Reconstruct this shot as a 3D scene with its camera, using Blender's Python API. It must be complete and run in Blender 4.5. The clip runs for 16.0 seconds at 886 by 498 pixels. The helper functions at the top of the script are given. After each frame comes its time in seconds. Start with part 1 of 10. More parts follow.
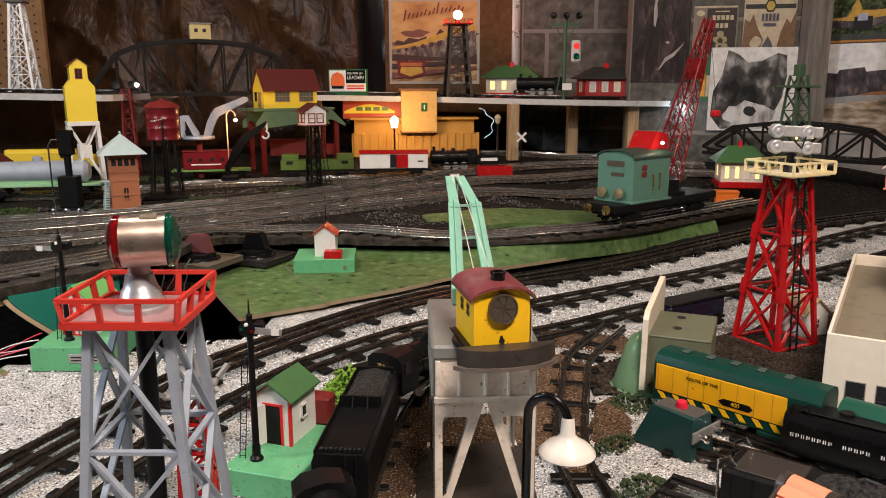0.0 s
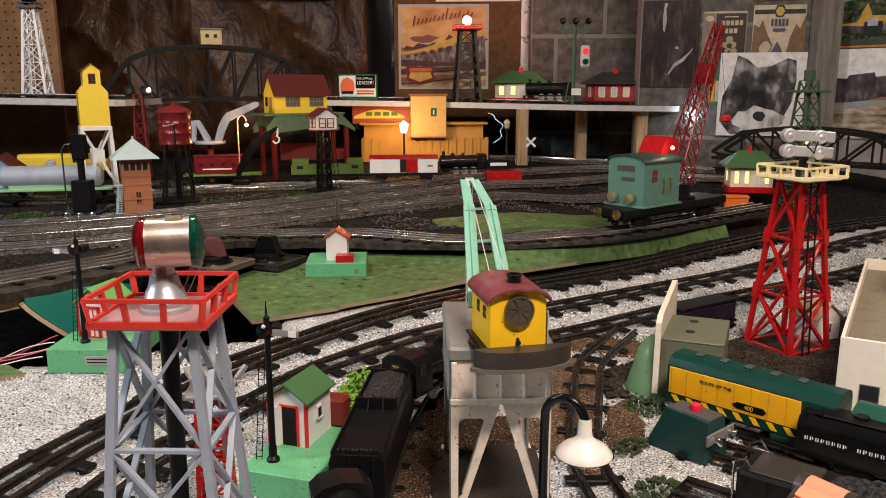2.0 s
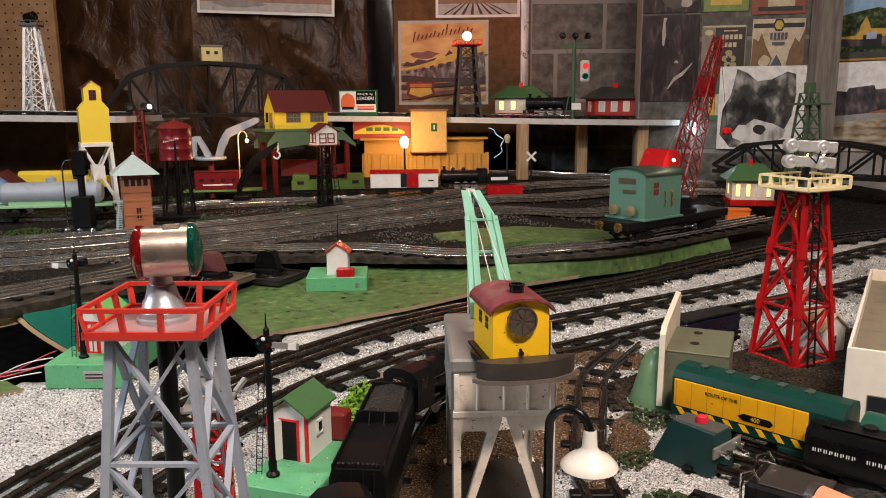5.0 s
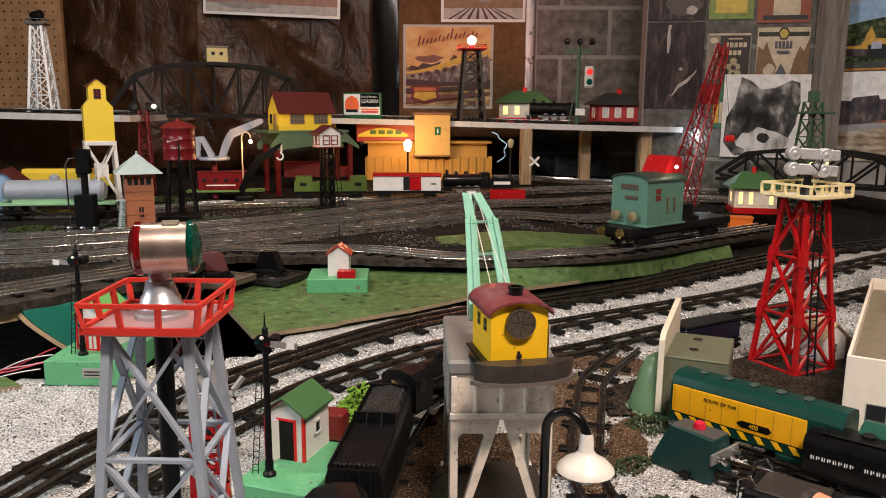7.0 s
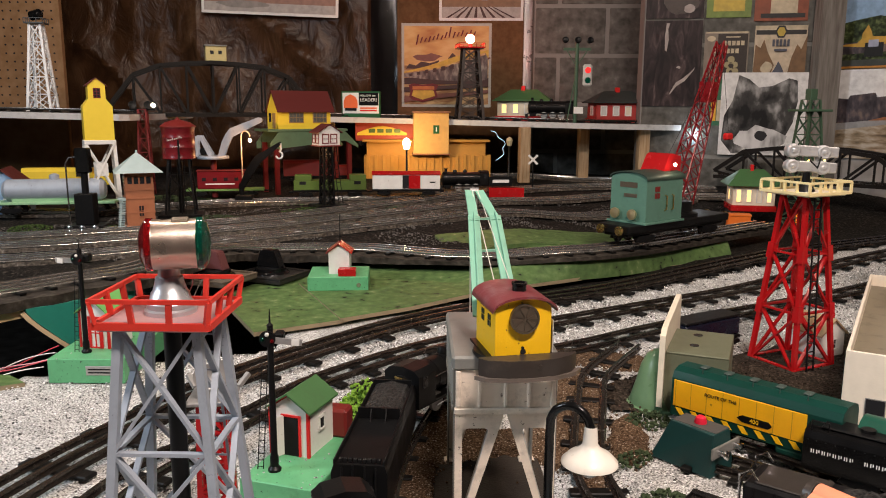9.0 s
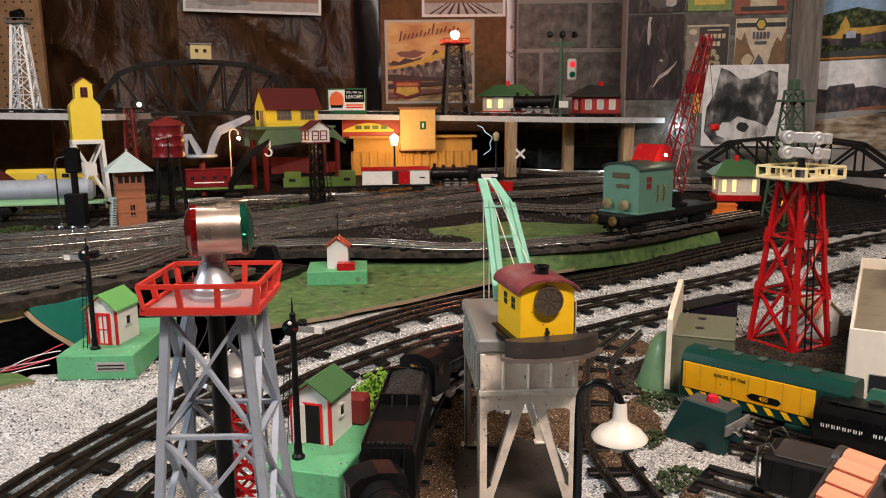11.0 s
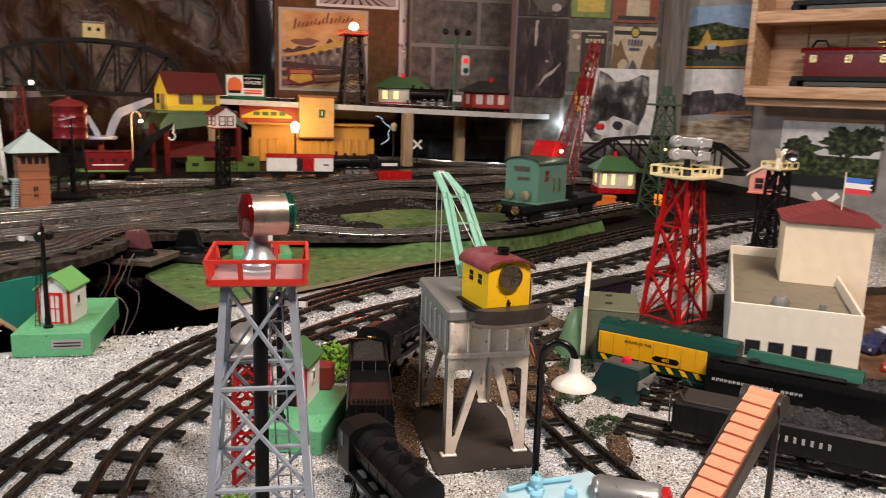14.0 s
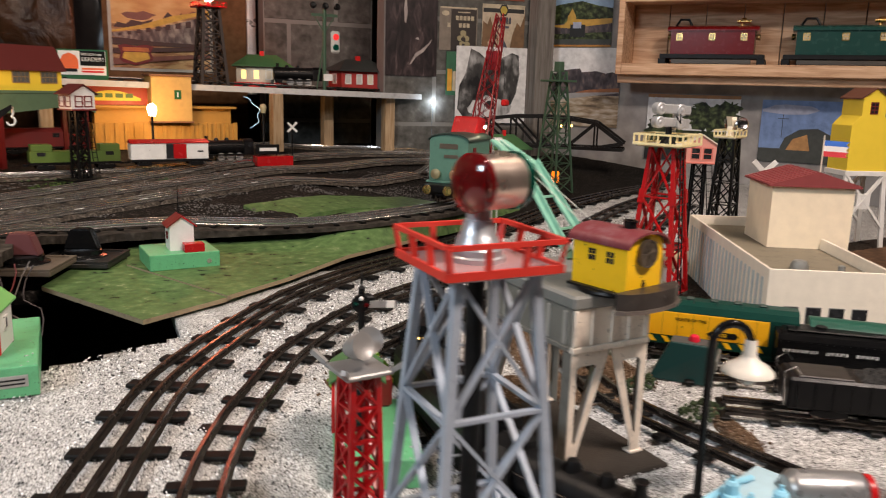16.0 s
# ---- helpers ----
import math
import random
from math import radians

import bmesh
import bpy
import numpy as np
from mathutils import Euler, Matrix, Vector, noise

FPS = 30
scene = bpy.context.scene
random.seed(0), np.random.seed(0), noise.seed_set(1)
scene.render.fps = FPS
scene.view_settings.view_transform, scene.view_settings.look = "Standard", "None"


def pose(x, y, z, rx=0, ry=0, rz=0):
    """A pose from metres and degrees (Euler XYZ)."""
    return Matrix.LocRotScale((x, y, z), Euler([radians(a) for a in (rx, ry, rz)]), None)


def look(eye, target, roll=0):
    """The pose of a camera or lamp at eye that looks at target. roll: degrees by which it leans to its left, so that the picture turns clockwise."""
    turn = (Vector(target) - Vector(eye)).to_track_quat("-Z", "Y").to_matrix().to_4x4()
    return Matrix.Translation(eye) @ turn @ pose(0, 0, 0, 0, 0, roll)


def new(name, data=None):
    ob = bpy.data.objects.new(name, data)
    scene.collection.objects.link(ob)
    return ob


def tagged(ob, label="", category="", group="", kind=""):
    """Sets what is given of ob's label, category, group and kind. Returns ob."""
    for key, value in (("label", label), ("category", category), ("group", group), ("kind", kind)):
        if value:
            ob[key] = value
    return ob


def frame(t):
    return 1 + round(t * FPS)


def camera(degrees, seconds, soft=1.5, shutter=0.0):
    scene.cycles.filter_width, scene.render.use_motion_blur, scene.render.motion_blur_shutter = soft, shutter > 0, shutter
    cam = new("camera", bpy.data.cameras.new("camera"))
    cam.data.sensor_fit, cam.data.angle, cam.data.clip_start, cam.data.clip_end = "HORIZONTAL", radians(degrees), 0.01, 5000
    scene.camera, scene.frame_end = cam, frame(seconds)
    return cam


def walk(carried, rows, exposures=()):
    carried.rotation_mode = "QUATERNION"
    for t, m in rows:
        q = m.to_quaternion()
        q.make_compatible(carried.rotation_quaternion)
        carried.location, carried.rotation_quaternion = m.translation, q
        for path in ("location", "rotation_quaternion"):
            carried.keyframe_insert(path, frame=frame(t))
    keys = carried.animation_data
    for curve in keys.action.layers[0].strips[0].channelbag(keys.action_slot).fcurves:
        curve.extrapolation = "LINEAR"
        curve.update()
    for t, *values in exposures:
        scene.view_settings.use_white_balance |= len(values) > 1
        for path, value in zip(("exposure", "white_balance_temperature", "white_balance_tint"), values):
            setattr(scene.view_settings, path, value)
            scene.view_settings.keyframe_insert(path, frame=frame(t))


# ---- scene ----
cam = camera(59.2, 16.0, soft=1.0, shutter=0.5)
PATH = [
    (0, (0.034, -0.019, 0.398), (-0.018, 1.935, -0.024), -0.1),
    (0.5, (0.031, -0.021, 0.397), (-0.028, 1.934, -0.02), -0.1),
    (1, (0.029, -0.022, 0.395), (-0.033, 1.934, -0.018), -0.0),
    (1.5, (0.028, -0.025, 0.396), (-0.039, 1.93, -0.016), -0.1),
    (2, (0.025, -0.026, 0.397), (-0.044, 1.931, -0.012), -0.1),
    (2.5, (0.023, -0.027, 0.395), (-0.047, 1.93, -0.01), -0.2),
    (3, (0.019, -0.028, 0.396), (-0.053, 1.93, -0.002), -0.3),
    (3.5, (0.022, -0.026, 0.394), (-0.051, 1.935, 0.006), -0.5),
    (4, (0.025, -0.022, 0.392), (-0.048, 1.94, 0.011), -0.5),
    (6.5, (0.023, -0.019, 0.388), (-0.049, 1.948, 0.033), 0.1),
    (7, (0.027, -0.02, 0.387), (-0.051, 1.946, 0.031), 0.4),
    (7.5, (0.027, -0.018, 0.385), (-0.055, 1.948, 0.028), 0.5),
    (8, (0.025, -0.018, 0.385), (-0.059, 1.948, 0.027), 0.6),
    (8.5, (0.025, -0.023, 0.385), (-0.057, 1.943, 0.027), 0.6),
    (9, (0.021, -0.027, 0.386), (-0.05, 1.939, 0.027), 0.3),
    (11.5, (-0.025, -0.047, 0.373), (-0.025, 1.919, 0.006), -0.2),
    (12, (-0.025, -0.05, 0.37), (-0.015, 1.915, -0.002), 0.3),
    (12.5, (-0.032, -0.057, 0.371), (0.0, 1.907, -0.006), 0.7),
    (13, (-0.058, -0.079, 0.372), (0.023, 1.882, -0.009), 1.1),
    (13.5, (-0.084, -0.137, 0.385), (0.081, 1.818, -0.002), 1.3),
    (14, (-0.141, -0.159, 0.396), (0.185, 1.775, 0.003), 1.9),
    (14.5, (-0.221, -0.123, 0.407), (0.273, 1.775, 0.014), 2.2),
    (15, (-0.293, -0.102, 0.392), (0.316, 1.764, 0.004), 2.1),
    (15.5, (-0.348, -0.068, 0.371), (0.354, 1.763, -0.019), 1.8),
    (16, (-0.401, 0.071, 0.348), (0.414, 1.852, -0.055), 1.6),
]
walk(cam, [(t, look(eye, target, roll)) for t, eye, target, roll in PATH],
     exposures=[(0.0, 0.49), (13.0, 0.49), (14.5, 0.53), (16.0, 0.50)])

# ---------------------------------------------------------------- light
world = bpy.data.worlds.new("room_air")
world.use_nodes = True
world.node_tree.nodes["Background"].inputs[0].default_value = (0.9, 0.95, 1.0, 1)
world.node_tree.nodes["Background"].inputs[1].default_value = 0.006
scene.world = world


def area_lamp(name, eye, target, sx, sy, watts, rgb):
    d = bpy.data.lights.new(name, "AREA")
    d.shape, d.size, d.size_y, d.energy, d.color = "RECTANGLE", sx, sy, watts, rgb
    ob = new(name, d)
    ob.matrix_world = look(eye, target)
    return ob


def bulb_lamp(name, place, watts, rgb, radius=0.006):
    d = bpy.data.lights.new(name, "POINT")
    d.energy, d.color, d.shadow_soft_size = watts, rgb, radius
    ob = new(name, d)
    ob.location = place
    return ob


# Assumed ceiling lamp, out of view above the viewer; no fixture is built.
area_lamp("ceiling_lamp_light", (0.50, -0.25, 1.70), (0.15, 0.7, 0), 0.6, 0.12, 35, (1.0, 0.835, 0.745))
# Unseen cool side light, suggested by bluish left faces; no window is built.
area_lamp("window_light", (-1.9, 0.2, 1.25), (-0.3, 0.8, 0.05), 0.5, 0.4, 19, (0.78, 0.89, 1.0))
# Two unseen fill lamps, added to brighten the back right and the left.
area_lamp("far_ceiling_lamp_light", (0.95, 1.00, 1.70), (1.15, 2.1, 0.2), 0.6, 0.12, 6.0, (1.0, 0.81, 0.65))
area_lamp("left_ceiling_lamp_light", (-0.8, 1.30, 1.70), (-0.95, 1.8, 0.1), 0.6, 0.12, 13, (1.0, 0.81, 0.65))
bulb_lamp("street_lamp_bulb", (-0.209, 2.757, 0.258), 1.0, (1.0, 0.56, 0.20))
bulb_lamp("yard_lamp_bulb", (-0.662, 2.375, 0.262), 0.5, (1.0, 0.45, 0.17))
bulb_lamp("beacon_bulb", (0.006, 2.94, 0.655), 2.6, (1.0, 0.22, 0.12))
bulb_lamp("led_bulb", (0.836, 2.890, 0.292), 0.20, (0.75, 0.88, 1.0))
bulb_lamp("derrick_bulb", (0.486, 1.775, 0.258), 0.035, (1.0, 0.86, 0.6))

# ---------------------------------------------------------------- materials
MATS = {}


def mat(name, rgb, rough=0.5, metal=0.0, var=0.12, scale=60.0, bump=0.08, dirt=0.0, dirt_rgb=(0.05, 0.04, 0.03),
        emit=0.0, alpha=1.0, rnd=0.0, coat=0.0, spec=0.35, chips=0.0, chip_rgb=(0.03, 0.024, 0.02)):
    """A painted, metal or plastic surface with grain, blotches and dirt of its own."""
    if name in MATS:
        return MATS[name]
    m = bpy.data.materials.new(name)
    m.use_nodes = True
    nt = m.node_tree
    N, L = nt.nodes, nt.links
    bsdf = N["Principled BSDF"]
    co = N.new("ShaderNodeTexCoord")
    n1 = N.new("ShaderNodeTexNoise")
    n1.inputs["Scale"].default_value, n1.inputs["Detail"].default_value = scale, 4
    n2 = N.new("ShaderNodeTexNoise")
    n2.inputs["Scale"].default_value, n2.inputs["Detail"].default_value = scale * 7, 3
    L.new(co.outputs["Object"], n1.inputs["Vector"])
    L.new(co.outputs["Object"], n2.inputs["Vector"])
    mix = N.new("ShaderNodeMix")
    mix.data_type = "RGBA"
    mix.inputs[6].default_value = (*[c * (1 - var) for c in rgb], 1)
    mix.inputs[7].default_value = (*[min(1, c * (1 + var)) for c in rgb], 1)
    L.new(n1.outputs[0], mix.inputs[0])
    col = mix.outputs[2]
    if dirt > 0:
        ramp = N.new("ShaderNodeValToRGB")
        ramp.color_ramp.elements[0].position, ramp.color_ramp.elements[1].position = 0.52, 0.75
        n3 = N.new("ShaderNodeTexNoise")
        n3.inputs["Scale"].default_value, n3.inputs["Detail"].default_value = scale * 0.7, 8
        n3.inputs["Roughness"].default_value = 0.7
        L.new(co.outputs["Object"], n3.inputs["Vector"])
        L.new(n3.outputs[0], ramp.inputs[0])
        mul = N.new("ShaderNodeMath")
        mul.operation = "MULTIPLY"
        mul.inputs[1].default_value = dirt
        L.new(ramp.outputs[0], mul.inputs[0])
        m2 = N.new("ShaderNodeMix")
        m2.data_type = "RGBA"
        L.new(mul.outputs[0], m2.inputs[0])
        L.new(col, m2.inputs[6])
        m2.inputs[7].default_value = (*dirt_rgb, 1)
        col = m2.outputs[2]
    if chips > 0:
        n4 = N.new("ShaderNodeTexNoise")
        n4.inputs["Scale"].default_value, n4.inputs["Detail"].default_value = scale * 2.2, 5
        n4.inputs["Roughness"].default_value = 0.62
        L.new(co.outputs["Object"], n4.inputs["Vector"])
        r4 = N.new("ShaderNodeValToRGB")
        r4.color_ramp.elements[0].position, r4.color_ramp.elements[1].position = 0.655, 0.675
        L.new(n4.outputs[0], r4.inputs[0])
        k4 = N.new("ShaderNodeMath")
        k4.operation = "MULTIPLY"
        k4.inputs[1].default_value = chips
        L.new(r4.outputs[0], k4.inputs[0])
        m4 = N.new("ShaderNodeMix")
        m4.data_type = "RGBA"
        L.new(k4.outputs[0], m4.inputs[0])
        L.new(col, m4.inputs[6])
        m4.inputs[7].default_value = (*chip_rgb, 1)
        col = m4.outputs[2]
    if rnd > 0:
        oi = N.new("ShaderNodeObjectInfo")
        mr = N.new("ShaderNodeMapRange")
        mr.inputs[3].default_value, mr.inputs[4].default_value = 1 - rnd, 1 + rnd
        L.new(oi.outputs["Random"], mr.inputs[0])
        hsv = N.new("ShaderNodeHueSaturation")
        L.new(mr.outputs[0], hsv.inputs["Value"])
        L.new(col, hsv.inputs["Color"])
        col = hsv.outputs[0]
    L.new(col, bsdf.inputs["Base Color"])
    rr = N.new("ShaderNodeMapRange")
    rr.inputs[3].default_value, rr.inputs[4].default_value = max(0.03, rough - 0.12), min(1, rough + 0.12)
    L.new(n1.outputs[0], rr.inputs[0])
    L.new(rr.outputs[0], bsdf.inputs["Roughness"])
    bsdf.inputs["Metallic"].default_value = metal
    bsdf.inputs["Coat Weight"].default_value = coat
    bsdf.inputs["Specular IOR Level"].default_value = spec
    if bump > 0:
        b = N.new("ShaderNodeBump")
        b.inputs["Strength"].default_value, b.inputs["Distance"].default_value = bump, 0.002
        L.new(n2.outputs[0], b.inputs["Height"])
        L.new(b.outputs[0], bsdf.inputs["Normal"])
    if emit > 0:
        bsdf.inputs["Emission Color"].default_value = (*rgb, 1)
        bsdf.inputs["Emission Strength"].default_value = emit
    MATS[name] = m
    return m


def glass_mat(name, rgb, rough=0.05):
    if name in MATS:
        return MATS[name]
    m = bpy.data.materials.new(name)
    m.use_nodes = True
    b = m.node_tree.nodes["Principled BSDF"]
    b.inputs["Base Color"].default_value = (*rgb, 1)
    b.inputs["Roughness"].default_value = rough
    b.inputs["Transmission Weight"].default_value = 0.85
    MATS[name] = m
    return m


def ramp_mat(name, stops, scale, detail=6, rough=0.9, bump=0.5, dist=0.01, kind="noise", stretch=(1, 1, 1), warp=0.0):
    """A surface whose colour runs through several stops along one noise or cell pattern."""
    if name in MATS:
        return MATS[name]
    m = bpy.data.materials.new(name)
    m.use_nodes = True
    nt = m.node_tree
    N, L = nt.nodes, nt.links
    bsdf = N["Principled BSDF"]
    co = N.new("ShaderNodeTexCoord")
    mp = N.new("ShaderNodeMapping")
    mp.inputs["Scale"].default_value = stretch
    L.new(co.outputs["Object"], mp.inputs[0])
    if kind == "noise":
        n = N.new("ShaderNodeTexNoise")
        n.inputs["Detail"].default_value = detail
        n.inputs["Distortion"].default_value = warp
        out = n.outputs[0]
    else:
        n = N.new("ShaderNodeTexVoronoi")
        out = n.outputs["Color"]
    n.inputs["Scale"].default_value = scale
    L.new(mp.outputs[0], n.inputs["Vector"])
    r = N.new("ShaderNodeValToRGB")
    while len(r.color_ramp.elements) < len(stops):
        r.color_ramp.elements.new(0.5)
    for e, (p, c) in zip(r.color_ramp.elements, stops):
        e.position, e.color = p, (*c, 1)
    L.new(out, r.inputs[0])
    big = N.new("ShaderNodeTexNoise")
    big.inputs["Scale"].default_value = scale * 0.07
    L.new(mp.outputs[0], big.inputs["Vector"])
    mr = N.new("ShaderNodeMapRange")
    mr.inputs[1].default_value, mr.inputs[2].default_value = 0.3, 0.7
    mr.inputs[3].default_value, mr.inputs[4].default_value = 0.78, 1.15
    L.new(big.outputs[0], mr.inputs[0])
    hsv = N.new("ShaderNodeHueSaturation")
    L.new(mr.outputs[0], hsv.inputs["Value"])
    L.new(r.outputs[0], hsv.inputs["Color"])
    L.new(hsv.outputs[0], bsdf.inputs["Base Color"])
    bsdf.inputs["Roughness"].default_value = rough
    bsdf.inputs["Specular IOR Level"].default_value = 0.12 if rough > 0.7 else 0.22
    b = N.new("ShaderNodeBump")
    b.inputs["Strength"].default_value, b.inputs["Distance"].default_value = bump, dist
    L.new(out if kind == "noise" else n.outputs["Distance"], b.inputs["Height"])
    L.new(b.outputs[0], bsdf.inputs["Normal"])
    MATS[name] = m
    return m


GRAVEL = ramp_mat("white_grey_gravel", [(0.33, (0.05, 0.047, 0.043)), (0.43, (0.29, 0.285, 0.275)), (0.56, (0.60, 0.595, 0.58)), (0.72, (0.84, 0.84, 0.83))], 480, 4, 0.95, 0.6, 0.003)
DARKBED = ramp_mat("dark_roadbed", [(0.3, (0.004, 0.0035, 0.003)), (0.55, (0.014, 0.012, 0.010)), (0.75, (0.10, 0.088, 0.075))], 160, 6, 0.92, 0.7, 0.004)
GRASS_MAT = ramp_mat("scatter_grass", [(0.3, (0.02, 0.035, 0.01)), (0.55, (0.06, 0.10, 0.03)), (0.75, (0.12, 0.17, 0.05))], 220, 6, 1.0, 0.9, 0.005)
TARP = ramp_mat("brown_plastic_tarp", [(0.3, (0.022, 0.010, 0.005)), (0.55, (0.060, 0.029, 0.014)), (0.75, (0.11, 0.060, 0.032))], 10, 9, 0.28, 0.9, 0.026, stretch=(1.2, 1.2, 0.75), warp=0.6)
CINDER = ramp_mat("grey_cinder_block", [(0.3, (0.072, 0.068, 0.061)), (0.6, (0.14, 0.134, 0.121)), (0.75, (0.22, 0.21, 0.195))], 30, 8, 0.95, 0.5, 0.006)
CARDBOARD = ramp_mat("brown_fibreboard", [(0.3, (0.105, 0.052, 0.024)), (0.7, (0.165, 0.086, 0.041))], 40, 6, 0.9, 0.15, 0.002)
PEG = ramp_mat("brown_pegboard", [(0.3, (0.24, 0.13, 0.06)), (0.7, (0.33, 0.19, 0.10))], 30, 6, 0.75, 0.1, 0.002)
PINE = ramp_mat("pine_board", [(0.3, (0.40, 0.22, 0.125)), (0.5, (0.60, 0.38, 0.235)), (0.7, (0.74, 0.52, 0.35))], 12, 6, 0.6, 0.1, 0.002, stretch=(0.6, 6, 6), warp=0.8)
POSTWOOD = ramp_mat("bare_post_wood", [(0.3, (0.30, 0.19, 0.10)), (0.7, (0.5, 0.36, 0.22))], 25, 6, 0.8, 0.2, 0.002, stretch=(5, 5, 0.5))
GREYWOOD = ramp_mat("weathered_grey_wood", [(0.3, (0.14, 0.12, 0.105)), (0.7, (0.27, 0.25, 0.225))], 20, 8, 0.9, 0.3, 0.003, stretch=(5, 5, 0.4))
FLOORM = ramp_mat("dark_concrete_floor", [(0.3, (0.05, 0.045, 0.04)), (0.7, (0.11, 0.10, 0.09))], 15, 8, 0.85, 0.2, 0.004)
PLASTER = ramp_mat("dim_plaster", [(0.3, (0.07, 0.065, 0.06)), (0.7, (0.11, 0.10, 0.095))], 12, 8, 0.9, 0.2, 0.004)
GREENBOARD = ramp_mat("green_painted_board", [(0.315, (0.012, 0.015, 0.008)), (0.345, (0.066, 0.112, 0.040)), (0.52, (0.090, 0.158, 0.052)), (0.66, (0.13, 0.20, 0.075)), (0.72, (0.24, 0.28, 0.14))], 55, 12, 0.55, 0.4, 0.002)

RED = mat("red_enamel", (0.40, 0.008, 0.010), 0.24, dirt=0.25, chips=0.4, chip_rgb=(0.10, 0.01, 0.01))
ORANGE_RED = mat("orange_red_plastic", (0.60, 0.042, 0.028), 0.38, var=0.08)
DKRED = mat("maroon_enamel", (0.17, 0.018, 0.016), 0.45, dirt=0.3)
BRIGHT_RED = mat("bright_red_plastic", (0.62, 0.02, 0.02), 0.35)
SILVER = mat("aluminium_paint", (0.34, 0.38, 0.44), 0.50, 0.15, dirt=0.35, dirt_rgb=(0.13, 0.13, 0.14), chips=0.4, chip_rgb=(0.10, 0.09, 0.09))
TANSTEEL = mat("worn_cream_steel", (0.78, 0.68, 0.57), 0.42, 0.1, dirt=0.45, dirt_rgb=(0.10, 0.055, 0.03), scale=70, chips=0.8, chip_rgb=(0.07, 0.035, 0.02))
GREYDECK = mat("grey_steel_deck", (0.20, 0.20, 0.185), 0.5, 0.1, dirt=0.5, dirt_rgb=(0.09, 0.088, 0.078))
YELLOW = mat("yellow_enamel", (0.88, 0.52, 0.012), 0.36, var=0.06, dirt=0.15, dirt_rgb=(0.45, 0.24, 0.02), chips=0.85)
TOYYELLOW = mat("lemon_yellow_plastic", (0.80, 0.58, 0.05), 0.42, var=0.05)
CREAM = mat("cream_tinplate", (0.72, 0.64, 0.50), 0.5, dirt=0.25, dirt_rgb=(0.35, 0.27, 0.18))
WHITE = mat("white_enamel", (0.74, 0.72, 0.68), 0.42, chips=0.4, chip_rgb=(0.20, 0.15, 0.10), dirt=0.2, dirt_rgb=(0.4, 0.35, 0.28))
BLACK = mat("black_enamel", (0.005, 0.005, 0.0054), 0.40, dirt=0.35, dirt_rgb=(0.016, 0.0145, 0.013), spec=0.20)
BLACKPL = mat("black_plastic", (0.005, 0.005, 0.0052), 0.20, dirt=0.25, dirt_rgb=(0.018, 0.016, 0.014), spec=0.3)
STEEL = mat("rail_steel", (0.13, 0.113, 0.10), 0.24, 0.9, dirt=0.75, dirt_rgb=(0.012, 0.011, 0.010), scale=90)
BACKSTEEL = mat("worn_bright_rail", (0.62, 0.60, 0.57), 0.18, 0.9, dirt=0.5, dirt_rgb=(0.05, 0.046, 0.042), scale=40)
TIEM = mat("black_tie_steel", (0.005, 0.005, 0.0048), 0.5, 0.2, dirt=0.4, dirt_rgb=(0.022, 0.016, 0.012), spec=0.2)
MINT = mat("mint_green_paint", (0.12, 0.40, 0.19), 0.4, dirt=0.5, dirt_rgb=(0.06, 0.17, 0.075), scale=110, chips=0.95, chip_rgb=(0.02, 0.04, 0.022))
ROOFGREEN = mat("green_roof_paint", (0.06, 0.15, 0.055), 0.5, dirt=0.3)
TEAL = mat("peacock_teal_enamel", (0.10, 0.215, 0.165), 0.38, dirt=0.4, dirt_rgb=(0.05, 0.08, 0.06))
PALEGREEN = mat("pale_green_boom", (0.22, 0.46, 0.34), 0.4, dirt=0.25)
OLIVE = mat("olive_green_enamel", (0.10, 0.16, 0.03), 0.45, dirt=0.3)
DKGREEN = mat("dark_green_plastic", (0.007, 0.042, 0.032), 0.34, dirt=0.3, dirt_rgb=(0.014, 0.020, 0.016), spec=0.08)
BRASS = mat("brass", (0.70, 0.48, 0.18), 0.28, 1.0)
CHROME = mat("polished_nickel", (0.75, 0.75, 0.76), 0.18, 1.0, dirt=0.2)
BRICKRED = mat("terracotta_plastic", (0.36, 0.13, 0.06), 0.55, dirt=0.2)
BLUEGREY = mat("pale_blue_grey_roof", (0.40, 0.50, 0.50), 0.5)
SALMON = mat("salmon_rubber_belt", (0.78, 0.27, 0.15), 0.6)
SKYBLUE = mat("sky_blue_plastic", (0.30, 0.62, 0.78), 0.4)
COAL = ramp_mat("coal_load", [(0.35, (0.008, 0.008, 0.008)), (0.7, (0.05, 0.048, 0.045))], 240, 4, 0.6, 1.0, 0.006)
TEALFASCIA = mat("teal_fascia_paint", (0.02, 0.22, 0.17), 0.5, dirt=0.2)
GLOW = mat("lit_lamp_glass", (1.0, 0.85, 0.55), 0.4, emit=14, bump=0)
GLOWWIN = mat("lit_window_paper", (1.0, 0.66, 0.22), 0.6, emit=1.1, bump=0)
GLOWRED = mat("lit_red_lens", (0.9, 0.03, 0.03), 0.3, emit=0.5, bump=0)
GLOWBLUE = mat("lit_white_led", (0.8, 0.9, 1.0), 0.3, emit=16, bump=0)
REDLENS = glass_mat("red_lens_glass", (0.55, 0.015, 0.02))
GREENLENS = glass_mat("green_lens_glass", (0.01, 0.22, 0.14))
DARKWIN = mat("dark_window", (0.02, 0.02, 0.022), 0.25)
PAPER = mat("white_paper", (0.75, 0.74, 0.71), 0.7)

# ---------------------------------------------------------------- mesh helpers


def bmn():
    return bmesh.new()


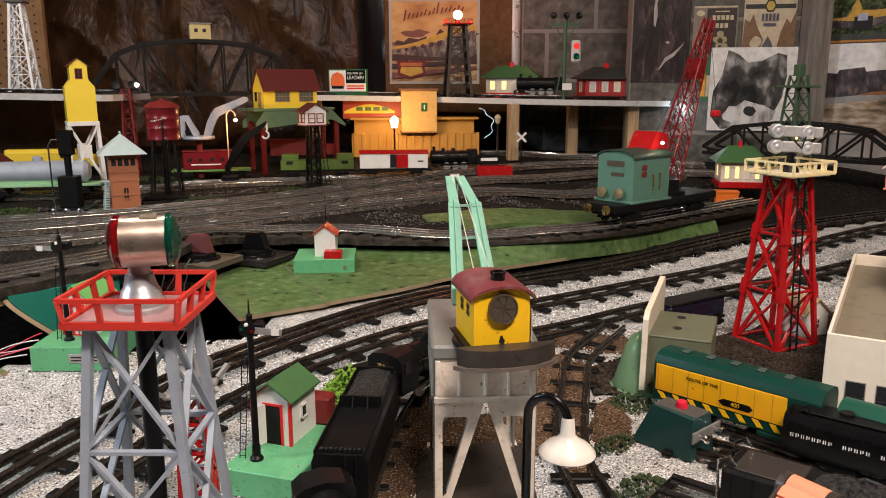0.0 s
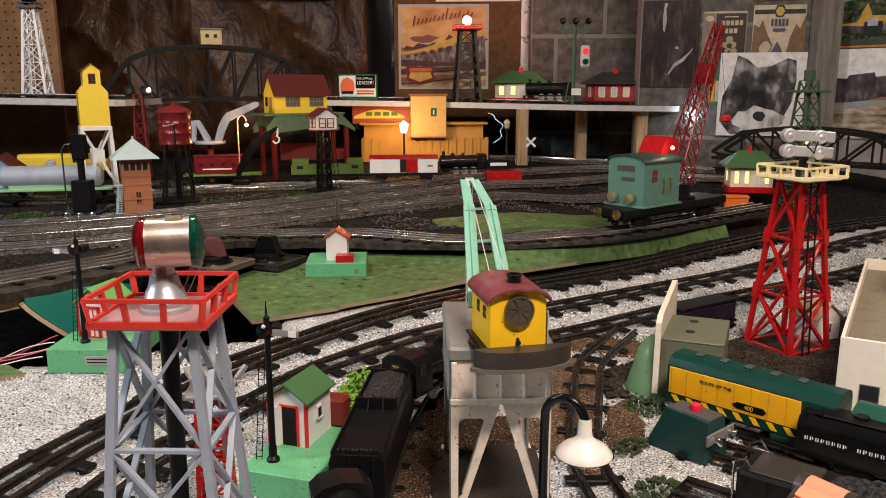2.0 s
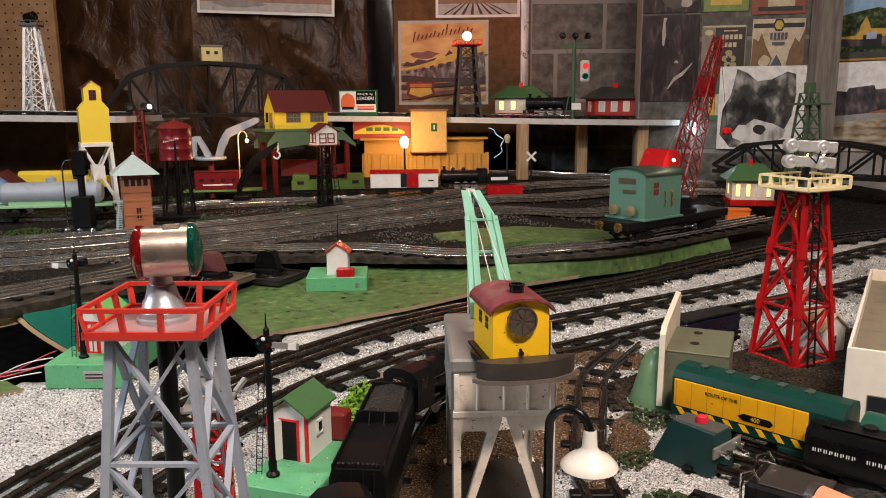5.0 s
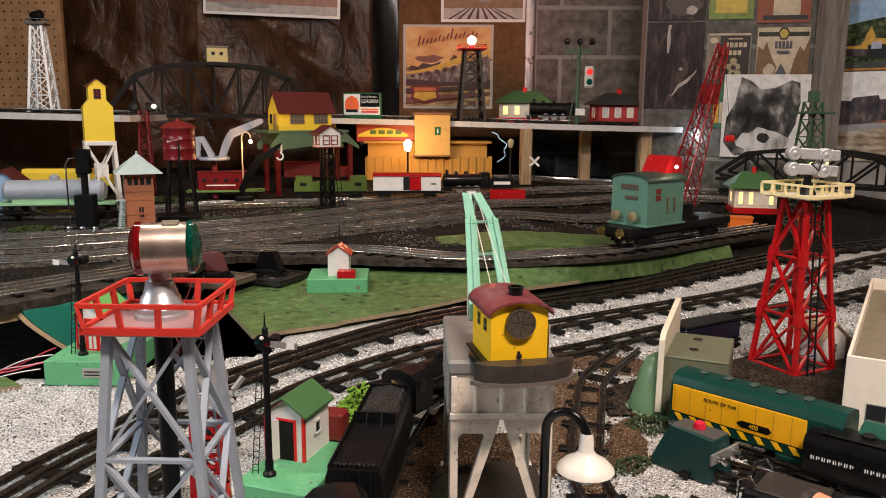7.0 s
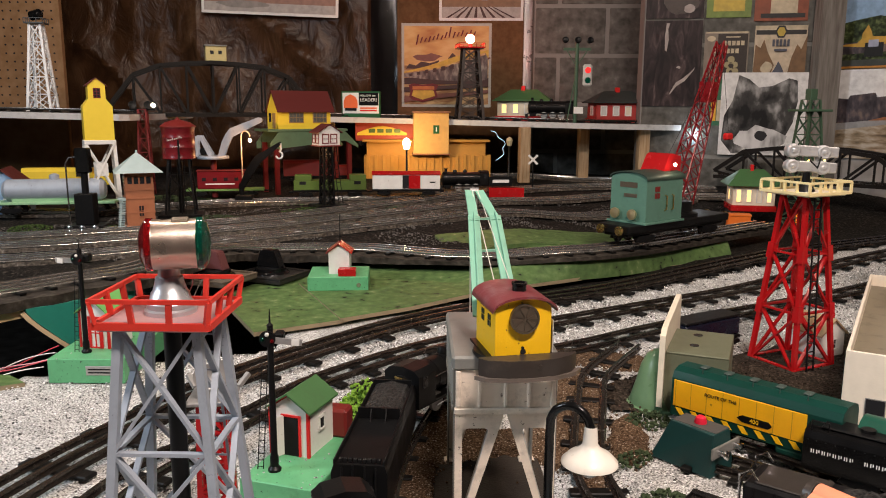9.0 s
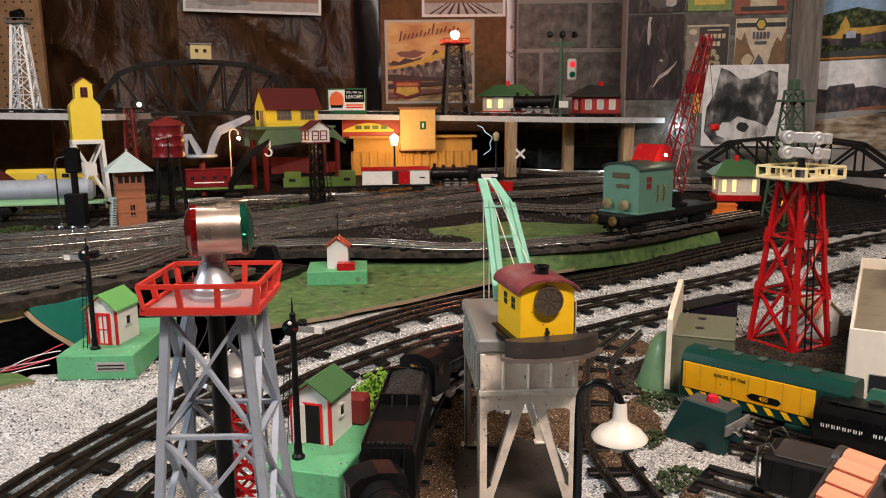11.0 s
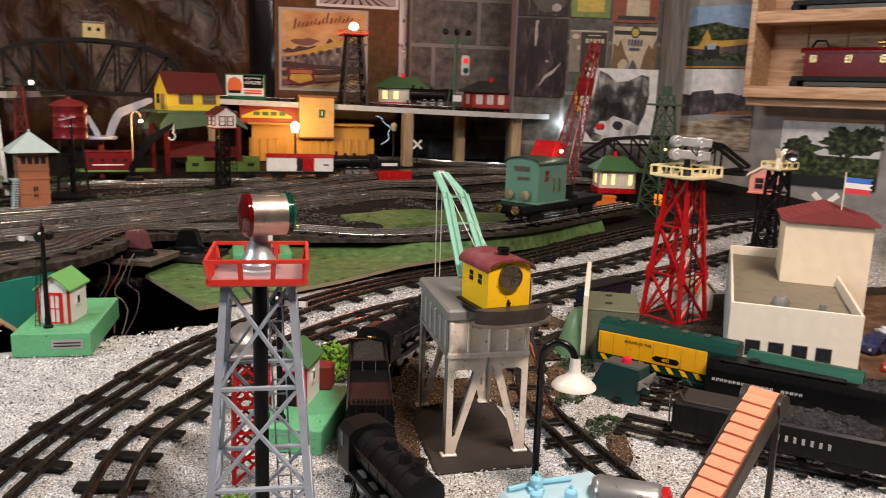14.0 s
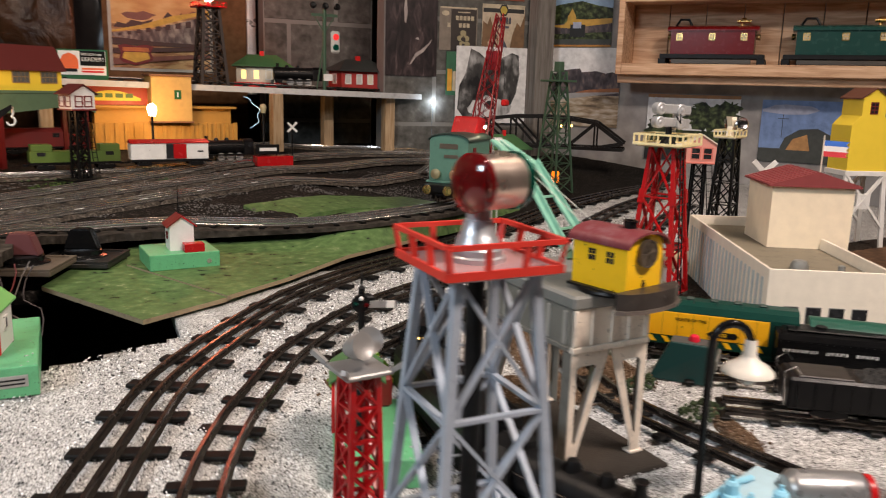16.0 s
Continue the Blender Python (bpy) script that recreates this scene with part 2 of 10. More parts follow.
def box(bm, c, s, rot=None, bev=0.0):
    """A box of size s centred at c, turned by rot (degrees about x, y, z), with bevelled edges."""
    m = pose(*c, *(rot or (0, 0, 0))) @ Matrix.Diagonal((*s, 1))
    r = bmesh.ops.create_cube(bm, size=1, matrix=m)
    if bev > 0:
        edges = list({e for v in r["verts"] for e in v.link_edges})
        bmesh.ops.bevel(bm, geom=edges, offset=bev, segments=1, affect="EDGES", clamp_overlap=True)
    return bm


def span(bm, lo, hi, bev=0.0):
    return box(bm, [(a + b) / 2 for a, b in zip(lo, hi)], [b - a for a, b in zip(lo, hi)], None, bev)


def axis_matrix(p, q, up=(0, 0, 1)):
    p, q = Vector(p), Vector(q)
    z = (q - p).normalized()
    u = Vector(up)
    if abs(z.dot(u)) > 0.98:
        u = Vector((0, 1, 0))
    x = u.cross(z).normalized()
    y = z.cross(x)
    m = Matrix((x, y, z)).transposed().to_4x4()
    m.translation = (p + q) / 2
    return m, (q - p).length


def beam(bm, p, q, w, h, up=(0, 0, 1)):
    m, l = axis_matrix(p, q, up)
    bmesh.ops.create_cube(bm, size=1, matrix=m @ Matrix.Diagonal((w, h, l, 1)))
    return bm


def rod(bm, p, q, r, r2=None, n=10):
    m, l = axis_matrix(p, q)
    bmesh.ops.create_cone(bm, cap_ends=True, segments=n, radius1=r, radius2=r if r2 is None else r2, depth=l, matrix=m)
    return bm


def lathe(bm, profile, n=24, m=Matrix()):
    """Turns (radius, height) pairs round the z axis."""
    rings = []
    for r, z in profile:
        if r < 1e-6:
            rings.append([bm.verts.new(m @ Vector((0, 0, z)))])
        else:
            rings.append([bm.verts.new(m @ Vector((r * math.cos(2 * math.pi * i / n), r * math.sin(2 * math.pi * i / n), z))) for i in range(n)])
    for a, b in zip(rings, rings[1:]):
        for i in range(n):
            j = (i + 1) % n
            if len(a) == 1 and len(b) > 1:
                bm.faces.new((a[0], b[i], b[j]))
            elif len(b) == 1 and len(a) > 1:
                bm.faces.new((a[i], b[0], a[j]))
            elif len(a) > 1:
                bm.faces.new((a[i], b[i], b[j], a[j]))
    bmesh.ops.recalc_face_normals(bm, faces=bm.faces)
    return bm


def prism(bm, pts, lo, hi, axis="y"):
    """A flat outline drawn out from lo to hi along an axis. pts: (x, z) for y, (y, z) for x, (x, y) for z."""
    def at(p, d):
        return {"y": (p[0], d, p[1]), "x": (d, p[0], p[1]), "z": (p[0], p[1], d)}[axis]
    a = [bm.verts.new(at(p, lo)) for p in pts]
    b = [bm.verts.new(at(p, hi)) for p in pts]
    bm.faces.new(a)
    bm.faces.new(b[::-1])
    for i in range(len(pts)):
        j = (i + 1) % len(pts)
        bm.faces.new((a[i], b[i], b[j], a[j]))
    bmesh.ops.recalc_face_normals(bm, faces=bm.faces)
    return bm


def tube(bm, pts, r, n=8):
    """A round bar along a line of points."""
    pts = [Vector(p) for p in pts]
    rings = []
    side = None
    for i, p in enumerate(pts):
        d = (pts[min(i + 1, len(pts) - 1)] - pts[max(i - 1, 0)]).normalized()
        if side is None:
            side = d.orthogonal().normalized()
        side = (side - d * side.dot(d)).normalized()
        o = d.cross(side)
        rings.append([bm.verts.new(p + r * (math.cos(2 * math.pi * k / n) * side + math.sin(2 * math.pi * k / n) * o)) for k in range(n)])
    for a, b in zip(rings, rings[1:]):
        for k in range(n):
            bm.faces.new((a[k], a[(k + 1) % n], b[(k + 1) % n], b[k]))
    bm.faces.new(rings[0][::-1])
    bm.faces.new(rings[-1])
    bmesh.ops.recalc_face_normals(bm, faces=bm.faces)
    return bm


def shade(me, angle=35):
    for p in me.polygons:
        p.use_smooth = True
    bmx = bmesh.new()
    bmx.from_mesh(me)
    for e in bmx.edges:
        if len(e.link_faces) == 2 and e.calc_face_angle() > radians(angle):
            e.smooth = False
    bmx.to_mesh(me)
    bmx.free()


def part(name, bm, material, parent=None, label="", smooth=True):
    me = bpy.data.meshes.new(name)
    bm.to_mesh(me)
    bm.free()
    if smooth:
        shade(me)
    me.materials.append(material)
    ob = new(name, me)
    if parent is not None:
        ob.parent = parent
    if label:
        ob["label"] = label
    return ob


def thing(name, m, label, category, group=""):
    ob = new(name)
    ob.empty_display_size = 0.02
    ob.matrix_world = m
    return tagged(ob, label, category, group)


def structure(name, bm, material, label, category="", smooth=False):
    return tagged(part(name, bm, material, smooth=smooth), label, category, "", "structure")


def smoothstep(a, b, x):
    u = min(1, max(0, (x - a) / (b - a)))
    return u * u * (3 - 2 * u)


def gz(x, y):
    """The height of the layout's surface: a low front table, and a back table that climbs."""
    left = smoothstep(1.56, 1.66, y + 0.10 * smoothstep(-0.3, -0.9, x) - 0.20 * smoothstep(-0.58, -0.42, x)) * (0.04 + 0.062 * max(0, y - 1.65))
    right = 0.03 * smoothstep(1.55, 1.95, y) + 0.075 * smoothstep(2.2, 2.9, y)
    k = smoothstep(0.05, 0.45, x)
    hollow = 0.017 * smoothstep(-0.36, -0.24, x) * smoothstep(0.23, 0.15, x) * smoothstep(0.98, 0.82, y)
    return min(0.118, left * (1 - k) + right * k) - hollow


def spline(pts, step=0.012):
    """Evenly spaced points on a smooth line through pts."""
    P = [Vector((*p, 0)) for p in pts]
    P = [2 * P[0] - P[1]] + P + [2 * P[-1] - P[-2]]
    raw = []
    for a, b, c, d in zip(P, P[1:], P[2:], P[3:]):
        for i in range(24):
            t = i / 24
            raw.append(0.5 * (2 * b + (c - a) * t + (2 * a - 5 * b + 4 * c - d) * t * t + (3 * b - a - 3 * c + d) * t ** 3))
    raw.append(P[-2])
    out, acc = [raw[0]], 0.0
    for a, b in zip(raw, raw[1:]):
        l = (b - a).length
        while acc + l >= step and l > 0:
            a = a + (b - a) * ((step - acc) / l)
            l = (b - a).length
            acc = 0.0
            out.append(a)
        acc += l
    return out
# ---------------------------------------------------------------- the room
RX0, RX1, RY0, RY1, RZ0, RZ1 = -2.6, 2.8, -2.2, 4.42, -0.8, 1.75


def quad_slab(name, lo, hi, material, label, category):
    return structure(name, span(bmn(), lo, hi), material, label, category)


quad_slab("floor", (RX0, RY0, RZ0 - 0.1), (RX1, RY1, RZ0), FLOORM, "dark concrete basement floor under the layout", "floor")
quad_slab("ceiling", (RX0, RY0, RZ1), (RX1, RY1, RZ1 + 0.1), PLASTER, "plain basement ceiling above the layout", "ceiling")
quad_slab("wall_west", (RX0 - 0.1, RY0, RZ0), (RX0, RY1, RZ1), PLASTER, "plain dim side wall", "wall")
quad_slab("wall_south", (RX0, RY0 - 0.1, RZ0), (RX1, RY0, RZ1), PLASTER, "plain wall behind the viewer", "wall")
quad_slab("wall_east", (RX1, RY0, RZ0), (RX1 + 0.1, RY1, RZ1), PLASTER, "plain dim side wall", "wall")


def block_wall():
    """The far wall of cinder blocks, each with its own joint."""
    mortar = mat("mortar_grey", (0.205, 0.197, 0.182), 0.95, scale=30)
    base = structure("wall_north", span(bmn(), (0.276, 3.36, RZ0), (0.74, 3.46, RZ1)), mortar, "grey cinder block back wall with mortar joints", "wall")
    structure("wall_far", span(bmn(), (RX0, RY1, RZ0), (RX1, RY1 + 0.1, RZ1)), PLASTER, "plain wall closing the room", "wall")
    me = None
    for j in range(11):
        z = -0.300 + j * 0.2
        for i in range(3):
            x = 0.18 + i * 0.4 - (0.2 if j % 2 else 0)
            if me is None:
                ob = part("block", box(bmn(), (0, 0, 0), (0.390, 0.03, 0.190), None, 0.006), CINDER, base, smooth=False)
                me = ob.data
            elif x - 0.19 > 0.27 and x + 0.19 < 0.75:
                ob = new("block", me)
                ob.parent = base
            else:
                lo, hi = max(0.277, x - 0.195), min(0.739, x + 0.195)
                if hi - lo < 0.02:
                    continue
                ob = part("block", box(bmn(), ((lo + hi) / 2 - x, 0, 0), (hi - lo, 0.03, 0.190), None, 0.006), CINDER, base, smooth=False)
            ob.location = (x, 3.36 + 0.0125, z)
    bpy.data.objects.remove(base.children[0])
    return me


block_wall()


def rippled_sheet(name, x0, x1, z0, z1, y, amp, material, label, category, seed, nx=110, nz=70, hang=1.0):
    """A hanging plastic sheet with crossing folds."""
    bm = bmn()
    vs = []
    for j in range(nz + 1):
        row = []
        for i in range(nx + 1):
            x, z = x0 + (x1 - x0) * i / nx, z0 + (z1 - z0) * j / nz
            f = noise.fractal(Vector((x * 2.2 + seed, z * 0.7 * hang, seed)), 1.0, 2.1, 4)
            r = 1 - abs(noise.noise(Vector((x * 2.2 + 3 + z * 0.9, z * 1.7, seed + 5))))
            row.append(bm.verts.new((x, y - amp * (0.8 * f + 1.2 * r ** 6), z)))
        vs.append(row)
    for a, b in zip(vs, vs[1:]):
        for i in range(nx):
            bm.faces.new((a[i], a[i + 1], b[i + 1], b[i]))
    ob = part(name, bm, material)
    md = ob.modifiers.new("thickness", "SOLIDIFY")
    md.thickness = 0.003
    return tagged(ob, label, category, "", "structure")


rippled_sheet("backdrop_tarp", -2.4, -0.42, -0.2, 1.5, 3.46, 0.035, TARP, "crinkled brown plastic tarpaulin hung behind the layout", "tarpaulin", 2.0)
rippled_sheet("wall_liner_dark", -0.46, -0.27, -0.2, 1.5, 3.62, 0.03, mat("black_plastic_film", (0.012, 0.012, 0.013), 0.22), "black plastic film hung beside the tarpaulin", "plastic sheet", 7.0, 24, 70)

board = structure("wall_board", span(bmn(), (-0.318, 3.563, 0.0), (0.245, 3.59, 1.5)), CARDBOARD, "brown fibreboard panel holding the train poster", "wall panel")
part("foil_edge", span(bmn(), (0.245, 3.54, 0.30), (0.281, 3.59, 1.5)), mat("crinkled_foil", (0.42, 0.41, 0.40), 0.30, 0.7, bump=1.0, scale=25), board)

# pegboard on the far left
peg = structure("wall_pegboard", span(bmn(), (-2.3, 2.95, 0.1), (-1.53, 2.97, 1.5)), PEG, "brown pegboard panel with rows of holes", "pegboard")
hole = None
for i in range(9):
    for j in range(14):
        if hole is None:
            hb = rod(bmn(), (0, -0.0015, 0), (0, 0.0015, 0), 0.0035, n=10)
            ob = part("peg_hole", hb, DARKWIN, peg, smooth=False)
            hole = ob.data
        else:
            ob = new("peg_hole", hole)
            ob.parent = peg
        ob.location = (-1.56 - i * 0.031, 2.9498, 0.36 + j * 0.031)

# the partition with posters, and the slanting wall behind the display shelves
structure("wall_partition", prism(bmn(), [(0.645, 2.947), (1.338, 2.830), (1.367, 2.908), (0.645, 3.025)], -0.8, 1.75, "z"), mat("mortar_grey", (0.26, 0.25, 0.235)), "pale grey block partition covered with posters", "wall")
structure("wall_slanting", prism(bmn(), [(1.295, 2.865), (2.755, 1.181), (2.80, 1.23), (1.355, 2.915)], -0.8, 1.75, "z"), ramp_mat("pale_grey_panel", [(0.3, (0.24, 0.23, 0.225)), (0.7, (0.38, 0.365, 0.355))], 18, 8, 0.85, 0.15, 0.003), "pale grey wall panel behind the display shelf", "wall")
part_wall = bpy.data.objects["wall_partition"]
for j in range(11):
    for i in range(2):
        u = 0.20 + i * 0.4 - (0.2 if j % 2 else 0)
        lo, hi = max(0.003, u - 0.195), min(0.698, u + 0.195)
        ob = part("block", box(bmn(), ((lo + hi) / 2, 0.0066, 0), (hi - lo, 0.016, 0.190), None, 0.004), CINDER, part_wall, smooth=False)
        ob.matrix_local = pose(0.645, 2.947, -0.29 + j * 0.2, 0, 0, -9.6)
col = structure("wall_column", span(bmn(), (1.206, 2.765, -0.8), (1.284, 2.83, 1.75)), GREYWOOD, "weathered grey wooden column between posters", "column")

# ---------------------------------------------------------------- the layout's tables


def in_gap(x, y):
    """The open gap to the floor between the front table and the green board."""
    back = 1.50 + 0.12 * (x + 0.5)
    front = 1.02 + 0.0 if x < -0.62 else 1.03 + 0.42 * (x + 0.62)
    return x < -0.30 and front < y < back


def table_sheet():
    bm = bmn()
    nx, ny = 190, 200
    x0, x1, y0, y1 = -2.0, 1.9, 0.12, 4.0
    V = {}
    for j in range(ny + 1):
        for i in range(nx + 1):
            x, y = x0 + (x1 - x0) * i / nx, y0 + (y1 - y0) * j / ny
            z = gz(x, y) + 0.0025 * noise.noise(Vector((x * 30, y * 30, 0))) - 0.003
            V[i, j] = (x, y, z)
    verts = {}

    def v(k):
        if k not in verts:
            verts[k] = bm.verts.new(V[k])
        return verts[k]
    for j in range(ny):
        for i in range(nx):
            cx, cy = x0 + (x1 - x0) * (i + 0.5) / nx, y0 + (y1 - y0) * (j + 0.5) / ny
            if in_gap(cx, cy) or cx + 0.75 * cy > 3.55:
                continue
            f = bm.faces.new((v((i, j)), v((i + 1, j)), v((i + 1, j + 1)), v((i, j + 1))))
            f.material_index = 0 if cx > -0.5 and cy < (1.50 if cx < 0.2 else 1.50 + 0.62 * (cx - 0.2)) else int(cy > 1.2)
    ob = structure("layout_table", bm, GRAVEL, "gravel-covered train table with raised back section", "table", True)
    ob.data.materials.append(DARKBED)
    md = ob.modifiers.new("thickness", "SOLIDIFY")
    md.thickness, md.offset = 0.02, -1
    return ob


table_sheet()

# ---------------------------------------------------------------- tracks


def rail_bm(line, off, w, h, z0, height=None):
    bm = bmn()
    rings = []
    for i, p in enumerate(line):
        d = (line[min(i + 1, len(line) - 1)] - line[max(i - 1, 0)]).normalized()
        n = Vector((-d.y, d.x, 0))
        c = p + n * off
        z = (height or gz)(p.x, p.y) + z0
        prof = [(-w * 0.9, 0), (-w * 0.3, h * 0.25), (-w * 0.5, h * 0.7), (-w * 0.35, h), (w * 0.35, h), (w * 0.5, h * 0.7), (w * 0.3, h * 0.25), (w * 0.9, 0)]
        rings.append([bm.verts.new((c.x + n.x * a, c.y + n.y * a, z + b)) for a, b in prof])
    k = len(rings[0])
    for a, b in zip(rings, rings[1:]):
        for i in range(k):
            bm.faces.new((a[i], a[(i + 1) % k], b[(i + 1) % k], b[i]))
    bm.faces.new(rings[0])
    bm.faces.new(rings[-1][::-1])
    bmesh.ops.recalc_face_normals(bm, faces=bm.faces)
    return bm


def bed_bm(line, w):
    """A low flat strip that follows a line."""
    bm = bmn()
    prev = None
    for i, p in enumerate(line):
        d = (line[min(i + 1, len(line) - 1)] - line[max(i - 1, 0)]).normalized()
        n = Vector((-d.y, d.x, 0))
        z = gz(p.x, p.y)
        k = w + 0.003 * math.sin(i * 0.9) + 0.002 * math.sin(i * 2.3)
        ring = [bm.verts.new((p.x + n.x * a, p.y + n.y * a, z + h)) for a, h in ((-k, -0.004), (-k * 0.93, 0.0035), (k * 0.93, 0.0035), (k, -0.004))]
        if prev:
            for j in range(3):
                bm.faces.new((prev[j], prev[j + 1], ring[j + 1], ring[j]))
        prev = ring
    bmesh.ops.recalc_face_normals(bm, faces=bm.faces)
    return bm


def track(pts, rails, label, spacing=0.05, tie=(0.062, 0.011, 0.005), z0=0.0, height=None, steel=None, bed=None):
    line = spline(pts, 0.015)
    t = thing("railway_track", Matrix(), label, "railway track", "model railway tracks")
    for off in rails:
        part("rail", rail_bm(line, off, 0.0042 if steel else 0.0056, 0.0075, tie[2] + z0, height), steel or STEEL, t)
    if bed:
        part("track_bed", bed_bm(line, bed[0]), bed[1], t, "grimy grey-brown strip under the track", smooth=False)
        for i, p in enumerate(spline(pts, 0.17)[1:-1]):
            q = line[min(range(len(line)), key=lambda k: (line[k] - p).length)]
            part("white_joiner", box(bmn(), (q.x, q.y, gz(q.x, q.y) + z0 + 0.006), (0.024, 0.010, 0.006), (0, 0, 25), 0.001), PAPER, t, smooth=False)
    ties = spline(pts, spacing)
    me = None
    for i, p in enumerate(ties[:-1]):
        d = ties[i + 1] - p
        if me is None:
            ob = part("tie", box(bmn(), (0, 0, tie[2] / 2), tie, None, 0.0012), TIEM, t, smooth=False)
            me = ob.data
        else:
            ob = new("tie", me)
            ob.parent = t
        ob.location = (p.x, p.y, (height or gz)(p.x, p.y) + z0)
        ob.rotation_euler = (0, 0, math.atan2(d.y, d.x) - math.pi / 2)
    return t
# ---------------------------------------------------------------- track plan
BEDMAT = ramp_mat("grimy_track_strip", [(0.3, (0.018, 0.015, 0.012)), (0.5, (0.065, 0.054, 0.044)), (0.62, (0.13, 0.11, 0.09)), (0.78, (0.42, 0.40, 0.37))], 150, 7, 0.85, 0.5, 0.003)
R3 = (-0.0255, 0.0, 0.0255)
R2 = (-0.0165, 0.0165)
track([(-0.475, 0.40), (-0.436, 0.663), (-0.385, 0.833), (-0.323, 0.994), (-0.206, 1.174), (-0.09, 1.315), (0.06, 1.44), (0.204, 1.525), (0.62, 1.79), (1.10, 2.08), (1.45, 2.25)], R3, "three-rail tinplate track curving along the gravel", spacing=0.085, tie=(0.094, 0.018, 0.005))
track([(-0.335, 0.40), (-0.34, 0.632), (-0.321, 0.737), (-0.276, 0.863), (-0.226, 0.943), (-0.166, 1.039), (-0.03, 1.19), (0.178, 1.335), (0.559, 1.585), (0.984, 1.865), (1.30, 2.05)], R2, "two-rail track curving along the gravel", spacing=0.066, tie=(0.070, 0.016, 0.005))
track([(-0.12, 0.98), (0.05, 1.10), (0.20, 1.19), (0.40, 1.335), (0.859, 1.625), (1.2, 1.84)], R2, "dark two-rail siding on gravel", spacing=0.066, tie=(0.070, 0.016, 0.005))
track([(0.19, 0.52), (0.168, 0.675), (0.158, 0.80), (0.182, 0.96), (0.205, 1.06), (0.28, 1.20)], R2, "two-rail spur curving past the crane", spacing=0.056, tie=(0.064, 0.014, 0.005))
track([(-0.11, 0.42), (-0.078, 0.62), (-0.062, 0.85), (0.002, 1.03), (0.09, 1.12)], R2, "two-rail track under the black tender")
track([(0.285, 0.885), (0.378, 0.800), (0.53, 0.61), (0.75, 0.38)], R2, "bright two-rail display siding")
track([(0.272, 0.790), (0.300, 0.770), (0.345, 0.738), (0.436, 0.682), (0.60, 0.582), (0.80, 0.46)], R2, "bright two-rail display siding ending at the bumper")
track([(0.235, 0.69), (0.373, 0.587), (0.50, 0.493), (0.72, 0.27)], R2, "bright two-rail display siding")
track([(-1.75, 1.74), (-1.134, 1.87), (-0.62, 2.09), (-0.25, 2.36), (0.05, 2.60), (0.42, 2.80), (0.9, 2.78)], R3, "three-rail track across the back table", tie=(0.084, 0.012, 0.005), steel=BACKSTEEL, bed=(0.048, BEDMAT))
track([(-1.75, 1.64), (-1.08, 1.77), (-0.60, 1.99), (-0.2, 2.24), (0.12, 2.46), (0.5, 2.66), (0.9, 2.66)], R3, "three-rail track across the back table", tie=(0.084, 0.012, 0.005), steel=BACKSTEEL, bed=(0.048, BEDMAT))
track([(-1.70, 1.50), (-1.03, 1.64), (-0.62, 1.83), (-0.2, 2.09), (0.2, 2.32), (0.6, 2.50)], R3, "three-rail track across the back table", tie=(0.084, 0.012, 0.005), steel=BACKSTEEL, bed=(0.048, BEDMAT))

track([(0.10, 3.02), (0.36, 3.06), (0.60, 3.00), (0.745, 2.86), (0.75, 2.66), (0.64, 2.50)], R3, "three-rail loop curving below the raised deck", tie=(0.084, 0.012, 0.005), steel=BACKSTEEL, bed=(0.048, BEDMAT))


def roadbed_z(x, y):
    """The plywood roadbed that rises to the front corner of the back table."""
    f = smoothstep(-0.64, -0.42, x)
    g = smoothstep(-0.05, 0.25, x)
    return 0.077 * (1 - f) + (0.048 * (1 - g) + 0.0655 * g) * f


ROADBED = [(-0.98, 0.96), (-0.84, 1.11), (-0.75, 1.216), (-0.686, 1.300), (-0.617, 1.392), (-0.575, 1.62), (-0.46, 1.765), (-0.25, 1.80), (-0.03, 1.725), (0.16, 1.685), (0.36, 1.755), (0.62, 1.965), (0.84, 2.15)]
track(ROADBED, R3, "three-rail track curving over the plywood roadbed", tie=(0.084, 0.012, 0.005), height=roadbed_z, steel=BACKSTEEL)


def plywood_roadbed():
    line = spline(ROADBED, 0.02)
    bm = bmn()
    rings = []
    for i, p in enumerate(line):
        d = (line[min(i + 1, len(line) - 1)] - line[max(i - 1, 0)]).normalized()
        n = Vector((-d.y, d.x, 0))
        z = roadbed_z(p.x, p.y) - 0.001
        k = smoothstep(-0.2, 0.0, p.x)
        w = (0.072 + 0.004 * math.sin(i * 1.7)) * (1 - k) + 0.052 * k
        deep, back = 0.016 - 0.008 * k, 0.1 * (1 - k) + 0.056 * k
        rings.append([bm.verts.new((p.x + n.x * a, p.y + n.y * a, z + h)) for a, h in ((-w, 0), (-w, -deep), (back, -deep), (back, 0))])
    for a, b in zip(rings, rings[1:]):
        for i in range(4):
            bm.faces.new((a[i], a[(i + 1) % 4], b[(i + 1) % 4], b[i]))
    bm.faces.new(rings[0])
    bm.faces.new(rings[-1][::-1])
    bmesh.ops.recalc_face_normals(bm, faces=bm.faces)
    structure("plywood_roadbed", bm, ramp_mat("grimy_plywood", [(0.3, (0.018, 0.015, 0.012)), (0.55, (0.045, 0.038, 0.031)), (0.75, (0.10, 0.085, 0.07))], 60, 6, 0.85, 0.3, 0.003), "grimy bare plywood roadbed with cut edge", "roadbed")


plywood_roadbed()


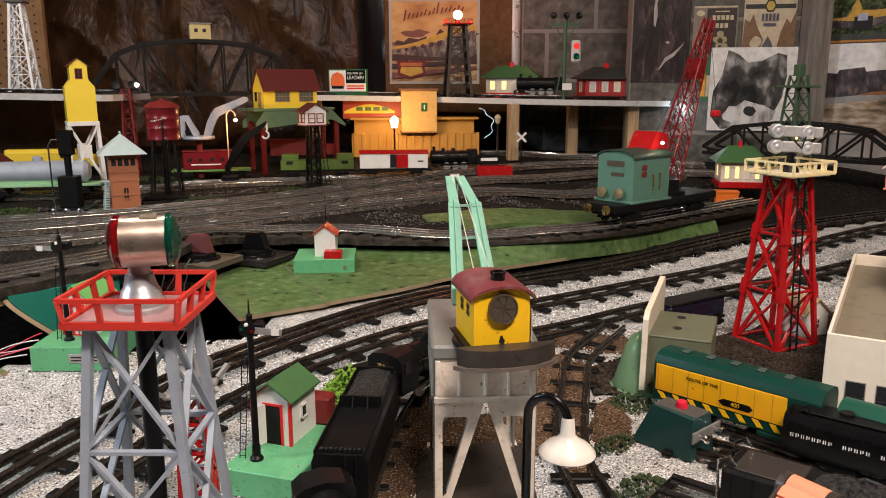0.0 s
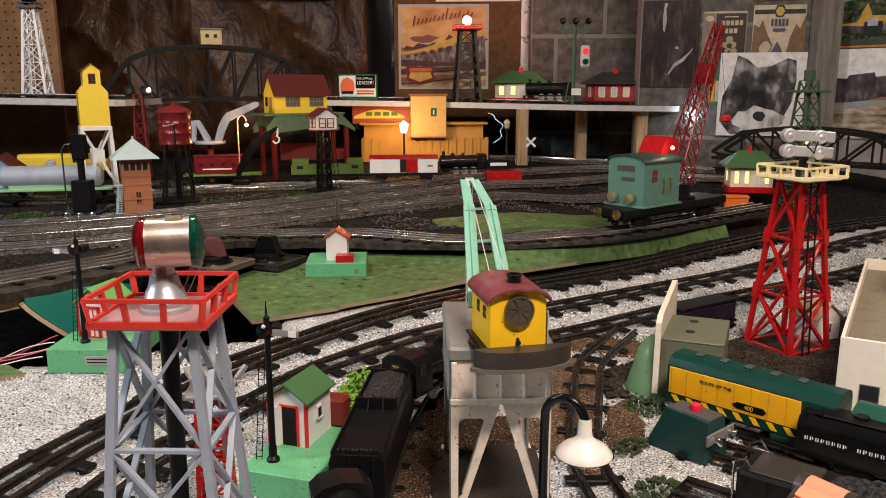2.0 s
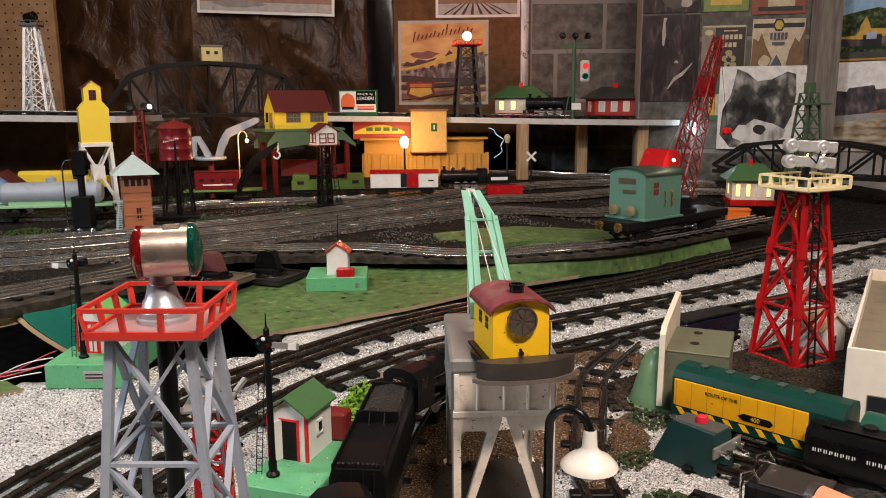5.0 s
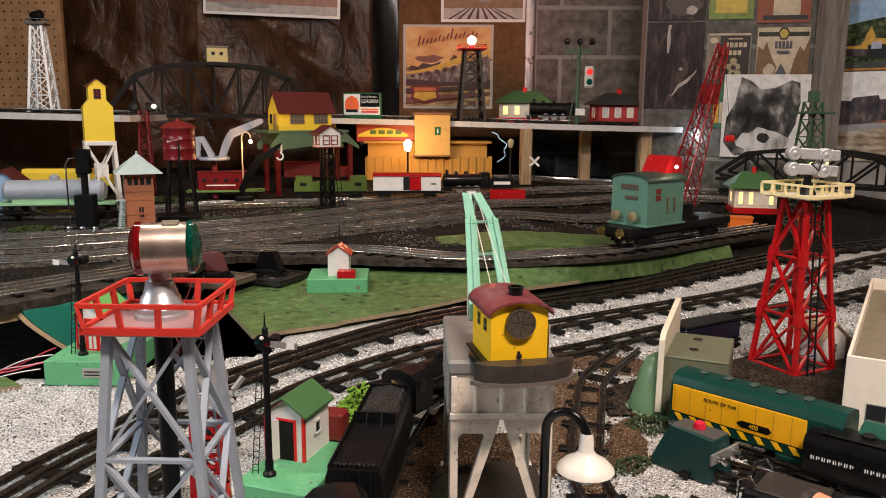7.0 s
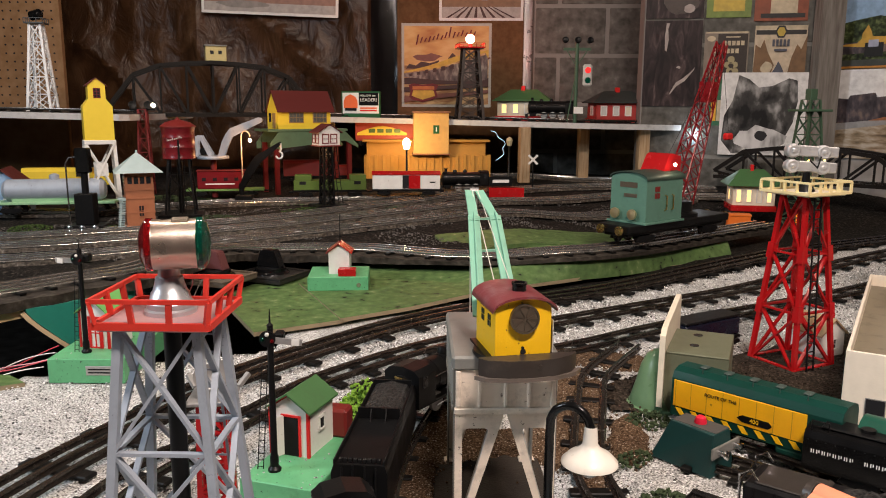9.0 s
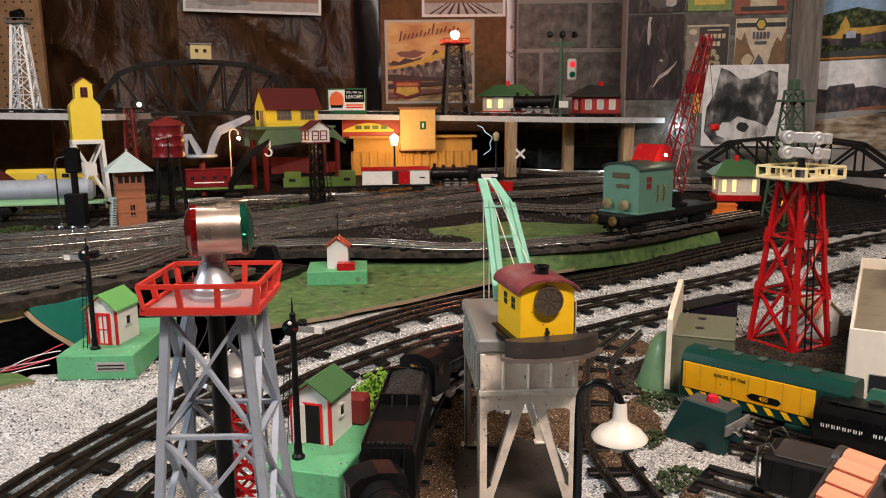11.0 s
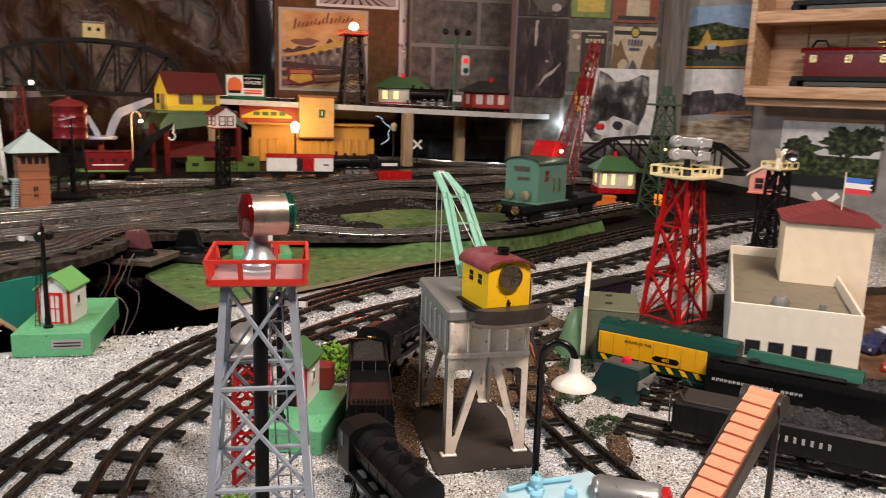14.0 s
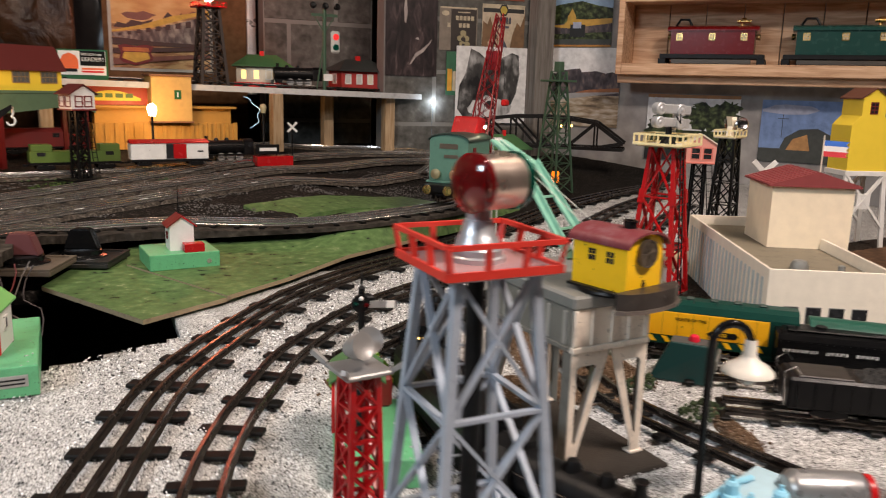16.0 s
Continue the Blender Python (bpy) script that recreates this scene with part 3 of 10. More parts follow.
def green_ramp():
    """The painted board that slopes from its front edge up to the roadbed."""
    front = [(-0.093, 1.404), (0.061, 1.535), (0.255, 1.653), (0.470, 1.786), (0.675, 1.903)]

    def edge(x):
        for (xa, ya), (xb, yb) in zip(front, front[1:]):
            if x <= xb:
                return ya + (yb - ya) * (x - xa) / (xb - xa)
        return front[-1][1]
    line = [p for p in spline(ROADBED, 0.02) if -0.06 < p.x < 0.66]
    bm = bmn()
    prev = None
    for i, p in enumerate(line):
        d = (line[min(i + 1, len(line) - 1)] - line[max(i - 1, 0)]).normalized()
        lift = smoothstep(-0.07, 0.14, p.x)
        top = Vector((p.x + d.y * 0.035, p.y - d.x * 0.035, 0.0115 + (roadbed_z(p.x, p.y) - 0.017) * lift))
        low = Vector((top.x, min(edge(top.x), top.y - 0.012), 0.0115 + 0.002 * lift))
        ring = [bm.verts.new(low.lerp(top, f) + Vector((0, 0, 0.004 * lift * math.sin(math.pi * f)))) for f in (0, 0.25, 0.5, 0.75, 1)] + [bm.verts.new(top - Vector((0, 0, 0.05)))]
        if prev:
            for k in range(5):
                bm.faces.new((prev[k], ring[k], ring[k + 1], prev[k + 1]))
        prev = ring
    bmesh.ops.recalc_face_normals(bm, faces=bm.faces)
    structure("green_ramp", bm, GREENBOARD, "green painted board sloping up to the raised track", "board", True)


green_ramp()
track([(-1.6, 2.14), (-1.1, 2.20), (-0.75, 2.36), (-0.30, 2.46), (0.1, 2.63)], R3, "three-rail yard track behind the stations", tie=(0.084, 0.012, 0.005), steel=BACKSTEEL, bed=(0.048, BEDMAT))

# ---------------------------------------------------------------- builders of things


def tower(m, name, label, lo, hi, h, rows, leg_w, brace_w, material, category="tower", group=""):
    t = thing(name, m, label, category, group)
    def c(k, f):
        sx, sy = ((-1, -1), (1, -1), (1, 1), (-1, 1))[k % 4]
        return Vector((sx * (lo[0] + (hi[0] - lo[0]) * f), sy * (lo[1] + (hi[1] - lo[1]) * f), h * f))
    for k in range(4):
        for r in range(rows):
            a, b = r / rows, (r + 1) / rows
            for p, q in ((c(k, a), c(k + 1, b)), (c(k + 1, a), c(k, b)), (c(k, b), c(k + 1, b))):
                part("brace", beam(bmn(), p, q, brace_w, brace_w * 0.5), material, t, smooth=False)
    for k in range(4):
        b = bmn()
        beam(b, c(k, 0), c(k, 1), leg_w, leg_w)
        part("leg", b, material, t, smooth=False)
    return t, c


def ladder(t, p, q, w, rungs, material):
    bm = bmn()
    p, q = Vector(p), Vector(q)
    s = Vector((w / 2, 0, 0))
    beam(bm, p - s, q - s, w * 0.14, w * 0.14)
    beam(bm, p + s, q + s, w * 0.14, w * 0.14)
    for i in range(rungs):
        c = p.lerp(q, (i + 0.5) / rungs)
        beam(bm, c - s, c + s, w * 0.1, w * 0.1)
    return part("ladder", bm, material, t, smooth=False)


def railing(t, hx, hy, z, h, material, w=0.003, posts=(3, 3)):
    bm = bmn()
    P = [(-hx, -hy), (hx, -hy), (hx, hy), (-hx, hy)]
    for k in range(4):
        a, b = Vector((*P[k], z)), Vector((*P[(k + 1) % 4], z))
        for zz in (0.0, h):
            beam(bm, a + Vector((0, 0, zz)), b + Vector((0, 0, zz)), w, w)
        n = posts[k % 2]
        for i in range(n):
            c = a.lerp(b, i / n)
            beam(bm, c, c + Vector((0, 0, h)), w, w * 0.7)
    return part("railing", bm, material, t, smooth=False)


def gable_house(m, name, label, w, d, h, rise, over, wall, roof, category="toy house", windows=(), trim=None, door=None):
    """Walls with a pitched roof whose ridge runs along y. windows: (side, across, up, width, height)."""
    t = thing(name, m, label, category)
    bm = bmn()
    prism(bm, [(-w / 2, 0), (w / 2, 0), (w / 2, h), (0, h + rise), (-w / 2, h)], -d / 2, d / 2, "y")
    part("shell", bm, wall, t, smooth=False)
    sl = math.hypot(w / 2, rise)
    k = (w / 2 + over) / (w / 2)
    th = 0.002 + 0.015 * w
    for s in (-1, 1):
        bm = bmn()
        prism(bm, [(0, h + rise + th), (s * w / 2 * k, h + rise - rise * k + th), (s * w / 2 * k, h + rise - rise * k), (0, h + rise)], -d / 2 - over, d / 2 + over, "y")
        part("roof_slope", bm, roof, t, smooth=False)
    for side, u, z, ww, wh, wm in windows:
        frame_and_pane(t, side, u, z, ww, wh, w, d, trim or wall, wm)
    return t


def frame_and_pane(t, side, u, z, ww, wh, w, d, trim, pane, mull=True, name="window"):
    """A window or door on a face of a box-shaped body of half sizes w/2, d/2."""
    rot = {"front": 0, "right": 90, "back": 180, "left": -90}[side]
    off = {"front": d / 2, "back": d / 2, "left": w / 2, "right": w / 2}[side]
    base = pose(0, 0, 0, 0, 0, rot)
    fw = 0.14 * min(ww, wh)
    bm = bmn()
    for a, b in (((u - ww / 2, z), (u - ww / 2 + fw, z + wh)), ((u + ww / 2 - fw, z), (u + ww / 2, z + wh)), ((u - ww / 2, z), (u + ww / 2, z + fw)), ((u - ww / 2, z + wh - fw), (u + ww / 2, z + wh))):
        span(bm, (a[0], -off - 0.0022, a[1]), (b[0], -off + 0.001, b[1]))
    if mull:
        span(bm, (u - fw * 0.25, -off - 0.0018, z), (u + fw * 0.25, -off + 0.001, z + wh))
        span(bm, (u - ww / 2, -off - 0.0018, z + wh / 2 - fw * 0.25), (u + ww / 2, -off + 0.001, z + wh / 2 + fw * 0.25))
    bm.transform(base)
    f = part(name, bm, trim, t, smooth=False)
    bm = bmn()
    span(bm, (u - ww / 2 + fw * 0.5, -off - 0.0008, z + fw * 0.5), (u + ww / 2 - fw * 0.5, -off + 0.0004, z + wh - fw * 0.5))
    bm.transform(base)
    part("pane", bm, pane, f, smooth=False)
    return f


def truck(t, x, z, gauge, r, material=BLACK, axle_gap=None):
    """A bogie with side frames and four wheels, centred at x along the car."""
    g = axle_gap or r * 2.6
    bm = bmn()
    for s in (-1, 1):
        prism(bm, [(x - g * 0.95, z + r * 0.7), (x - g * 0.75, z + r * 1.45), (x + g * 0.75, z + r * 1.45), (x + g * 0.95, z + r * 0.7), (x + g * 0.3, z + r * 0.35), (x - g * 0.3, z + r * 0.35)], s * gauge * 0.66 - 0.0015, s * gauge * 0.66 + 0.0015, "y")
    span(bm, (x - g * 0.25, -gauge * 0.66, z + r * 0.9), (x + g * 0.25, gauge * 0.66, z + r * 1.4))
    tr = part("truck", bm, material, t, smooth=False)
    for a in (-0.5, 0.5):
        for s in (-1, 1):
            b = bmn()
            rod(b, (x + a * g, s * gauge / 2 - 0.003, z + r), (x + a * g, s * gauge / 2 + 0.002, z + r), r, n=16)
            part("wheel", b, STEEL, tr)
    return tr


def car_base(m, name, label, l, w, deck_z, gauge, r, material, group="rolling stock", category="railway car"):
    t = thing(name, m, label, category, group)
    bm = bmn()
    span(bm, (-l / 2, -w / 2, deck_z - w * 0.12), (l / 2, w / 2, deck_z), 0.001)
    part("floor_frame", bm, material, t, smooth=False)
    for s in (-1, 1):
        truck(t, s * l * 0.33, 0, gauge, r)
        b = bmn()
        beam(b, (s * l / 2, 0, deck_z - w * 0.15), (s * (l / 2 + w * 0.25), 0, deck_z - w * 0.15), w * 0.14, w * 0.1)
        part("coupler", b, BLACK, t, smooth=False)
    return t


RT = 0.0125  # the rail heads' height above the bed

# ---------------------------------------------------------------- front of the layout


def beacon_tower():
    m = pose(-0.186, 0.490, gz(-0.19, 0.5), 0, 0, 1) @ Matrix.Diagonal((1, 1, 1.14, 1))
    t, c = tower(m, "beacon_tower", "grey lattice beacon tower with orange-red railed platform", (0.046, 0.046), (0.026, 0.026), 0.226, 3, 0.0058, 0.0045, SILVER, "beacon tower")
    bm = bmn()
    span(bm, (-0.037, -0.036, 0.226), (0.037, 0.036, 0.230), 0.001)
    part("platform", bm, mat("pinkish_platform", (0.36, 0.20, 0.20), 0.55, dirt=0.8, dirt_rgb=(0.16, 0.12, 0.12)), t, "faded pink platform floor", smooth=False)
    bm = bmn()
    for s in (-1, 1):
        span(bm, (-0.039, s * 0.037 - 0.0013, 0.2275), (0.039, s * 0.037 + 0.0013, 0.2318))
        span(bm, (s * 0.038 - 0.0013, -0.0357, 0.2275), (s * 0.038 + 0.0013, 0.0357, 0.2318))
    part("platform_edge", bm, ORANGE_RED, t, smooth=False)
    bm = bmn()
    P = [(-0.0365, -0.037), (0.0365, -0.037), (0.0365, 0.037), (-0.0365, 0.037)]
    for k in range(4):
        a, b = Vector((*P[k], 0.231)), Vector((*P[(k + 1) % 4], 0.231))
        up = Vector((0, 0, 0.0135))
        fan = Matrix.Diagonal((1.07, 1.05, 1))
        a2, b2 = fan @ a + up, fan @ b + up
        beam(bm, a2, b2, 0.0026, 0.0026)
        for i in range(3):
            beam(bm, a.lerp(b, i / 3), a2.lerp(b2, i / 3), 0.0038, 0.0024)
    part("railing", bm, ORANGE_RED, t, "orange-red plastic railing", smooth=False)
    bm = bmn()
    lathe(bm, [(0.0, 0.230), (0.0175, 0.230), (0.0175, 0.2325), (0.0158, 0.2335), (0.0154, 0.2365), (0.0142, 0.2375), (0.0128, 0.2425), (0.0116, 0.2435), (0.0098, 0.249), (0.0092, 0.252), (0.0075, 0.2525), (0.0072, 0.258), (0.0, 0.258)], 28)
    part("pedestal", bm, mat("cast_nickel", (0.55, 0.56, 0.58), 0.32, 0.7), t)
    lm = pose(0.007, -0.004, 0.2725, 0, 0, 15) @ Matrix.Diagonal((1, 1, 1 / 1.14, 1))
    bm = bmn()
    r = 0.0170
    lathe(bm, [(r - 0.001, -0.0145), (r, -0.0145), (r, 0.0145), (r - 0.001, 0.0145), (r - 0.001, -0.0145)], 36, lm @ pose(0, 0, 0, 0, 90, 0))
    drum = part("lamp_drum", bm, mat("brushed_drum_metal", (0.62, 0.50, 0.42), 0.3, 0.9, dirt=0.3), t, "dull metal rotating lamp drum")
    for s, lens, nm in ((-1, REDLENS, "red_lens"), (1, GREENLENS, "green_lens")):
        b = bmn()
        lathe(b, [(r * 0.98, 0.0), (r * 1.06, 0.0), (r * 1.06, 0.004), (r * 0.97, 0.005), (r * 0.8, 0.0070), (r * 0.5, 0.0085), (0, 0.0092)], 32, lm @ pose(s * 0.0143, 0, 0, 0, s * 90, 0))
        part("lens", b, lens, drum, "red glass lens" if s < 0 else "green glass lens")
    # Small dark plate added for the dented dark spot on the drum.
    bm = box(bmn(), (0, 0, 0), (0.011, 0.007, 0.002), None, 0.0006)
    bm.transform(lm @ pose(0.004, -0.003, r * 0.985, 18, 0, 0))
    part("top_vent", bm, mat("dark_bronze", (0.12, 0.095, 0.07), 0.4, 0.5), drum, "small dark bronze hatch over the drum's dent", smooth=False)
    bm = bmn()
    rod(bm, (0, 0, 0), (0, 0, 0.226), 0.0062, n=14)
    part("shaft", bm, BLACK, t, "black centre tube")
    ladder(t, (0.020, 0.056, 0.0), (0.010, 0.036, 0.225), 0.012, 18, SILVER)


beacon_tower()


def red_lattice_light():
    """A slim red mast with a silver floodlight head, behind the beacon."""
    m = pose(-0.212, 0.640, gz(-0.212, 0.64), 0, 0, 8)
    t, c = tower(m, "floodlight_mast", "slim red lattice mast with silver floodlight head", (0.0145, 0.0145), (0.0110, 0.0110), 0.140, 5, 0.0045, 0.0042, RED, "floodlight")
    bm = bmn()
    span(bm, (-0.021, -0.021, 0.140), (0.021, 0.021, 0.144), 0.001)
    for s in (-1, 1):
        beam(bm, (s * 0.020, -0.02, 0.144), (s * 0.028, -0.03, 0.153), 0.004, 0.004)
        beam(bm, (s * 0.020, 0.02, 0.144), (s * 0.028, 0.03, 0.153), 0.004, 0.004)
    part("head_frame", bm, mat("dull_grey_metal", (0.35, 0.34, 0.33), 0.45, 0.5, dirt=0.4), t, smooth=False)
    for x, y, a in ((-0.006, -0.004, 20), (0.010, 0.006, -15)):
        b = bmn()
        lathe(b, [(0.0, -0.008), (0.006, -0.008), (0.010, 0.0), (0.0115, 0.010), (0.010, 0.0095), (0.0, 0.002)], 20, pose(x, y, 0.162, 70, 0, a))
        part("floodlight", b, mat("dull_grey_metal", (0.35, 0.34, 0.33)), t)


red_lattice_light()


def crossing_hut_base(x, y, rz, w, d, h, label, plate=True):
    t = thing("signal_stand", pose(x, y, gz(x, y) - 0.002, 0, 0, rz), label, "signal base")
    part("base_plate", span(bmn(), (-w / 2, -d / 2, 0), (w / 2, d / 2, h), 0.0012), MINT, t, smooth=False)
    bm = bmn()
    random.seed(5)
    for i in range(26):
        bmesh.ops.create_icosphere(bm, subdivisions=1, radius=random.uniform(0.0006, 0.0015), matrix=pose(random.uniform(-w / 2, w / 2), random.uniform(-d / 2, d * 0.1), h))
    tagged(part("loose_grit", bm, GRAVEL, t, smooth=False), "", "", "", "stuff")
    if not plate:
        return t
    b = span(bmn(), (w * 0.00, -d / 2 - 0.0008, h * 0.34), (w * 0.40, -d / 2 + 0.001, h * 0.72), 0.0004)
    pl = part("name_plate", b, mat("etched_plate", (0.45, 0.44, 0.42), 0.4, 0.6), t, smooth=False)
    for k in range(2):
        part("plate_bar", span(bmn(), (w * 0.03, -d / 2 - 0.0012, h * (0.43 + 0.13 * k)), (w * 0.37, -d / 2 + 0.001, h * (0.48 + 0.13 * k))), BLACK, pl, smooth=False)
    return t


def signal_hut(x, y, z, rz, w, d, h, rise, wall, trim, roof, label, door_open=True):
    t = thing("signal_hut", pose(x, y, z, 0, 0, rz), label, "signal hut")
    part("shell", prism(bmn(), [(-w / 2, 0), (w / 2, 0), (w / 2, h), (0, h + rise), (-w / 2, h)], -d / 2, d / 2, "y"), wall, t, smooth=False)
    k = 1.22
    for s in (-1, 1):
        part("roof_slope", prism(bmn(), [(0, h + rise + 0.0022), (s * w / 2 * k, h + rise - rise * k + 0.0022), (s * w / 2 * k, h + rise - rise * k), (0, h + rise)], -d / 2 - 0.006, d / 2 + 0.005, "y"), roof, t, smooth=False)
    bm = bmn()
    e = 0.0022
    for s in (-1, 1):
        span(bm, (s * w / 2 - e, -d / 2 - e * 0.6, 0), (s * w / 2 + e * 0.4, -d / 2 + e, h))
        beam(bm, (s * w / 2, -d / 2 - 0.0006, h - 0.001), (0, -d / 2 - 0.0006, h + rise - 0.001), e, e, (0, 1, 0))
    dw = w * 0.46
    dx = 0.04 * w
    for s in (-1, 1):
        span(bm, (dx + s * dw / 2 - e * 0.6, -d / 2 - 0.0016, 0), (dx + s * dw / 2 + e * 0.6, -d / 2 + e, h * 0.86))
    span(bm, (dx - dw / 2, -d / 2 - 0.0016, h * 0.86 - e), (dx + dw / 2, -d / 2 + e, h * 0.86))
    part("trim", bm, BRIGHT_RED, t, smooth=False)
    if door_open:
        part("doorway", span(bmn(), (dx - dw / 2, -d / 2 - 0.0008, 0.0005), (dx + dw / 2, -d / 2 + 0.001, h * 0.85)), mat("deep_dark", (0.004, 0.004, 0.004), 0.9), t, smooth=False)
        bm = bmn()
        box(bm, (dx - dw / 2 - 0.002, -d / 2 - dw * 0.38, h * 0.43), (0.0018, dw * 0.8, h * 0.82), (0, 0, -22))
        door = part("door", bm, wall, t, "half-open white door", smooth=False)
        bm = bmn()
        box(bm, (dx - dw / 2 - 0.0032, -d / 2 - dw * 0.38, h * 0.43), (0.0012, dw * 0.55, h * 0.3), (0, 0, -22))
        part("door_panel", bm, trim, door, smooth=False)
    else:
        frame_and_pane(t, "front", dx, 0.0, dw * 0.9, h * 0.84, w, d, BRIGHT_RED, wall, True, "door")
    frame_and_pane(t, "right", 0.0, h * 0.42, d * 0.26, h * 0.30, w, d, wall, DARKWIN, False)
    return t


crossing_hut_base(-0.153, 0.766, -16, 0.084, 0.145, 0.030, "mint green painted tinplate signal base", False)
signal_hut(-0.1645, 0.790, gz(-0.153, 0.766) + 0.0275, -17, 0.046, 0.056, 0.055, 0.016, WHITE, BRIGHT_RED, ROOFGREEN, "white toy hut with red trim and green roof")
crossing_hut_base(-0.523, 1.105, 2, 0.108, 0.20, 0.036, "mint green painted tinplate signal base")
signal_hut(-0.524, 1.085, gz(-0.52, 1.09) + 0.0335, -10, 0.046, 0.056, 0.056, 0.019, WHITE, BRIGHT_RED, mat("light_green_roof", (0.16, 0.44, 0.13), 0.45), "white toy hut with red trim and light green roof", False)


def semaphore(x, y, z, h, arm_side, label):
    t = thing("semaphore_signal", pose(x, y, z, 0, 0, 0), label, "semaphore")
    bm = bmn()
    lathe(bm, [(0, 0), (0.007, 0), (0.007, 0.003), (0.0045, 0.006), (0.0045, 0.016), (0.0036, 0.018), (0.0032, h * 0.8), (0.0032, h * 0.97), (0, h * 0.97)], 14)
    part("post", bm, BLACK, t)
    bm = bmn()
    lathe(bm, [(0, h * 0.97), (0.003, h * 0.97), (0.0035, h * 0.985), (0.0012, h), (0.0004, h * 1.09), (0, h * 1.09)], 12)
    part("finial", bm, BLACK, t)
    bm = bmn()
    rod(bm, (-0.002, -0.0045, h * 0.90), (-0.002, -0.0015, h * 0.90), 0.0085, n=18)
    hd = part("lamp_disc", bm, BLACK, t)
    for dx, dz, mm in ((-0.006, 0.0, GREENLENS), (0.004, -0.002, REDLENS), (-0.001, 0.005, WHITE)):
        b = bmn()
        bmesh.ops.create_uvsphere(b, u_segments=10, v_segments=6, radius=0.0022, matrix=pose(dx - 0.001, -0.005, h * 0.90 + dz))
        part("lens", b, mm, hd)
    bm = bmn()
    box(bm, (0.018 * arm_side, -0.003, h * 0.885), (0.030, 0.0014, 0.0065), (0, 4, 0))
    arm = part("arm", bm, mat("dull_grey_metal", (0.35, 0.34, 0.33)), t, smooth=False)
    bm = bmn()
    box(bm, (0.0265 * arm_side, -0.0041, h * 0.8815), (0.008, 0.0008, 0.0068), (0, 4, 0))
    part("arm_tip", bm, WHITE, arm, smooth=False)
    bm = bmn()
    box(bm, (0.008, 0.006, h * 0.9), (0.010, 0.014, 0.011), None, 0.002)
    part("lamp_box", bm, BLACK, t)
    ladder(t, (-0.0155, 0.002, 0.0), (-0.007, 0.002, h * 0.72), 0.006, 16, BLACK)
    return t


semaphore(-0.181, 0.727, gz(-0.153, 0.766) + 0.0275, 0.160, 1, "black semaphore signal with raised lamp disc on green base")
semaphore(-0.532, 1.036, gz(-0.53, 1.03) + 0.0335, 0.154, -1, "black signal post with thin wire on green base")


def holed_plate(bm, outer, inner, y0, y1):
    """A flat plate in the xz plane with one opening, drawn out from y0 to y1."""
    flat = bmesh.new()
    edges = []
    for loop in (outer, inner):
        vs = [flat.verts.new((x, y0, z)) for x, z in loop]
        edges += [flat.edges.new((p, q)) for p, q in zip(vs, vs[1:] + vs[:1])]
    bmesh.ops.triangle_fill(flat, use_beauty=True, edges=edges)
    ext = bmesh.ops.extrude_face_region(flat, geom=flat.faces[:])
    bmesh.ops.translate(flat, vec=(0, y1 - y0, 0), verts=[v for v in ext["geom"] if isinstance(v, bmesh.types.BMVert)])
    bmesh.ops.recalc_face_normals(flat, faces=flat.faces)
    me = bpy.data.meshes.new("plate")
    flat.to_mesh(me)
    flat.free()
    bm.from_mesh(me)
    bpy.data.meshes.remove(me)
    return bm


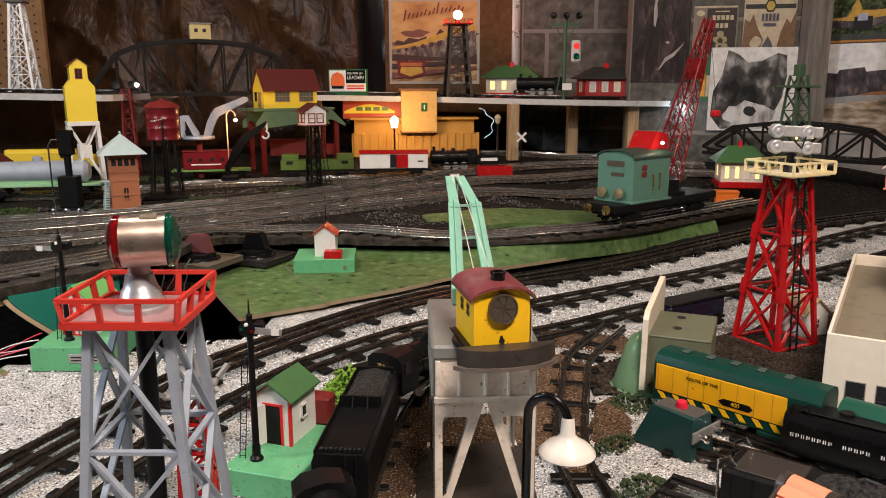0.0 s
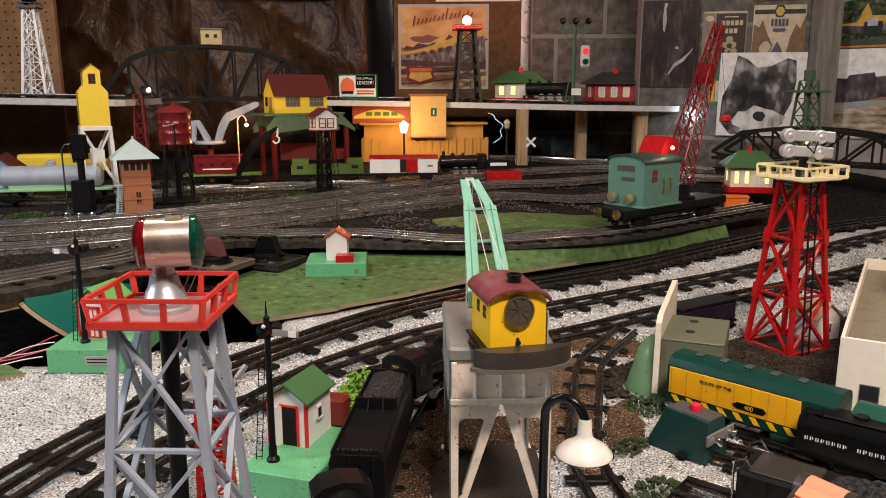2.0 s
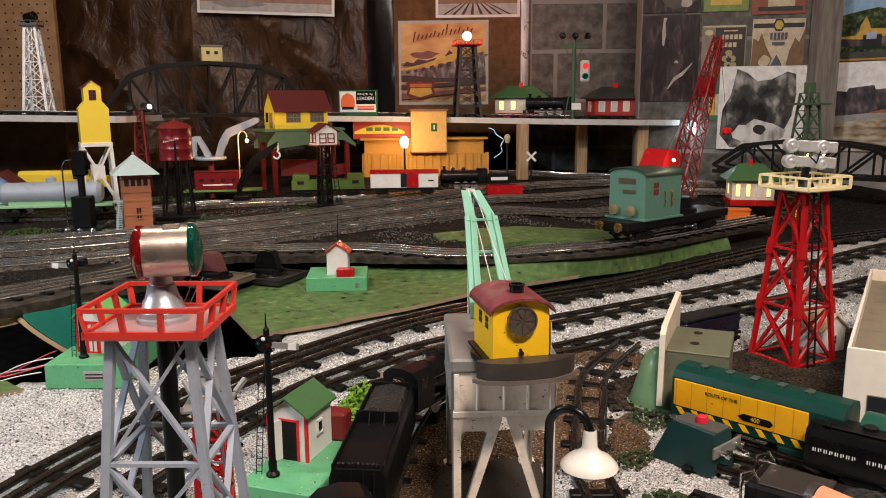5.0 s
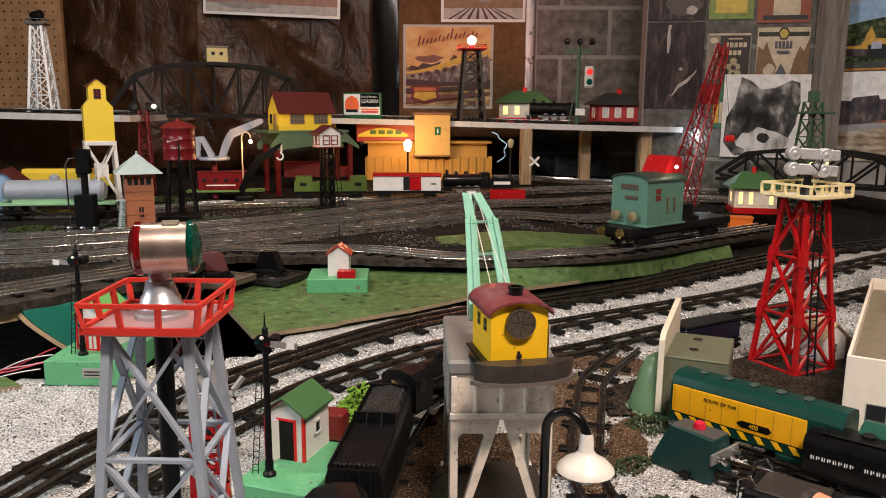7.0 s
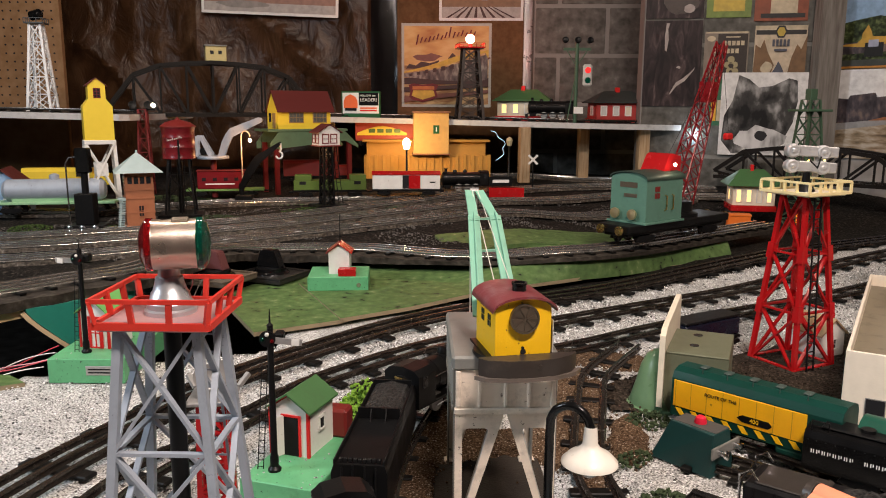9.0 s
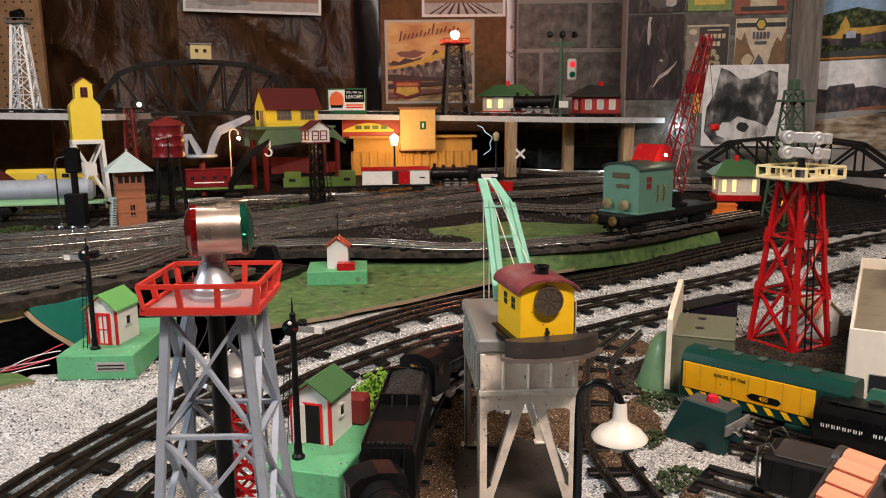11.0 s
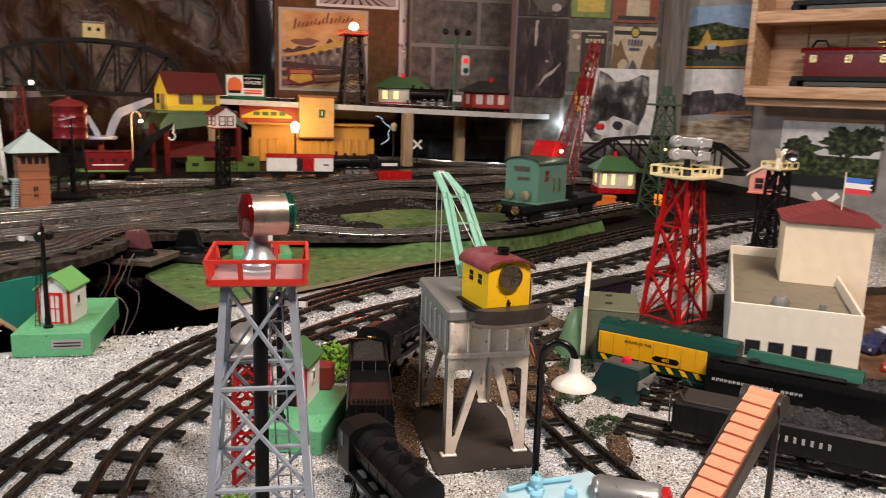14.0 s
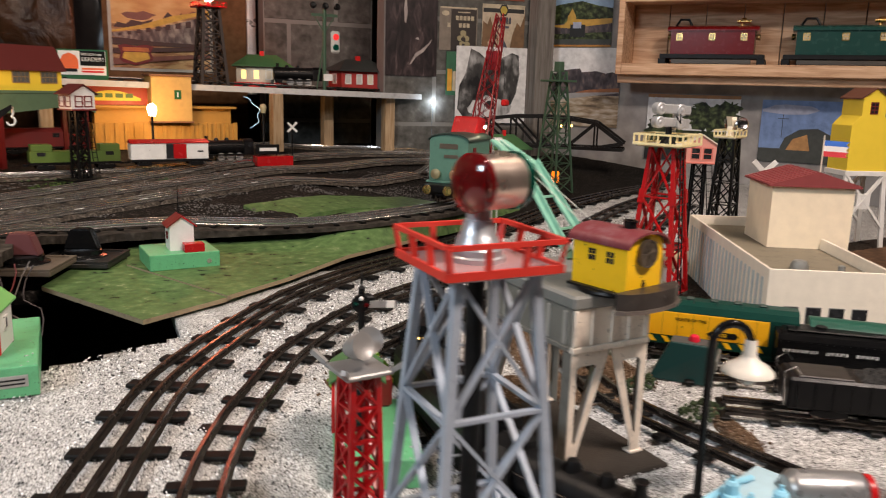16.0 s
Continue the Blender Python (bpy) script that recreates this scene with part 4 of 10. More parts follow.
def gantry_crane():
    m = pose(0.050, 0.744, -0.026, 0, 0, 4)
    t = thing("gantry_crane", m, "worn cream gantry with yellow crane cab and green boom", "toy crane")
    hx, hy = 0.0470, 0.076
    part("base_plate", span(bmn(), (-0.066, -0.112, 0.0), (0.058, 0.095, 0.010), 0.002), mat("dark_grit_base", (0.032, 0.025, 0.019), 0.8, dirt=0.6, bump=0.5), t, "grimy dark base board", smooth=False)
    z0, z1, zt = 0.132, 0.172, 0.186
    for s in (-1, 1):
        pn = part("end_panel", span(bmn(), (-hx, s * hy - 0.0013, z0), (hx, s * hy + 0.0013, z1)), TANSTEEL, t, smooth=False)
        for x, wide in ((-0.0445, 0.0025), (-0.0245, 0.0018), (0.0, 0.0016), (0.022, 0.0018), (0.0445, 0.0025)):
            part("panel_rib", span(bmn(), (x - wide, s * hy - 0.0034, z0 + 0.0035), (x + wide, s * hy + 0.0034, z1 - 0.0005), 0.0008), TANSTEEL, pn, smooth=False)
        part("bottom_flange", span(bmn(), (-hx - 0.001, s * hy - 0.0042, z0 - 0.003), (hx + 0.001, s * hy + 0.0042, z0 + 0.003), 0.0008), TANSTEEL, pn, smooth=False)
        rv = bmn()
        for x in (-0.0445, -0.0245, 0.022, 0.0445):
            for k in range(8):
                bmesh.ops.create_icosphere(rv, subdivisions=1, radius=0.0007, matrix=pose(x, s * (hy + 0.0036), z0 + 0.006 + k * 0.0044))
        tagged(part("rivets", rv, TANSTEEL, pn), "", "", "", "stuff")
    # Sides and their ribs get greys: shade is put into the colour, beside wear.
    GREYSIDE = mat("worn_shaded_steel", (0.21, 0.20, 0.175), 0.5, 0.2, dirt=0.6, dirt_rgb=(0.08, 0.065, 0.05), chips=0.5, chip_rgb=(0.07, 0.04, 0.03))
    for s in (-1, 1):
        sp = part("side_panel", span(bmn(), (s * hx - 0.0013, -hy + 0.0014, z0), (s * hx + 0.0013, hy - 0.0014, z1)), GREYSIDE, t, smooth=False)
        for i in range(6):
            y = -hy + 0.010 + i * (2 * hy - 0.020) / 5
            part("panel_rib", span(bmn(), (s * hx - 0.003, y - 0.0032, z0 + 0.004), (s * hx + 0.003, y + 0.0032, z1 - 0.002), 0.001), mat("pale_grey_rib", (0.36, 0.34, 0.30), 0.5, 0.1, dirt=0.5), sp, smooth=False)
        part("bottom_flange", span(bmn(), (s * hx - 0.0035, -hy + 0.004, z0 - 0.002), (s * hx + 0.0035, hy - 0.004, z0 + 0.003), 0.0008), GREYSIDE, sp, smooth=False)
    part("deck", span(bmn(), (-hx - 0.0035, -hy - 0.0045, z1), (hx + 0.0035, hy + 0.0045, zt), 0.0025), GREYDECK, t, smooth=False)
    # pressed legs: one holed plate a corner, with a folded edge and a bright inner flange
    foot = 0.010
    for sy in (-1, 1):
        for sx in (-1, 1):
            y = sy * (hy + 0.001)
            outer = [(sx * (hx + 0.0005), z0 - 0.002), (sx * (hx + 0.0005), foot), (sx * (hx - 0.010), foot), (sx * (hx - 0.0135), foot + 0.016), (sx * 0.0045, z0 - 0.014), (sx * 0.002, z0 - 0.006), (sx * 0.002, z0 - 0.002)]
            inner = [(sx * (hx - 0.0065), z0 - 0.021), (sx * (hx - 0.0085), z0 - 0.0185), (sx * (hx - 0.012), z0 - 0.0172), (sx * 0.0195, z0 - 0.0172), (sx * 0.0165, z0 - 0.0185), (sx * 0.0162, z0 - 0.022), (sx * (hx - 0.0105), foot + 0.026), (sx * (hx - 0.0065), foot + 0.022)]
            bm = holed_plate(bmn(), outer, inner, y - 0.0011, y + 0.0011)
            leg = part("leg", bm, TANSTEEL, t, smooth=False)
            bm = bmn()
            span(bm, (sx * (hx + 0.0005) - 0.0011, min(y, y - sy * 0.012), foot), (sx * (hx + 0.0005) + 0.0011, max(y, y - sy * 0.012), z0 - 0.003), 0.0004)
            part("leg_fold", bm, GREYSIDE, leg, smooth=False)
            bm = beam(bmn(), (sx * 0.0165, y - sy * 0.003, z0 - 0.022), (sx * (hx - 0.0105), y - sy * 0.003, foot + 0.028), 0.0012, 0.0075, (0, 1, 0))
            part("inner_flange", bm, mat("bright_flange_steel", (0.60, 0.57, 0.52), 0.35, 0.6, dirt=0.3), leg, "bright steel-coloured inner edge", smooth=False)
            part("foot_pad", box(bmn(), (sx * (hx - 0.004), y - sy * 0.003, 0.0115), (0.018, 0.012, 0.003), None, 0.0008), TANSTEEL, leg, smooth=False)
    # turning cab
    cm = m.inverted() @ pose(0.0605, 0.674, 0.160, 0, 0, 14)
    b = lathe(bmn(), [(0, 0), (0.036, 0), (0.037, 0.002), (0.036, 0.0045), (0, 0.0045)], 40)
    b.transform(cm)
    part("turntable", b, BLACK, t)
    w, d, h = 0.0515, 0.066, 0.044
    up = cm @ pose(0, 0, 0.006)
    part("cab_floor", (lambda q: (span(q, (-w / 2 - 0.006, -d / 2 - 0.004, -0.0025), (w / 2 + 0.006, d / 2 + 0.002, 0.0), 0.0006), q.transform(up), q)[2])(bmn()), BLACK, t, smooth=False)
    b = bmn()
    arc = [(-w / 2, 0), (w / 2, 0), (w / 2, h)] + [(w / 2 * math.cos(a), h + 0.010 * math.sin(a)) for a in [math.pi * i / 12 for i in range(1, 12)]] + [(-w / 2, h)]
    prism(b, arc, -d / 2, d / 2, "y")
    b.transform(up)
    body = part("cab", b, YELLOW, t, "bright yellow crane cab", smooth=False)
    b = bmn()
    ang = [math.pi * i / 14 for i in range(15)]
    a1 = [(w / 2 * 1.15 * math.cos(a), h - 0.0015 + 0.0125 * math.sin(a)) for a in ang]
    a2 = [(w / 2 * 1.15 * math.cos(a), h + 0.0006 + 0.0125 * math.sin(a)) for a in ang[::-1]]
    prism(b, a1 + a2, -d / 2 - 0.0055, d / 2 + 0.004, "y")
    b.transform(up)
    part("cab_roof", b, mat("dusty_maroon_roof", (0.17, 0.035, 0.04), 0.38, dirt=0.5, dirt_rgb=(0.36, 0.26, 0.27), scale=35), body)
    b = rod(bmn(), (0, -d / 2 - 0.0036, 0.0365), (0, -d / 2 + 0.001, 0.0365), 0.0132, n=36)
    b.transform(up)
    fan = part("fan_disc", b, mat("dark_bronze", (0.12, 0.095, 0.07), 0.4, 0.5), body)
    b = lathe(bmn(), [(0.0120, 0), (0.0134, 0), (0.0134, 0.0016), (0.0120, 0.0016), (0.0120, 0)], 36, pose(0, -d / 2 - 0.0034, 0.0365, 90, 0, 0))
    b.transform(up)
    part("fan_rim", b, mat("dark_bronze", (0.12, 0.095, 0.07)), fan)
    for k in range(8):
        a = math.pi * 2 * k / 8 + 0.2
        b = prism(bmn(), [(0.0015 * math.cos(a), 0.0365 + 0.0015 * math.sin(a)), (0.0116 * math.cos(a - 0.24), 0.0365 + 0.0116 * math.sin(a - 0.24)), (0.0116 * math.cos(a + 0.24), 0.0365 + 0.0116 * math.sin(a + 0.24))], -d / 2 - 0.0044, -d / 2 - 0.0034, "y")
        b.transform(up)
        part("fan_blade", b, mat("dark_bronze", (0.12, 0.095, 0.07)), fan, smooth=False)
    b = rod(bmn(), (0.002, -0.012, h + 0.009), (0.002, -0.012, h + 0.019), 0.0064, n=24)
    lathe(b, [(0.0064, h + 0.0185), (0.0072, h + 0.0185), (0.0072, h + 0.0205), (0.0052, h + 0.0205), (0.0048, h + 0.014), (0, h + 0.014)], 24, pose(0.002, -0.012, 0))
    b.transform(up)
    part("chimney", b, BLACKPL, body)
    edge = [(-0.043, -d / 2 + 0.006), (-0.043, -d / 2 - 0.004), (-0.036, -d / 2 - 0.012), (-0.018, -d / 2 - 0.018), (0.004, -d / 2 - 0.020), (0.026, -d / 2 - 0.018), (0.044, -d / 2 - 0.010), (0.052, -d / 2 + 0.0), (0.051, -d / 2 + 0.008)]
    CAST = mat("brown_black_casting", (0.035, 0.028, 0.024), 0.35, dirt=0.4, dirt_rgb=(0.12, 0.09, 0.07))
    b = prism(bmn(), [(px * 0.97, py) for px, py in edge[1:-1]] + [(0.047, -d / 2 - 0.001), (-0.040, -d / 2 - 0.001)], -0.012, 0.0035, "z")
    b.transform(up)
    cw = part("counterweight", b, CAST, body)
    b = prism(bmn(), [(px * 1.06, py * 1.03) for px, py in edge[1:-1]], -0.0155, -0.012, "z")
    b.transform(up)
    part("counterweight_sill", b, mat("rubbed_brown_casting", (0.16, 0.13, 0.11), 0.35, 0.3, dirt=0.5), cw, smooth=False)
    b = rod(bmn(), (0.010, -d / 2 - 0.0205, -0.003), (0.010, -d / 2 - 0.0185, -0.003), 0.0024, n=12)
    b.transform(up)
    part("counterweight_screw", b, CAST, cw)
    for y in (-0.013, 0.009):
        for dy in (-1, 1):
            for dz in (-1, 1):
                b = span(bmn(), (-w / 2 - 0.0007, y + dy * 0.0024 - 0.0019, 0.031 + dz * 0.0030 - 0.0025), (-w / 2 + 0.001, y + dy * 0.0024 + 0.0019, 0.031 + dz * 0.0030 + 0.0025))
                b.transform(up)
                part("cab_window_pane", b, DARKWIN, body, smooth=False)
    b = span(bmn(), (w / 2 + 0.001, -d / 2 - 0.002, 0.004), (w / 2 + 0.0018, -d / 2 + 0.024, 0.034), 0.0003)
    b.transform(up)
    part("side_shield", b, mat("frosted_celluloid", (0.6, 0.58, 0.55), 0.25), body, "cloudy plastic side shield", smooth=False)
    for x, z, r in ((0.000, 0.0060, 0.0026), (-0.0005, 0.0095, 0.0014)):
        b = rod(bmn(), (x, -d / 2 - 0.0008, z), (x, -d / 2 + 0.001, z), r, n=14)
        b.transform(up)
        part("bolt_hole", b, DARKWIN, body, smooth=False)
    # boom: two bent side plates joined by ties
    inv = m.inverted()
    line = {-1: ((0.030, 0.706, 0.186), (0.024, 0.800, 0.268), (0.0185, 0.857, 0.292)), 1: ((0.064, 0.716, 0.186), (0.047, 0.806, 0.268), (0.0295, 0.859, 0.292))}
    for s in (-1, 1):
        p, q, r = [inv @ Vector(v) for v in line[s]]
        b = beam(bmn(), p, q + (q - p) * 0.03, 0.0026, 0.0125, (1, 0.2, 0))
        beam(b, q - (r - q) * 0.06, r, 0.0024, 0.0100, (1, 0.2, 0))
        part("boom_plate", b, PALEGREEN, t, smooth=False)
        b = beam(bmn(), p + Vector((0, 0.004, 0.008)), q + Vector((0, 0.003, 0.006)), 0.0055, 0.0012, (1, 0.2, 0))
        part("boom_lip", b, PALEGREEN, t, smooth=False)
    for f in (0.3, 0.65, 1.0):
        ends = [inv @ Vector(line[s][0]).lerp(Vector(line[s][1]), f) for s in (-1, 1)]
        part("boom_tie", beam(bmn(), ends[0], ends[1], 0.0024, 0.0024), PALEGREEN, t, smooth=False)
    tip = inv @ Vector((0.024, 0.860, 0.291))
    part("boom_pulley", rod(bmn(), tip - Vector((0.005, 0, 0)), tip + Vector((0.005, 0, 0)), 0.0042, n=18), mat("dull_grey_metal", (0.35, 0.34, 0.33)), t)
    CORD = mat("white_cord", (0.6, 0.57, 0.5), 0.8)
    for s in (-1, 1):
        low = inv @ Vector((0.024 + 0.0028 * s, 0.858, 0.125))
        part("hoist_cord", rod(bmn(), tip + Vector((0.0038 * s, 0.002, 0.001)), low, 0.0007, n=6), CORD, t, "thin white cord")
        part("topping_cord", rod(bmn(), tip + Vector((0.003 * s, 0, 0.004)), up @ Vector((0.008 * s, 0.030, 0.050)), 0.0005, n=6), CORD, t, "thin white cord")
    hk = inv @ Vector((0.024, 0.858, 0.118))
    part("hook_block", box(bmn(), hk, (0.010, 0.005, 0.014), None, 0.0015), BLACK, t)


gantry_crane()


def goose_lamp():
    g = gz(0.086, 0.565)
    t = thing("street_lamp", pose(0.086, 0.565, g, 0, 0, 0), "black gooseneck lamp with white enamel shade", "lamp")
    part("foot", lathe(bmn(), [(0, 0), (0.013, 0), (0.012, 0.004), (0.005, 0.008), (0, 0.008)], 20), BLACK, t)
    top = 0.136 - g
    pts = [(0, 0, 0.005), (0, 0, 0.06), (0, 0, top - 0.012)]
    for i in range(1, 13):
        a = math.pi * (1 - i / 12 * 0.96)
        f = (1 + math.cos(a)) / 2
        pts.append((0.0305 * f, -0.0145 * f, top + 0.019 * math.sin(a)))
    part("gooseneck", tube(bmn(), pts, 0.0037, 14), BLACKPL, t, "glossy black bent tube")
    x, y, z = pts[-1]
    b = lathe(bmn(), [(0.0048, 0.003), (0.0053, -0.001), (0.0060, -0.011), (0.0066, -0.0125), (0.0095, -0.0160), (0.0170, -0.0205), (0.0222, -0.0258), (0.0225, -0.0275), (0.0219, -0.0272), (0.0165, -0.0222), (0.0070, -0.0168), (0.0, -0.0145)], 36, pose(x, y, z))
    part("shade", b, mat("white_lamp_enamel", (0.78, 0.74, 0.66), 0.3, coat=0.4), t, "white enamel cone shade")
    b = bmn()
    bmesh.ops.create_uvsphere(b, u_segments=16, v_segments=10, radius=0.0084, matrix=pose(x, y, z - 0.0315))
    part("bulb", b, mat("smoky_bulb_glass", (0.42, 0.40, 0.37), 0.15, 0.7), t, "smoky unlit bulb")


goose_lamp()


def black_tender():
    t = thing("coal_tender", pose(-0.0745, 0.754, RT + gz(-0.073, 0.752), 0, 0, 87) @ Matrix.Diagonal((1.10, 0.95, 1.38, 1)), "dusty black steam engine tender with open bunker", "coal tender", "rolling stock")
    l, w = 0.20, 0.056
    b = bmn()
    prism(b, [(-w / 2, 0.012), (w / 2, 0.012), (w / 2, 0.040), (w / 2 * 0.9, 0.046), (-w / 2 * 0.9, 0.046), (-w / 2, 0.040)], -l / 2, l / 2, "x")
    body = part("tank_body", b, BLACK, t, smooth=False)
    b = bmn()
    prism(b, [(-w * 0.40, 0.046), (w * 0.40, 0.046), (w * 0.34, 0.0495), (0, 0.0525), (-w * 0.34, 0.0495)], l * 0.02, l * 0.42, "x")
    part("coal_load", b, COAL, t, "heaped black coal", smooth=False)
    b = bmn()
    span(b, (l * 0.0, -w * 0.42, 0.046), (l * 0.015, w * 0.42, 0.0545))
    part("bunker_wall", b, BLACK, t, smooth=False)
    part("bunker_wall", span(bmn(), (l * 0.42, -w * 0.42, 0.046), (l * 0.435, w * 0.42, 0.053)), BLACK, t, smooth=False)
    for y in (-0.15, 0.15):
        part("bunker_rib", prism(bmn(), [(-l * 0.035, 0.046), (0, 0.046), (0, 0.054)], w * y - 0.0008, w * y + 0.0008, "y"), BLACK, t, smooth=False)
    for s in (-1, 1):
        part("side_coaming", span(bmn(), (-l / 2, s * w * 0.44 - 0.0012, 0.045), (l * 0.43, s * w * 0.44 + 0.0012, 0.0495), 0.0008), BLACK, t, smooth=False)
    for i in range(9):
        part("rim_bead", rod(bmn(), (-l * 0.47, (i - 4) * w * 0.085 - 0.0018, 0.0465), (-l * 0.47, (i - 4) * w * 0.085 + 0.0018, 0.0465), 0.0026, n=8), BLACK, t)
    for s in (-1, 1):
        part("step_iron", tube(bmn(), [(-l / 2 - 0.001, s * 0.006, 0.014), (-l / 2 - 0.003, s * 0.006, 0.024), (-l / 2 - 0.003, s * 0.006, 0.040), (-l / 2 - 0.001, s * 0.006, 0.046)], 0.0010, 6), BLACK, t)
    for s in (-1, 1):
        part("grab_rail", tube(bmn(), [(-l / 2 - 0.002, s * w * 0.3, 0.02), (-l / 2 - 0.004, s * w * 0.3, 0.03), (-l / 2 - 0.002, s * w * 0.3, 0.045)], 0.0009, 6), BLACK, t)
    part("buffer_beam", span(bmn(), (-l / 2 - 0.004, -0.012, 0.006), (-l / 2, 0.012, 0.018)), BLACK, t, smooth=False)
    for s in (-1, 1):
        truck(t, s * l * 0.3, 0, 0.033, 0.008)
    b = bmn()
    beam(b, (-l / 2, 0, 0.010), (-l / 2 - 0.016, 0, 0.010), 0.010, 0.006)
    part("coupler", b, BLACK, t, smooth=False)


black_tender()


def steam_loco(m, label, l=0.20, r=0.021, tilt=0, cab=True, group="rolling stock"):
    """A black toy steam engine, its nose towards +x."""
    t = thing("steam_locomotive", m, label, "locomotive", group)
    zc = 0.042
    b = bmn()
    prof = [(0, -l * 0.30), (r, -l * 0.30), (r, l * 0.30), (r * 1.05, l * 0.30), (r * 1.05, l * 0.42), (r * 0.9, l * 0.43), (r * 0.55, l * 0.445), (0, l * 0.45)]
    lathe(b, prof, 28, pose(0, 0, zc, 0, 90, 0))
    boiler = part("boiler", b, BLACK, t)
    for x in (-0.2, -0.08, 0.05, 0.17, 0.28):
        b = lathe(bmn(), [(r * 1.0, -0.0015), (r * 1.03, -0.0015), (r * 1.03, 0.0015), (r * 1.0, 0.0015)], 28, pose(l * x, 0, zc, 0, 90, 0))
        part("boiler_band", b, BLACK, boiler)
    for s in (-1, 1):
        b = tube(bmn(), [(-l * 0.3, s * r * 1.08, zc + r * 0.35), (0, s * r * 1.1, zc + r * 0.35), (l * 0.40, s * r * 1.08, zc + r * 0.30)], 0.0008, 6)
        part("handrail", b, STEEL, boiler)
    b = bmn()
    lathe(b, [(0.0, 0), (0.0065, 0), (0.005, 0.006), (0.0048, 0.010), (0.0065, 0.014), (0.004, 0.014), (0, 0.012)], 18, pose(l * 0.36, 0, zc + r * 0.95))
    part("chimney", b, BLACK, boiler)
    for x in (0.18, -0.02):
        b = bmn()
        lathe(b, [(0, 0), (0.0075, 0), (0.007, 0.005), (0.005, 0.009), (0, 0.0105)], 18, pose(l * x, 0, zc + r * 0.92))
        part("dome", b, BLACK, boiler)
    if cab:
        b = bmn()
        prism(b, [(-0.026, 0.018), (0.026, 0.018), (0.026, 0.058), (0.018, 0.065), (0, 0.068), (-0.018, 0.065), (-0.026, 0.058)], -l * 0.48, -l * 0.30, "x")
        cb = part("cab", b, BLACK, t, smooth=False)
        for s in (-1, 1):
            part("cab_window", span(bmn(), (-l * 0.44, s * 0.0262 - 0.0006, 0.043), (-l * 0.38, s * 0.0262 + 0.0006, 0.058)), DARKWIN, cb, smooth=False)
        part("backhead", rod(bmn(), (-l * 0.495, 0, 0.040), (-l * 0.478, 0, 0.040), 0.017, n=20), BLACK, cb)
        rng = random.Random(9)
        for k in range(7):
            a = rng.uniform(0, 6.28)
            p0 = Vector((-l * 0.498, 0.012 * math.cos(a), 0.045 + 0.012 * math.sin(a)))
            p1 = Vector((-l * 0.505, 0.008 * math.cos(a + 1), 0.047 + 0.008 * math.sin(a + 1)))
            p2 = Vector((-l * 0.498, 0.010 * math.cos(a + 2), 0.042 + 0.010 * math.sin(a + 2)))
            part("copper_pipe", tube(bmn(), [p0, p1, p2], 0.0010, 6), BRASS, cb)
    b = bmn()
    span(b, (-l * 0.46, -0.026, 0.018), (l * 0.44, 0.026, 0.0215))
    for s in (-1, 1):
        span(b, (l * 0.28, s * 0.02 - 0.006, 0.008), (l * 0.40, s * 0.02 + 0.006, 0.022), 0.002)
    prism(b, [(-0.022, 0.004), (0.022, 0.004), (0.02, 0.018), (-0.02, 0.018)], l * 0.44, l * 0.49, "x")
    part("running_board", b, BLACK, t, smooth=False)
    for x in (-0.22, -0.05, 0.12):
        for s in (-1, 1):
            b = bmn()
            rod(b, (l * x, s * 0.0165 - 0.002, 0.0125), (l * x, s * 0.0165 + 0.002, 0.0125), 0.0125, n=20)
            part("driving_wheel", b, mat("dull_grey_metal", (0.35, 0.34, 0.33)), t)
    b = bmn()
    for s in (-1, 1):
        beam(b, (-l * 0.24, s * 0.0195, 0.009), (l * 0.32, s * 0.0195, 0.011), 0.0025, 0.0015)
    part("side_rod", b, CHROME, t, smooth=False)
    return t


steam_loco(pose(-0.012, 0.945, RT - 0.002, 0, 0, 58), "dusty black steam locomotive coupled to its tender", 0.19)
steam_loco(pose(-0.066, 0.540, RT + gz(-0.066, 0.54), 0, 0, -70), "glossy black steam locomotive nose beside the crane", 0.16, 0.020)


def text_on(parent, words, m, size, material, extrude=0.0002, align="CENTER"):
    cu = bpy.data.curves.new("lettering", "FONT")
    cu.body, cu.size, cu.extrude, cu.align_x, cu.align_y = words, size, extrude, align, "CENTER"
    ob = new("lettering", cu)
    dg = bpy.context.evaluated_depsgraph_get()
    me = bpy.data.meshes.new_from_object(ob.evaluated_get(dg))
    bpy.data.objects.remove(ob)
    me.materials.clear()
    me.materials.append(material)
    o = new("lettering", me)
    o.parent = parent
    o.matrix_local = m
    return o


